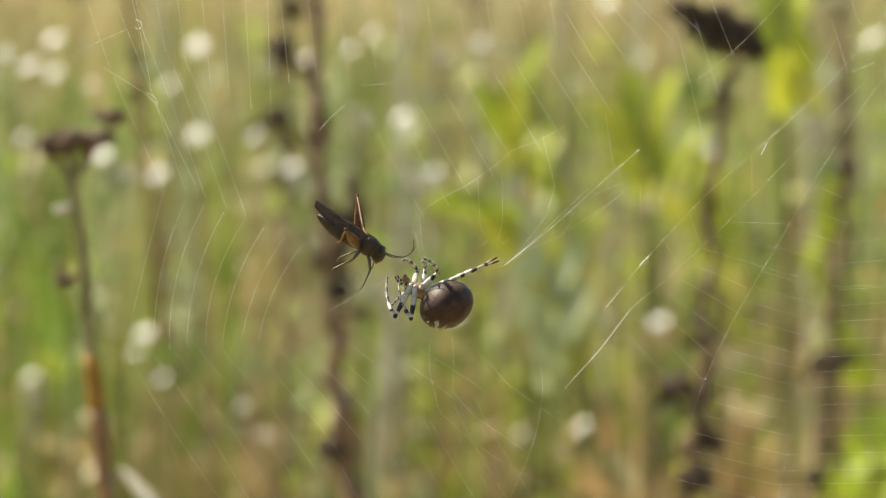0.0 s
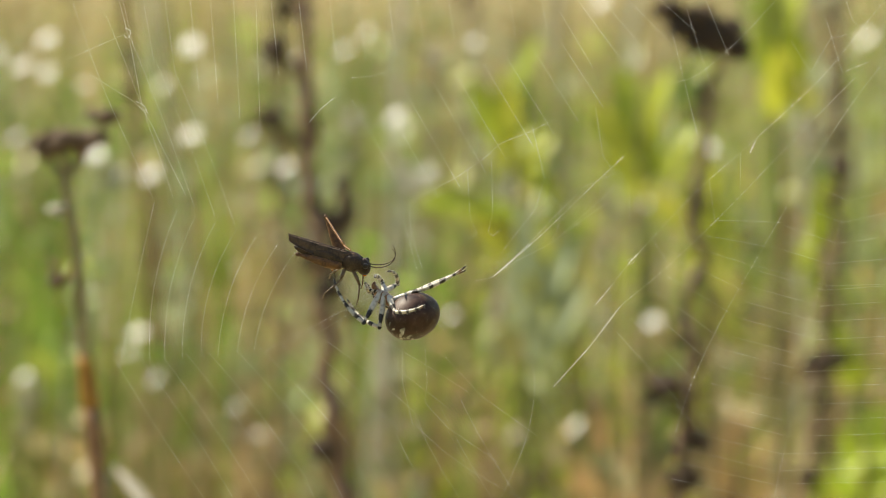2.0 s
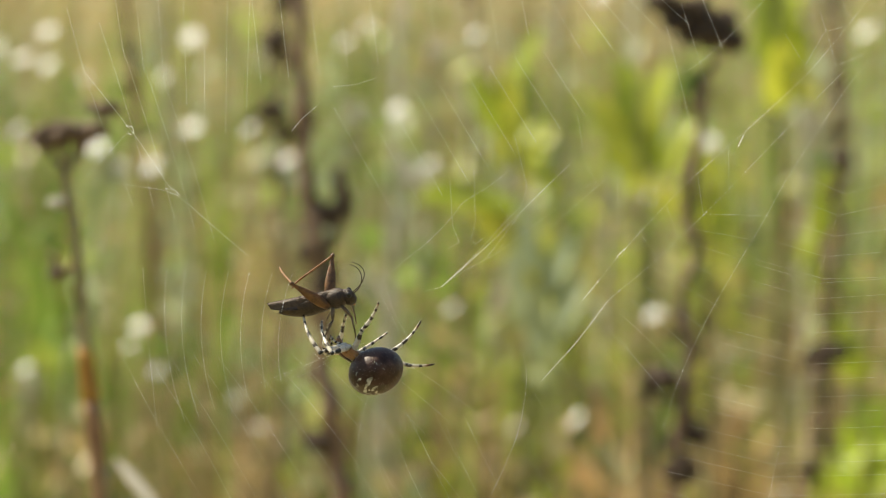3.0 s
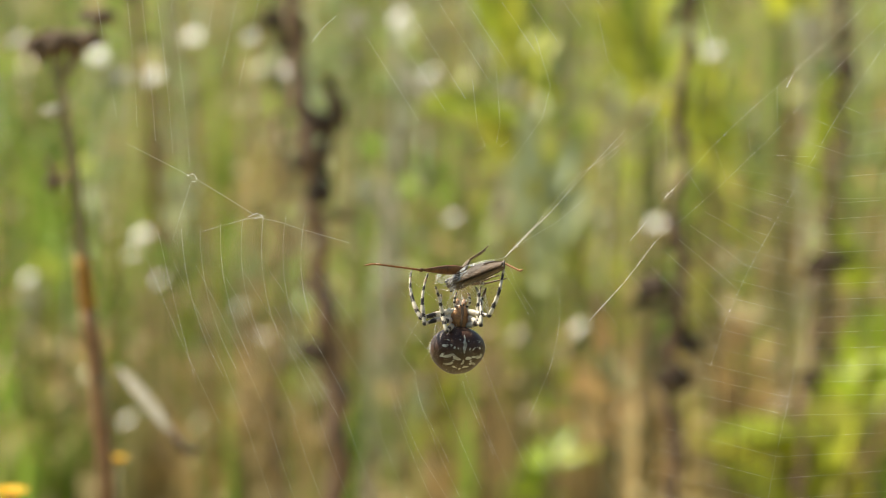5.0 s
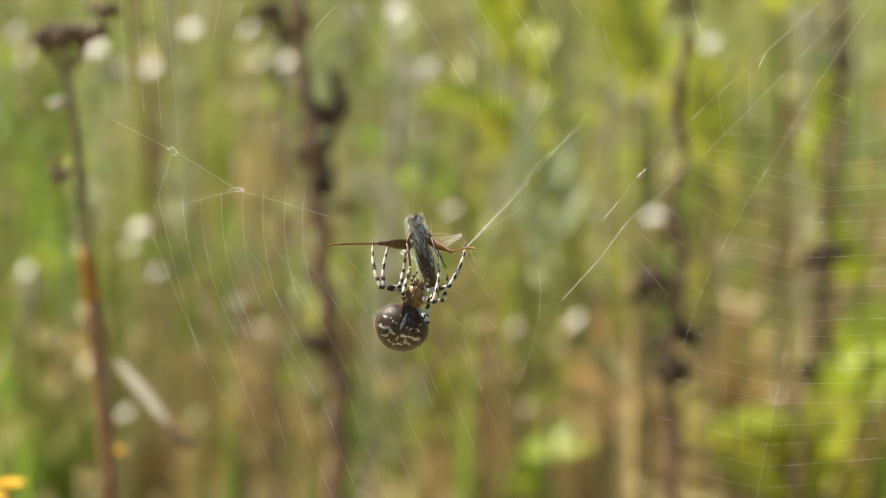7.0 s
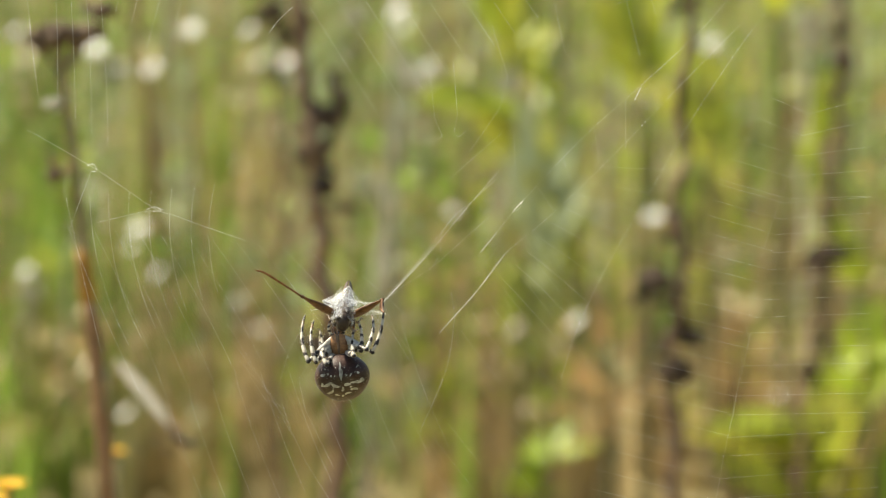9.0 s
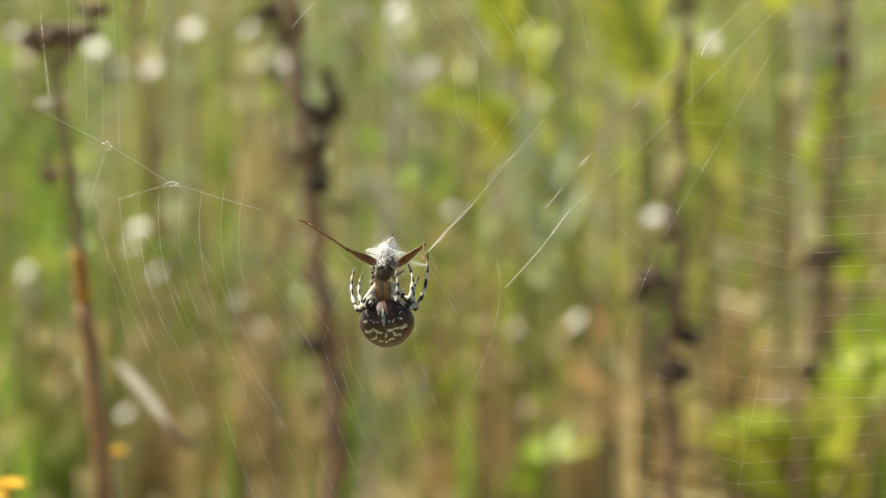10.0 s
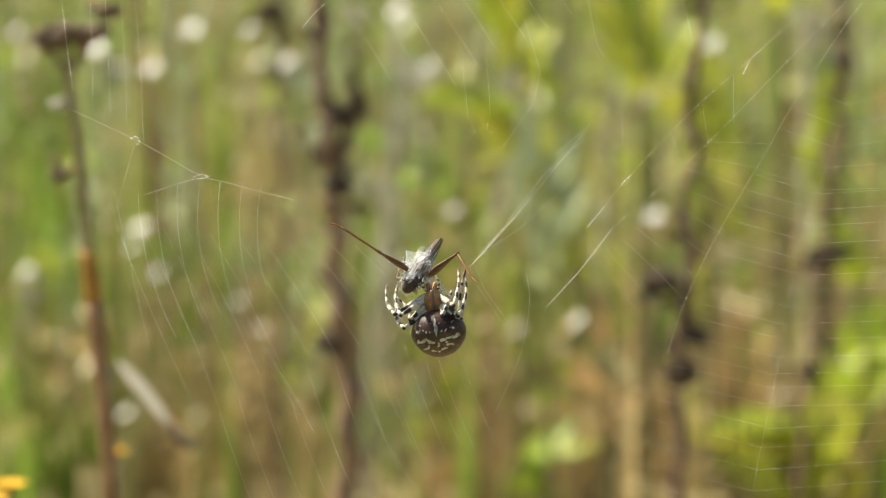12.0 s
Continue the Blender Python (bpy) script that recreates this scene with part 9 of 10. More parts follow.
        (12.00, pose(0.00000, 0.01085, 0.00000, -61.6, 49.8, -65.3)),
    ])
    # each swathe leaves the spider's spinnerets at its time and then stays on the prey
    for ob, (start, place) in zip(swathes, SILK_PLAN):
        inside = pose(0, -0.0076, -0.0043 if ob.name.startswith("silk_veil") else 0.0005)
        rows = [(t, m @ inside) for t, m in spider_rows if t < start]
        for u in (0.0, 0.17, 0.33, 0.5):
            a, b = between(spider_rows, start + u) @ inside, between(prey_rows, start + u) @ place
            rows.append((start + u, a.lerp(b, u * 2)))
        # the high tents sink as the bundle is drawn tight
        rows += [(t, m @ place @ pose(0, 0, -0.0024 * min(1.0, max(0.0, (t - 10.6) / 0.5)) if start > 7.5 else 0.0)) for t, m in prey_rows if t > start + 0.55]
        walk(ob, rows)
    walk(WEB["right"][0], [
        (0.00, pose(0.04670, 0.00000, 0.48381, 0.0, 0.0, 0.0)),
        (0.50, pose(0.04698, 0.00000, 0.48353, 0.0, 0.0, 0.0)),
        (1.00, pose(0.04608, 0.00000, 0.48516, 0.0, 0.0, 0.0)),
        (1.50, pose(0.04506, 0.00000, 0.48482, 0.0, 0.0, 0.0)),
        (2.00, pose(0.04548, 0.00000, 0.48421, 0.0, 0.0, 0.0)),
        (2.50, pose(0.04468, 0.00000, 0.48147, 0.0, 0.0, 0.0)),
        (2.70, pose(0.04188, 0.00000, 0.48462, 0.0, 0.0, 0.0)),
        (3.40, pose(0.04389, 0.00000, 0.48214, 0.0, 0.0, 0.0)),
        (4.30, pose(0.04498, 0.00000, 0.47808, 0.0, 0.0, 0.0)),
        (4.50, pose(0.04609, 0.00000, 0.47644, 0.0, 0.0, 0.0)),
        (5.00, pose(0.05356, 0.00000, 0.47623, 0.0, 0.0, 0.0)),
        (5.50, pose(0.05136, 0.00000, 0.47786, 0.0, 0.0, 0.0)),
        (6.00, pose(0.05147, 0.00000, 0.48005, 0.0, 0.0, 0.0)),
        (6.50, pose(0.04816, 0.00000, 0.48380, 0.0, 0.0, 0.0)),
        (7.00, pose(0.04740, 0.00000, 0.47936, 0.0, 0.0, 0.0)),
        (7.20, pose(0.05011, 0.00000, 0.47897, 0.0, 0.0, 0.0)),
        (8.00, pose(0.03468, 0.00000, 0.48135, 0.0, 0.0, 0.0)),
        (8.80, pose(0.01765, 0.00000, 0.48476, 0.0, 0.0, 0.0)),
        (9.00, pose(0.01769, 0.00000, 0.47149, 0.0, 0.0, 0.0)),
        (9.20, pose(0.01836, 0.00000, 0.47656, 0.0, 0.0, 0.0)),
        (9.40, pose(0.02783, 0.00000, 0.48476, 0.0, 0.0, 0.0)),
        (9.50, pose(0.03167, 0.00000, 0.48039, 0.0, 0.0, 0.0)),
        (10.00, pose(0.03346, 0.00000, 0.48230, 0.0, 0.0, 0.0)),
        (10.50, pose(0.03923, 0.00000, 0.48135, 0.0, 0.0, 0.0)),
        (11.00, pose(0.04228, 0.00000, 0.47560, 0.0, 0.0, 0.0)),
        (11.50, pose(0.03947, 0.00000, 0.47820, 0.0, 0.0, 0.0)),
        (12.00, pose(0.04334, 0.00000, 0.47766, 0.0, 0.0, 0.0)),
    ])
    walk(WEB["rim"][0], [
        (0.00, pose(0.08661, 0.00000, 0.46519, 0.0, 0.0, 0.0)),
        (0.50, pose(0.08715, 0.00000, 0.46508, 0.0, 0.0, 0.0)),
        (1.00, pose(0.08724, 0.00000, 0.46564, 0.0, 0.0, 0.0)),
        (1.50, pose(0.08702, 0.00000, 0.46552, 0.0, 0.0, 0.0)),
        (2.00, pose(0.08717, 0.00000, 0.46530, 0.0, 0.0, 0.0)),
        (2.50, pose(0.08681, 0.00000, 0.46434, 0.0, 0.0, 0.0)),
        (2.70, pose(0.08586, 0.00000, 0.46545, 0.0, 0.0, 0.0)),
        (3.40, pose(0.08631, 0.00000, 0.46459, 0.0, 0.0, 0.0)),
        (4.30, pose(0.08635, 0.00000, 0.46316, 0.0, 0.0, 0.0)),
        (4.50, pose(0.08674, 0.00000, 0.46259, 0.0, 0.0, 0.0)),
        (5.00, pose(0.08964, 0.00000, 0.46250, 0.0, 0.0, 0.0)),
        (5.50, pose(0.08914, 0.00000, 0.46307, 0.0, 0.0, 0.0)),
        (6.00, pose(0.08917, 0.00000, 0.46385, 0.0, 0.0, 0.0)),
        (6.50, pose(0.08809, 0.00000, 0.46517, 0.0, 0.0, 0.0)),
        (7.00, pose(0.08783, 0.00000, 0.46360, 0.0, 0.0, 0.0)),
        (7.20, pose(0.08878, 0.00000, 0.46346, 0.0, 0.0, 0.0)),
        (8.00, pose(0.08331, 0.00000, 0.46430, 0.0, 0.0, 0.0)),
        (8.80, pose(0.07727, 0.00000, 0.46551, 0.0, 0.0, 0.0)),
        (9.00, pose(0.07735, 0.00000, 0.46083, 0.0, 0.0, 0.0)),
        (9.20, pose(0.07757, 0.00000, 0.46262, 0.0, 0.0, 0.0)),
        (9.40, pose(0.08086, 0.00000, 0.46551, 0.0, 0.0, 0.0)),
        (9.50, pose(0.08224, 0.00000, 0.46397, 0.0, 0.0, 0.0)),
        (10.00, pose(0.08288, 0.00000, 0.46464, 0.0, 0.0, 0.0)),
        (10.50, pose(0.08478, 0.00000, 0.46431, 0.0, 0.0, 0.0)),
        (11.00, pose(0.08596, 0.00000, 0.46228, 0.0, 0.0, 0.0)),
        (11.50, pose(0.08492, 0.00000, 0.46320, 0.0, 0.0, 0.0)),
        (12.00, pose(0.08623, 0.00000, 0.46300, 0.0, 0.0, 0.0)),
    ])
    walk(WEB["high"][0], [
        (0.00, pose(0.06812, 0.00000, 0.53041, 0.0, 0.0, 0.0)),
        (0.50, pose(0.06860, 0.00000, 0.53027, 0.0, 0.0, 0.0)),
        (1.00, pose(0.06847, 0.00000, 0.53108, 0.0, 0.0, 0.0)),
        (1.50, pose(0.06807, 0.00000, 0.53091, 0.0, 0.0, 0.0)),
        (2.00, pose(0.06828, 0.00000, 0.53060, 0.0, 0.0, 0.0)),
        (2.50, pose(0.06782, 0.00000, 0.52926, 0.0, 0.0, 0.0)),
        (2.70, pose(0.06645, 0.00000, 0.53081, 0.0, 0.0, 0.0)),
        (3.40, pose(0.06716, 0.00000, 0.52955, 0.0, 0.0, 0.0)),
        (4.30, pose(0.06733, 0.00000, 0.52748, 0.0, 0.0, 0.0)),
        (4.50, pose(0.06787, 0.00000, 0.52667, 0.0, 0.0, 0.0)),
        (5.00, pose(0.07171, 0.00000, 0.52651, 0.0, 0.0, 0.0)),
        (5.50, pose(0.07081, 0.00000, 0.52730, 0.0, 0.0, 0.0)),
        (6.00, pose(0.07086, 0.00000, 0.52836, 0.0, 0.0, 0.0)),
        (6.50, pose(0.06929, 0.00000, 0.53020, 0.0, 0.0, 0.0)),
        (7.00, pose(0.06892, 0.00000, 0.52803, 0.0, 0.0, 0.0)),
        (7.20, pose(0.07025, 0.00000, 0.52783, 0.0, 0.0, 0.0)),
        (8.00, pose(0.06260, 0.00000, 0.52900, 0.0, 0.0, 0.0)),
        (8.80, pose(0.05413, 0.00000, 0.53066, 0.0, 0.0, 0.0)),
        (9.00, pose(0.05421, 0.00000, 0.52419, 0.0, 0.0, 0.0)),
        (9.20, pose(0.05452, 0.00000, 0.52666, 0.0, 0.0, 0.0)),
        (9.40, pose(0.05918, 0.00000, 0.53066, 0.0, 0.0, 0.0)),
        (9.50, pose(0.06109, 0.00000, 0.52853, 0.0, 0.0, 0.0)),
        (10.00, pose(0.06198, 0.00000, 0.52946, 0.0, 0.0, 0.0)),
        (10.50, pose(0.06474, 0.00000, 0.52900, 0.0, 0.0, 0.0)),
        (11.00, pose(0.06633, 0.00000, 0.52619, 0.0, 0.0, 0.0)),
        (11.50, pose(0.06490, 0.00000, 0.52746, 0.0, 0.0, 0.0)),
        (12.00, pose(0.06678, 0.00000, 0.52720, 0.0, 0.0, 0.0)),
    ])
    walk(WEB["tow"][0], [
        (0.00, pose(-0.00758, 0.00000, 0.49525, 0.0, 0.0, 0.0)),
        (0.50, pose(-0.00664, 0.00000, 0.49348, 0.0, 0.0, 0.0)),
        (1.00, pose(-0.00698, 0.00000, 0.49606, 0.0, 0.0, 0.0)),
        (1.50, pose(-0.00894, 0.00000, 0.49681, 0.0, 0.0, 0.0)),
        (2.00, pose(-0.00853, 0.00000, 0.49715, 0.0, 0.0, 0.0)),
        (2.20, pose(-0.00886, 0.00000, 0.49525, 0.0, 0.0, 0.0)),
        (2.40, pose(-0.01069, 0.00000, 0.48571, 0.0, -6.0, 0.0)),
        (2.50, pose(-0.01114, 0.00000, 0.48188, 0.0, -10.0, 0.0)),
        (2.70, pose(-0.01678, 0.00000, 0.47915, 0.0, -10.0, 0.0)),
        (3.40, pose(-0.00908, 0.00000, 0.47530, 0.0, -12.0, 0.0)),
        (4.30, pose(-0.00258, 0.00000, 0.46902, 0.0, -14.0, 0.0)),
        (4.50, pose(-0.00013, 0.00000, 0.46476, 0.0, -13.0, 0.0)),
        (5.00, pose(0.01433, 0.00000, 0.46097, 0.0, -14.0, 0.0)),
        (5.50, pose(0.00641, 0.00000, 0.46221, 0.0, -16.0, 0.0)),
        (6.50, pose(0.00872, 0.00000, 0.46668, 0.0, -18.0, 0.0)),
        (7.00, pose(0.00573, 0.00000, 0.46179, 0.0, -16.0, 0.0)),
        (7.20, pose(0.01064, 0.00000, 0.45794, 0.0, -15.0, 0.0)),
        (8.00, pose(-0.00334, 0.00000, 0.46283, 0.0, -17.0, 0.0)),
        (8.80, pose(-0.01975, 0.00000, 0.46352, 0.0, -20.0, 0.0)),
        (9.00, pose(-0.01505, 0.00000, 0.44789, 0.0, -17.0, 0.0)),
        (9.20, pose(-0.01774, 0.00000, 0.45523, 0.0, -17.0, 0.0)),
        (9.40, pose(-0.00883, 0.00000, 0.46420, 0.0, -19.0, 0.0)),
        (9.50, pose(-0.00256, 0.00000, 0.46035, 0.0, -20.0, 0.0)),
        (10.00, pose(-0.00375, 0.00000, 0.46062, 0.0, -16.0, 0.0)),
        (10.50, pose(0.00191, 0.00000, 0.46269, 0.0, -18.0, 0.0)),
        (11.00, pose(0.00410, 0.00000, 0.45371, 0.0, -15.0, 0.0)),
        (11.50, pose(0.00540, 0.00000, 0.45745, 0.0, -16.0, 0.0)),
        (12.00, pose(0.00669, 0.00000, 0.45745, 0.0, -18.0, 0.0)),
    ])
    walk(WEB["top"][0], [
        (0.00, pose(-0.00758, 0.00000, 0.49525, 0.0, 0.0, 0.0)),
        (0.50, pose(-0.00664, 0.00000, 0.49348, 0.0, 0.0, 0.0)),
        (1.00, pose(-0.00698, 0.00000, 0.49606, 0.0, 0.0, 0.0)),
        (1.50, pose(-0.00894, 0.00000, 0.49681, 0.0, 0.0, 0.0)),
        (2.00, pose(-0.00853, 0.00000, 0.49715, 0.0, 0.0, 0.0)),
        (2.50, pose(-0.01139, 0.00000, 0.49225, 0.0, 0.0, 0.0)),
        (2.70, pose(-0.01295, 0.00000, 0.49280, 0.0, 0.0, 0.0)),
        (4.30, pose(-0.01070, 0.00000, 0.49389, 0.0, -2.0, 0.0)),
        (5.50, pose(-0.00636, 0.00000, 0.49394, 0.0, -3.0, 0.0)),
        (6.50, pose(-0.00690, 0.00000, 0.49631, 0.0, -3.0, 0.0)),
        (7.20, pose(-0.00664, 0.00000, 0.49422, 0.0, -3.0, 0.0)),
        (8.80, pose(-0.01826, 0.00000, 0.49428, 0.0, -3.0, 0.0)),
        (9.50, pose(-0.01282, 0.00000, 0.49496, 0.0, -3.0, 0.0)),
        (10.50, pose(-0.01163, 0.00000, 0.49564, 0.0, -3.0, 0.0)),
        (12.00, pose(-0.00960, 0.00000, 0.49536, 0.0, -3.0, 0.0)),
    ])
    walk(WEB["corner"][0], [
        (0.00, pose(-0.06664, 0.00000, 0.52232, 0.0, 0.0, 0.0)),
        (0.50, pose(-0.06623, 0.00000, 0.52192, 0.0, 0.0, 0.0)),
        (1.00, pose(-0.06669, 0.00000, 0.52179, 0.0, 0.0, 0.0)),
        (1.50, pose(-0.06786, 0.00000, 0.51984, 0.0, 0.0, 0.0)),
        (2.00, pose(-0.06786, 0.00000, 0.52017, 0.0, 0.0, 0.0)),
        (2.50, pose(-0.07046, 0.00000, 0.51693, 0.0, 1.0, 0.0)),
        (2.70, pose(-0.07135, 0.00000, 0.51626, 0.0, 2.0, 0.0)),
        (4.30, pose(-0.07090, 0.00000, 0.51579, 0.0, 12.0, 0.0)),
        (5.50, pose(-0.07249, 0.00000, 0.51259, 0.0, 16.0, 0.0)),
        (6.50, pose(-0.07382, 0.00000, 0.52057, 0.0, 16.0, 0.0)),
        (7.20, pose(-0.07321, 0.00000, 0.51784, 0.0, 16.0, 0.0)),
        (8.80, pose(-0.08879, 0.00000, 0.51789, 0.0, 18.0, 0.0)),
        (9.50, pose(-0.08814, 0.00000, 0.51588, 0.0, 20.0, 0.0)),
        (10.50, pose(-0.08328, 0.00000, 0.51856, 0.0, 18.0, 0.0)),
        (12.00, pose(-0.08085, 0.00000, 0.51896, 0.0, 18.0, 0.0)),
    ])
    walk(WEB["fan"][0], [
        (0.00, pose(-0.04935, 0.00000, 0.49252, 0.0, 0.0, 0.0)),
        (0.50, pose(-0.04868, 0.00000, 0.49143, 0.0, 0.0, 0.0)),
        (1.00, pose(-0.04833, 0.00000, 0.49157, 0.0, 0.0, 0.0)),
        (1.50, pose(-0.04855, 0.00000, 0.49001, 0.0, 0.0, 0.0)),
        (2.00, pose(-0.04991, 0.00000, 0.49007, 0.0, -2.0, 0.0)),
        (2.50, pose(-0.05215, 0.00000, 0.48161, 0.0, -10.0, 0.0)),
        (2.70, pose(-0.05210, 0.00000, 0.48025, 0.0, -14.0, 0.0)),
        (4.30, pose(-0.04780, 0.00000, 0.46832, 0.0, -26.0, 0.0)),
        (5.50, pose(-0.04902, 0.00000, 0.46881, 0.0, -28.0, 0.0)),
        (6.50, pose(-0.04878, 0.00000, 0.47766, 0.0, -28.0, 0.0)),
        (7.20, pose(-0.04748, 0.00000, 0.47322, 0.0, -28.0, 0.0)),
        (8.80, pose(-0.07069, 0.00000, 0.47464, 0.0, -26.0, 0.0)),
        (9.50, pose(-0.06595, 0.00000, 0.47217, 0.0, -26.0, 0.0)),
        (10.50, pose(-0.06131, 0.00000, 0.47532, 0.0, -26.0, 0.0)),
        (12.00, pose(-0.05859, 0.00000, 0.47574, 0.0, -26.0, 0.0)),
    ])
    walk(WEB["lower"][0], [
        (0.00, pose(-0.04550, 0.00000, 0.46377, 0.0, 0.0, 0.0)),
        (0.50, pose(-0.04550, 0.00000, 0.46323, 0.0, 0.0, 0.0)),
        (1.00, pose(-0.04625, 0.00000, 0.46365, 0.0, 0.0, 0.0)),
        (1.50, pose(-0.04728, 0.00000, 0.46234, 0.0, 0.0, 0.0)),
        (2.00, pose(-0.04701, 0.00000, 0.46269, 0.0, 0.0, 0.0)),
        (2.50, pose(-0.04555, 0.00000, 0.45801, 0.0, 1.0, 0.0)),
        (2.70, pose(-0.04547, 0.00000, 0.45966, 0.0, 2.0, 0.0)),
        (4.30, pose(-0.04244, 0.00000, 0.45854, 0.0, 7.0, 0.0)),
        (5.50, pose(-0.03891, 0.00000, 0.45765, 0.0, 10.0, 0.0)),
        (6.50, pose(-0.03871, 0.00000, 0.46420, 0.0, 10.0, 0.0)),
        (7.20, pose(-0.03807, 0.00000, 0.46139, 0.0, 10.0, 0.0)),
        (8.80, pose(-0.05928, 0.00000, 0.46420, 0.0, 10.0, 0.0)),
        (9.50, pose(-0.05385, 0.00000, 0.46145, 0.0, 10.0, 0.0)),
        (10.50, pose(-0.04989, 0.00000, 0.46420, 0.0, 10.0, 0.0)),
        (12.00, pose(-0.04716, 0.00000, 0.46448, 0.0, 10.0, 0.0)),
    ])
    walk(WEB["left_guy"][0], [
        (0.00, pose(-0.07041, 0.00000, 0.52300, 0.0, 48.0, 0.0)),
        (0.50, pose(-0.06986, 0.00000, 0.52260, 0.0, 48.0, 0.0)),
        (1.00, pose(-0.07033, 0.00000, 0.52247, 0.0, 48.0, 0.0)),
        (1.50, pose(-0.07150, 0.00000, 0.52078, 0.0, 48.0, 0.0)),
        (2.00, pose(-0.07149, 0.00000, 0.52098, 0.0, 48.0, 0.0)),
        (2.50, pose(-0.07058, 0.00000, 0.50747, 0.0, 33.0, 0.0)),
        (2.70, pose(-0.06878, 0.00000, 0.50476, 0.0, 30.0, 0.0)),
        (3.50, pose(-0.05666, 0.00000, 0.48468, 0.0, 12.0, 0.0)),
        (4.30, pose(-0.04777, 0.00000, 0.47093, 0.0, 0.0, 0.0)),
        (5.00, pose(-0.04532, 0.00000, 0.47114, 0.0, 0.0, 0.0)),
        (5.50, pose(-0.04898, 0.00000, 0.47211, 0.0, 2.0, 0.0)),
        (6.00, pose(-0.04825, 0.00000, 0.47663, 0.0, 0.0, 0.0)),
        (6.50, pose(-0.04874, 0.00000, 0.48094, 0.0, 0.0, 0.0)),
        (7.00, pose(-0.04948, 0.00000, 0.47581, 0.0, 0.0, 0.0)),
        (7.20, pose(-0.04787, 0.00000, 0.47541, 0.0, 0.0, 0.0)),
        (8.00, pose(-0.06041, 0.00000, 0.47656, 0.0, 0.0, 0.0)),
        (8.80, pose(-0.07105, 0.00000, 0.47765, 0.0, 0.0, 0.0)),
        (9.00, pose(-0.06941, 0.00000, 0.47108, 0.0, 3.0, 0.0)),
        (9.50, pose(-0.06590, 0.00000, 0.47546, 0.0, 2.0, 0.0)),
        (10.00, pose(-0.06516, 0.00000, 0.47724, 0.0, 0.0, 0.0)),
        (10.50, pose(-0.06127, 0.00000, 0.47861, 0.0, -2.0, 0.0)),
        (11.00, pose(-0.05982, 0.00000, 0.47519, 0.0, -1.0, 0.0)),
        (11.50, pose(-0.05985, 0.00000, 0.47793, 0.0, -2.0, 0.0)),
        (12.00, pose(-0.05827, 0.00000, 0.47902, 0.0, -2.0, 0.0)),
    ])
    walk(WEB["base"][0], [
        (0.00, pose(0.02133, 0.00000, 0.44586, 0.0, 0.0, 0.0)),
        (0.50, pose(0.02172, 0.00000, 0.44566, 0.0, 0.0, 0.0)),
        (1.00, pose(0.02127, 0.00000, 0.44682, 0.0, 0.0, 0.0)),
        (1.50, pose(0.02062, 0.00000, 0.44658, 0.0, 0.0, 0.0)),
        (2.00, pose(0.02091, 0.00000, 0.44614, 0.0, 0.0, 0.0)),
        (2.50, pose(0.02030, 0.00000, 0.44421, 0.0, 0.0, 0.0)),
        (2.70, pose(0.01835, 0.00000, 0.44643, 0.0, 0.0, 0.0)),
        (3.40, pose(0.01965, 0.00000, 0.44465, 0.0, 0.0, 0.0)),
        (4.30, pose(0.02026, 0.00000, 0.44174, 0.0, 0.0, 0.0)),
        (4.50, pose(0.02103, 0.00000, 0.44057, 0.0, 0.0, 0.0)),
        (5.00, pose(0.02644, 0.00000, 0.44041, 0.0, 0.0, 0.0)),
        (5.50, pose(0.02501, 0.00000, 0.44158, 0.0, 0.0, 0.0)),
        (6.00, pose(0.02510, 0.00000, 0.44313, 0.0, 0.0, 0.0)),
        (6.50, pose(0.02282, 0.00000, 0.44581, 0.0, 0.0, 0.0)),
        (7.00, pose(0.02227, 0.00000, 0.44265, 0.0, 0.0, 0.0)),
        (7.20, pose(0.02417, 0.00000, 0.44236, 0.0, 0.0, 0.0)),
        (8.00, pose(0.01327, 0.00000, 0.44406, 0.0, 0.0, 0.0)),
        (8.80, pose(0.00123, 0.00000, 0.44649, 0.0, 0.0, 0.0)),
        (9.00, pose(0.00122, 0.00000, 0.43704, 0.0, 0.0, 0.0)),
        (9.20, pose(0.00172, 0.00000, 0.44065, 0.0, 0.0, 0.0)),
        (9.40, pose(0.00843, 0.00000, 0.44649, 0.0, 0.0, 0.0)),
        (9.50, pose(0.01113, 0.00000, 0.44338, 0.0, 0.0, 0.0)),
        (10.00, pose(0.01241, 0.00000, 0.44474, 0.0, 0.0, 0.0)),
        (10.50, pose(0.01643, 0.00000, 0.44406, 0.0, 0.0, 0.0)),
        (11.00, pose(0.01859, 0.00000, 0.43997, 0.0, 0.0, 0.0)),
        (11.50, pose(0.01660, 0.00000, 0.44182, 0.0, 0.0, 0.0)),
        (12.00, pose(0.01932, 0.00000, 0.44143, 0.0, 0.0, 0.0)),
    ])
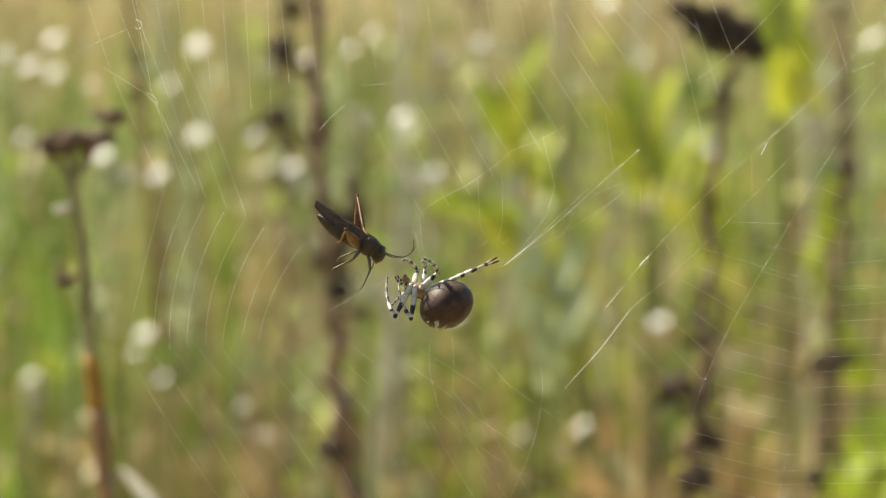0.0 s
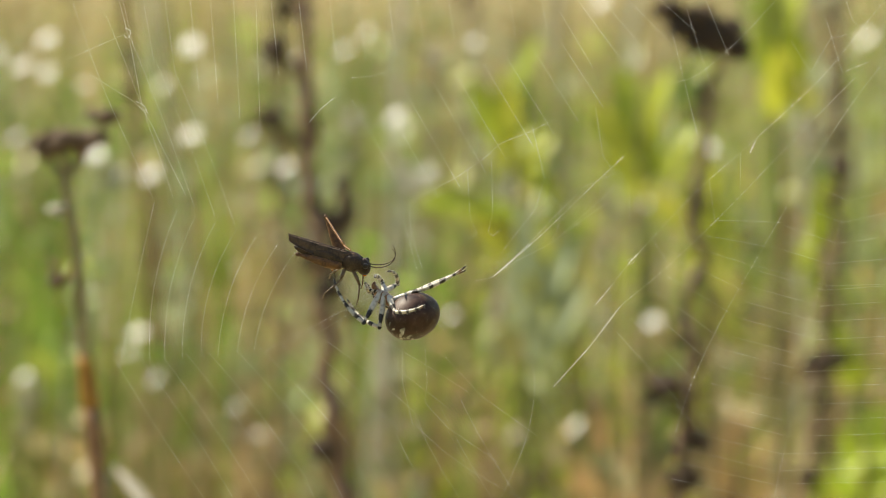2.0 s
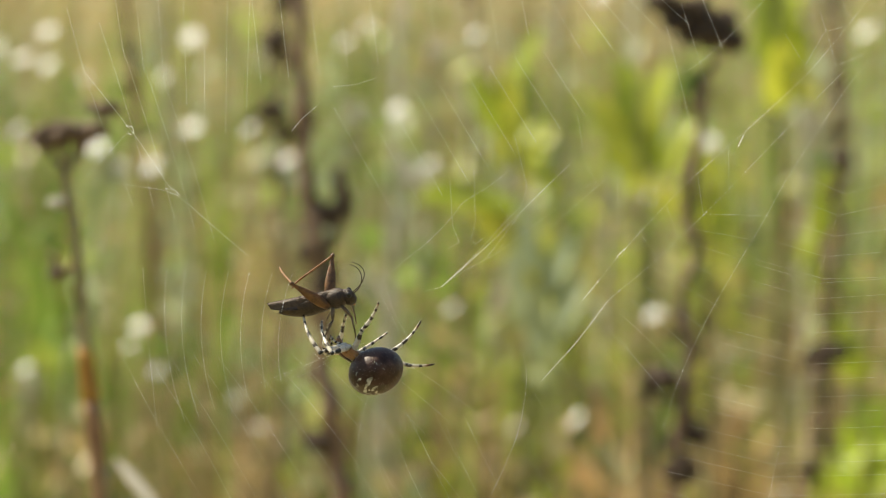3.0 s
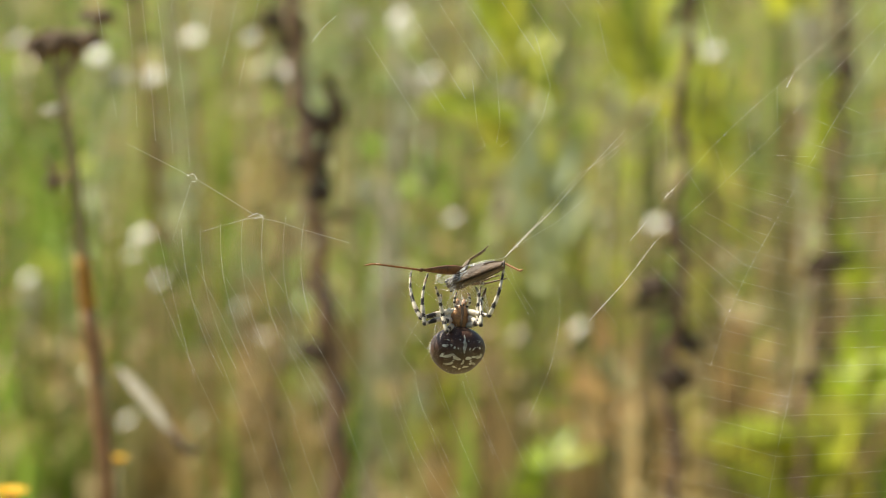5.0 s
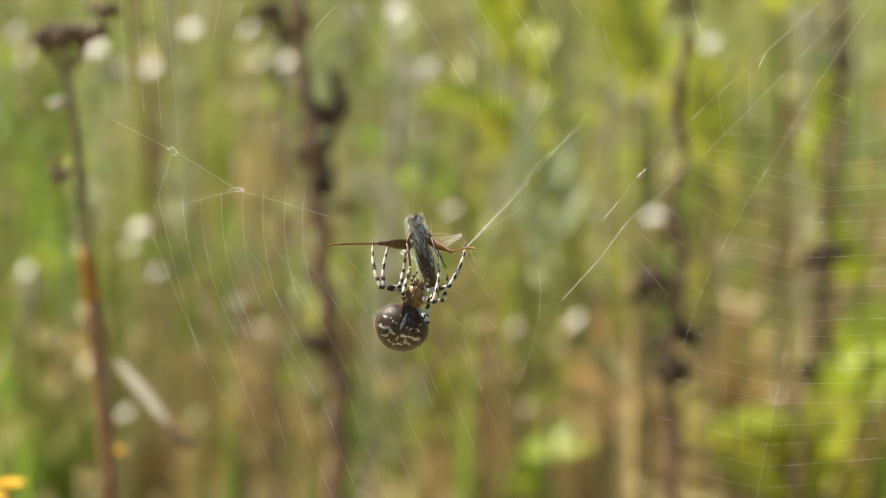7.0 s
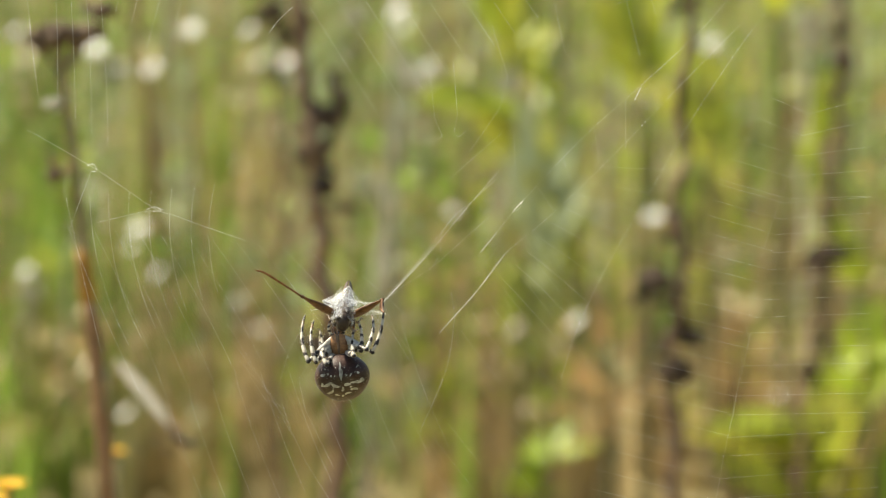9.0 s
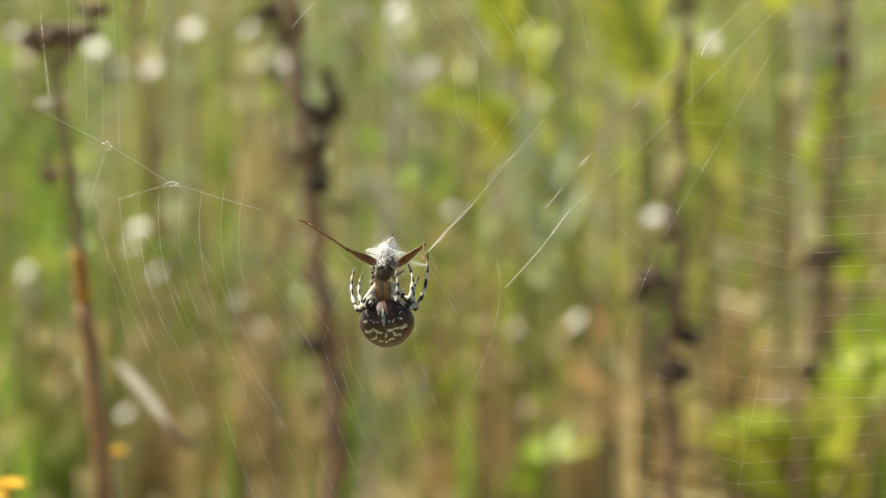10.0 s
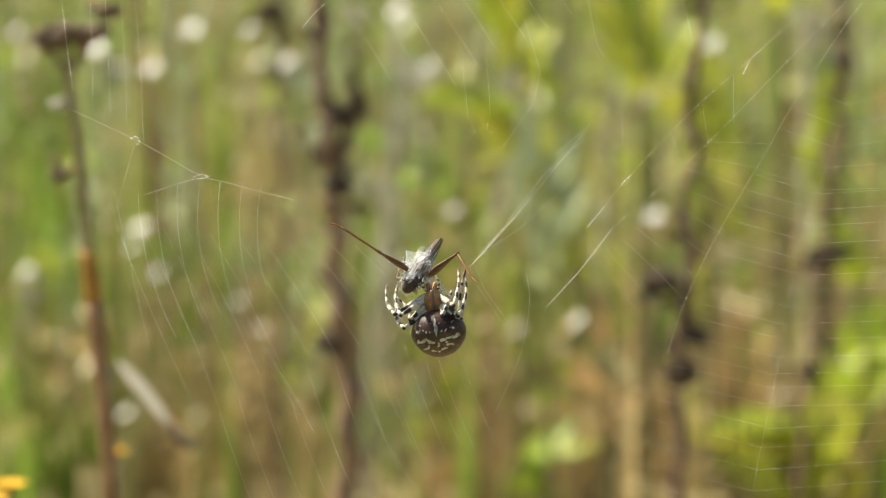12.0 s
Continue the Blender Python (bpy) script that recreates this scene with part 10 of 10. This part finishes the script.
    walk(WEB["fine"][0], [
        (0.00, pose(-0.02093, 0.00000, 0.47613, 0.0, 0.0, 0.0)),
        (0.50, pose(-0.02080, 0.00000, 0.47340, 0.0, 0.0, 0.0)),
        (1.00, pose(-0.02237, 0.00000, 0.47422, 0.0, 0.0, 0.0)),
        (1.50, pose(-0.02353, 0.00000, 0.47251, 0.0, 0.0, 0.0)),
        (2.00, pose(-0.02244, 0.00000, 0.47271, 0.0, 0.0, 0.0)),
        (2.50, pose(-0.02099, 0.00000, 0.45966, 0.0, -12.0, 0.0)),
        (2.70, pose(-0.03044, 0.00000, 0.46516, 0.0, -8.0, 0.0)),
        (3.50, pose(-0.02018, 0.00000, 0.43922, 0.0, 40.0, 0.0)),
        (4.30, pose(-0.03000, 0.00000, 0.43000, 0.0, 88.0, 0.0)),
        (6.50, pose(-0.03000, 0.00000, 0.42600, 0.0, 88.0, 0.0)),
        (9.50, pose(-0.04200, 0.00000, 0.42300, 0.0, 88.0, 0.0)),
        (12.00, pose(-0.03600, 0.00000, 0.42400, 0.0, 88.0, 0.0)),
    ])
    walk(WEB["bridge"][0], [
        (0.00, pose(0.01331, 0.00000, 0.48298, 0.0, 6.0, 0.0)),
        (0.50, pose(0.01318, 0.00000, 0.48161, 0.0, 6.0, 0.0)),
        (1.00, pose(0.01297, 0.00000, 0.48202, 0.0, 6.0, 0.0)),
        (1.50, pose(0.01209, 0.00000, 0.48086, 0.0, 4.0, 0.0)),
        (2.00, pose(0.01209, 0.00000, 0.48024, 0.0, 4.0, 0.0)),
        (2.50, pose(0.00924, 0.00000, 0.47997, 0.0, 3.0, 0.0)),
        (2.70, pose(0.00088, 0.00000, 0.47819, 0.0, 3.0, 0.0)),
        (3.40, pose(-0.00092, 0.00000, 0.47530, 0.0, 3.0, 0.0)),
        (4.30, pose(-0.00217, 0.00000, 0.46929, 0.0, 4.0, 0.0)),
        (4.50, pose(0.00055, 0.00000, 0.46503, 0.0, 3.0, 0.0)),
        (5.00, pose(0.01433, 0.00000, 0.46111, 0.0, 0.0, 0.0)),
        (5.50, pose(0.00641, 0.00000, 0.46235, 0.0, -1.0, 0.0)),
        (6.00, pose(0.00818, 0.00000, 0.46359, 0.0, 0.0, 0.0)),
        (6.50, pose(0.00872, 0.00000, 0.46696, 0.0, -3.0, 0.0)),
        (7.00, pose(0.00573, 0.00000, 0.46193, 0.0, -1.0, 0.0)),
        (7.20, pose(0.01063, 0.00000, 0.45808, 0.0, 0.0, 0.0)),
        (8.00, pose(-0.00334, 0.00000, 0.46283, 0.0, -2.0, 0.0)),
        (8.80, pose(-0.01975, 0.00000, 0.46352, 0.0, -5.0, 0.0)),
        (9.00, pose(-0.01505, 0.00000, 0.44789, 0.0, -2.0, 0.0)),
        (9.20, pose(-0.01774, 0.00000, 0.45523, 0.0, -2.0, 0.0)),
        (9.40, pose(-0.00883, 0.00000, 0.46420, 0.0, -3.0, 0.0)),
        (9.50, pose(-0.00256, 0.00000, 0.46035, 0.0, -4.0, 0.0)),
        (10.00, pose(-0.00375, 0.00000, 0.46076, 0.0, -2.0, 0.0)),
        (10.50, pose(0.00191, 0.00000, 0.46283, 0.0, -3.0, 0.0)),
        (11.00, pose(0.00410, 0.00000, 0.45385, 0.0, 0.0, 0.0)),
        (11.50, pose(0.00540, 0.00000, 0.45758, 0.0, -1.0, 0.0)),
        (12.00, pose(0.00669, 0.00000, 0.45758, 0.0, -3.0, 0.0)),
    ])
    walk(WEB["drag"][0], [
        (0.00, pose(-0.00462, 0.00000, 0.46516, 0.0, -30.0, 0.0)),
        (1.00, pose(-0.00742, 0.00000, 0.46530, 0.0, -30.0, 0.0)),
        (2.00, pose(-0.00968, 0.00000, 0.46241, 0.0, -30.0, 0.0)),
        (2.70, pose(-0.01822, 0.00000, 0.45276, 0.0, -20.0, 0.0)),
        (4.30, pose(-0.01792, 0.00000, 0.44470, 0.0, 0.0, 0.0)),
        (5.00, pose(-0.00588, 0.00000, 0.44657, 0.0, 0.0, 0.0)),
        (5.50, pose(-0.00548, 0.00000, 0.44518, 0.0, 0.0, 0.0)),
        (6.00, pose(-0.00780, 0.00000, 0.44976, 0.0, 0.0, 0.0)),
        (6.50, pose(-0.01011, 0.00000, 0.45496, 0.0, 0.0, 0.0)),
        (7.00, pose(-0.01531, 0.00000, 0.45240, 0.0, 0.0, 0.0)),
        (7.20, pose(-0.00946, 0.00000, 0.44686, 0.0, 0.0, 0.0)),
        (8.00, pose(-0.02660, 0.00000, 0.45039, 0.0, 0.0, 0.0)),
        (8.80, pose(-0.03957, 0.00000, 0.45869, 0.0, 0.0, 0.0)),
        (9.00, pose(-0.03357, 0.00000, 0.44317, 0.0, 0.0, 0.0)),
        (9.50, pose(-0.02391, 0.00000, 0.44900, 0.0, 0.0, 0.0)),
        (10.00, pose(-0.02248, 0.00000, 0.45454, 0.0, 0.0, 0.0)),
        (10.50, pose(-0.01860, 0.00000, 0.45039, 0.0, 0.0, 0.0)),
        (11.00, pose(-0.01642, 0.00000, 0.44692, 0.0, 0.0, 0.0)),
        (11.50, pose(-0.01992, 0.00000, 0.44553, 0.0, 0.0, 0.0)),
        (12.00, pose(-0.01409, 0.00000, 0.44831, 0.0, 0.0, 0.0)),
    ])
    home = tansy.location.copy()
    walk(tansy, [(t, Matrix.Translation(home) @ pose(0, 0, 0, 0, a, 0)) for t, a in (
        (0.0, 0.10), (2.7, 0.08), (3.6, -0.10), (4.5, -0.30), (5.0, -0.26), (5.5, -0.37), (6.0, -0.09), (6.5, 0.00), (7.0, 0.14), (8.0, 0.05), (9.0, -0.10), (9.5, -0.32), (10.0, -0.40), (10.5, 0.16), (11.0, 0.18), (11.5, -0.05), (12.0, 0.14))])
    home = stalk_mid.location.copy()
    walk(stalk_mid, [
        (0.00, Matrix.Translation(home) @ pose(0, 0, 0, 0, 0.423, 0)),
        (1.00, Matrix.Translation(home) @ pose(0, 0, 0, 0, 0.423, 0)),
        (2.00, Matrix.Translation(home) @ pose(0, 0, 0, 0, 0.141, 0)),
        (2.70, Matrix.Translation(home) @ pose(0, 0, 0, 0, -0.141, 0)),
        (4.50, Matrix.Translation(home) @ pose(0, 0, 0, 0, -0.705, 0)),
        (5.00, Matrix.Translation(home) @ pose(0, 0, 0, 0, -0.846, 0)),
        (5.50, Matrix.Translation(home) @ pose(0, 0, 0, 0, -0.141, 0)),
        (6.00, Matrix.Translation(home) @ pose(0, 0, 0, 0, -0.635, 0)),
        (6.50, Matrix.Translation(home) @ pose(0, 0, 0, 0, -0.423, 0)),
        (7.00, Matrix.Translation(home) @ pose(0, 0, 0, 0, -0.423, 0)),
        (8.80, Matrix.Translation(home) @ pose(0, 0, 0, 0, -0.423, 0)),
        (9.50, Matrix.Translation(home) @ pose(0, 0, 0, 0, -0.635, 0)),
        (10.00, Matrix.Translation(home) @ pose(0, 0, 0, 0, -0.846, 0)),
        (10.50, Matrix.Translation(home) @ pose(0, 0, 0, 0, -0.212, 0)),
        (11.00, Matrix.Translation(home) @ pose(0, 0, 0, 0, -0.423, 0)),
        (11.50, Matrix.Translation(home) @ pose(0, 0, 0, 0, 0.282, 0)),
        (12.00, Matrix.Translation(home) @ pose(0, 0, 0, 0, 0.776, 0)),
    ])
    home = stalk_head.location.copy()
    walk(stalk_head, [(t, Matrix.Translation(home) @ pose(0, 0, 0, 0, a, 0)) for t, a in (
        (0.0, 0.41), (0.5, 0.20), (1.0, 0.07), (1.5, -0.10), (2.0, -0.17), (2.7, -0.42), (4.5, -1.15), (5.0, -1.35), (5.5, -1.15), (6.0, -1.25), (6.5, -1.25), (7.0, -1.30), (8.0, -1.20), (9.0, -1.15), (9.5, -1.25), (10.0, -1.35), (10.5, -1.15), (11.0, -1.20), (11.5, -1.00), (12.0, -0.55))])


motions()
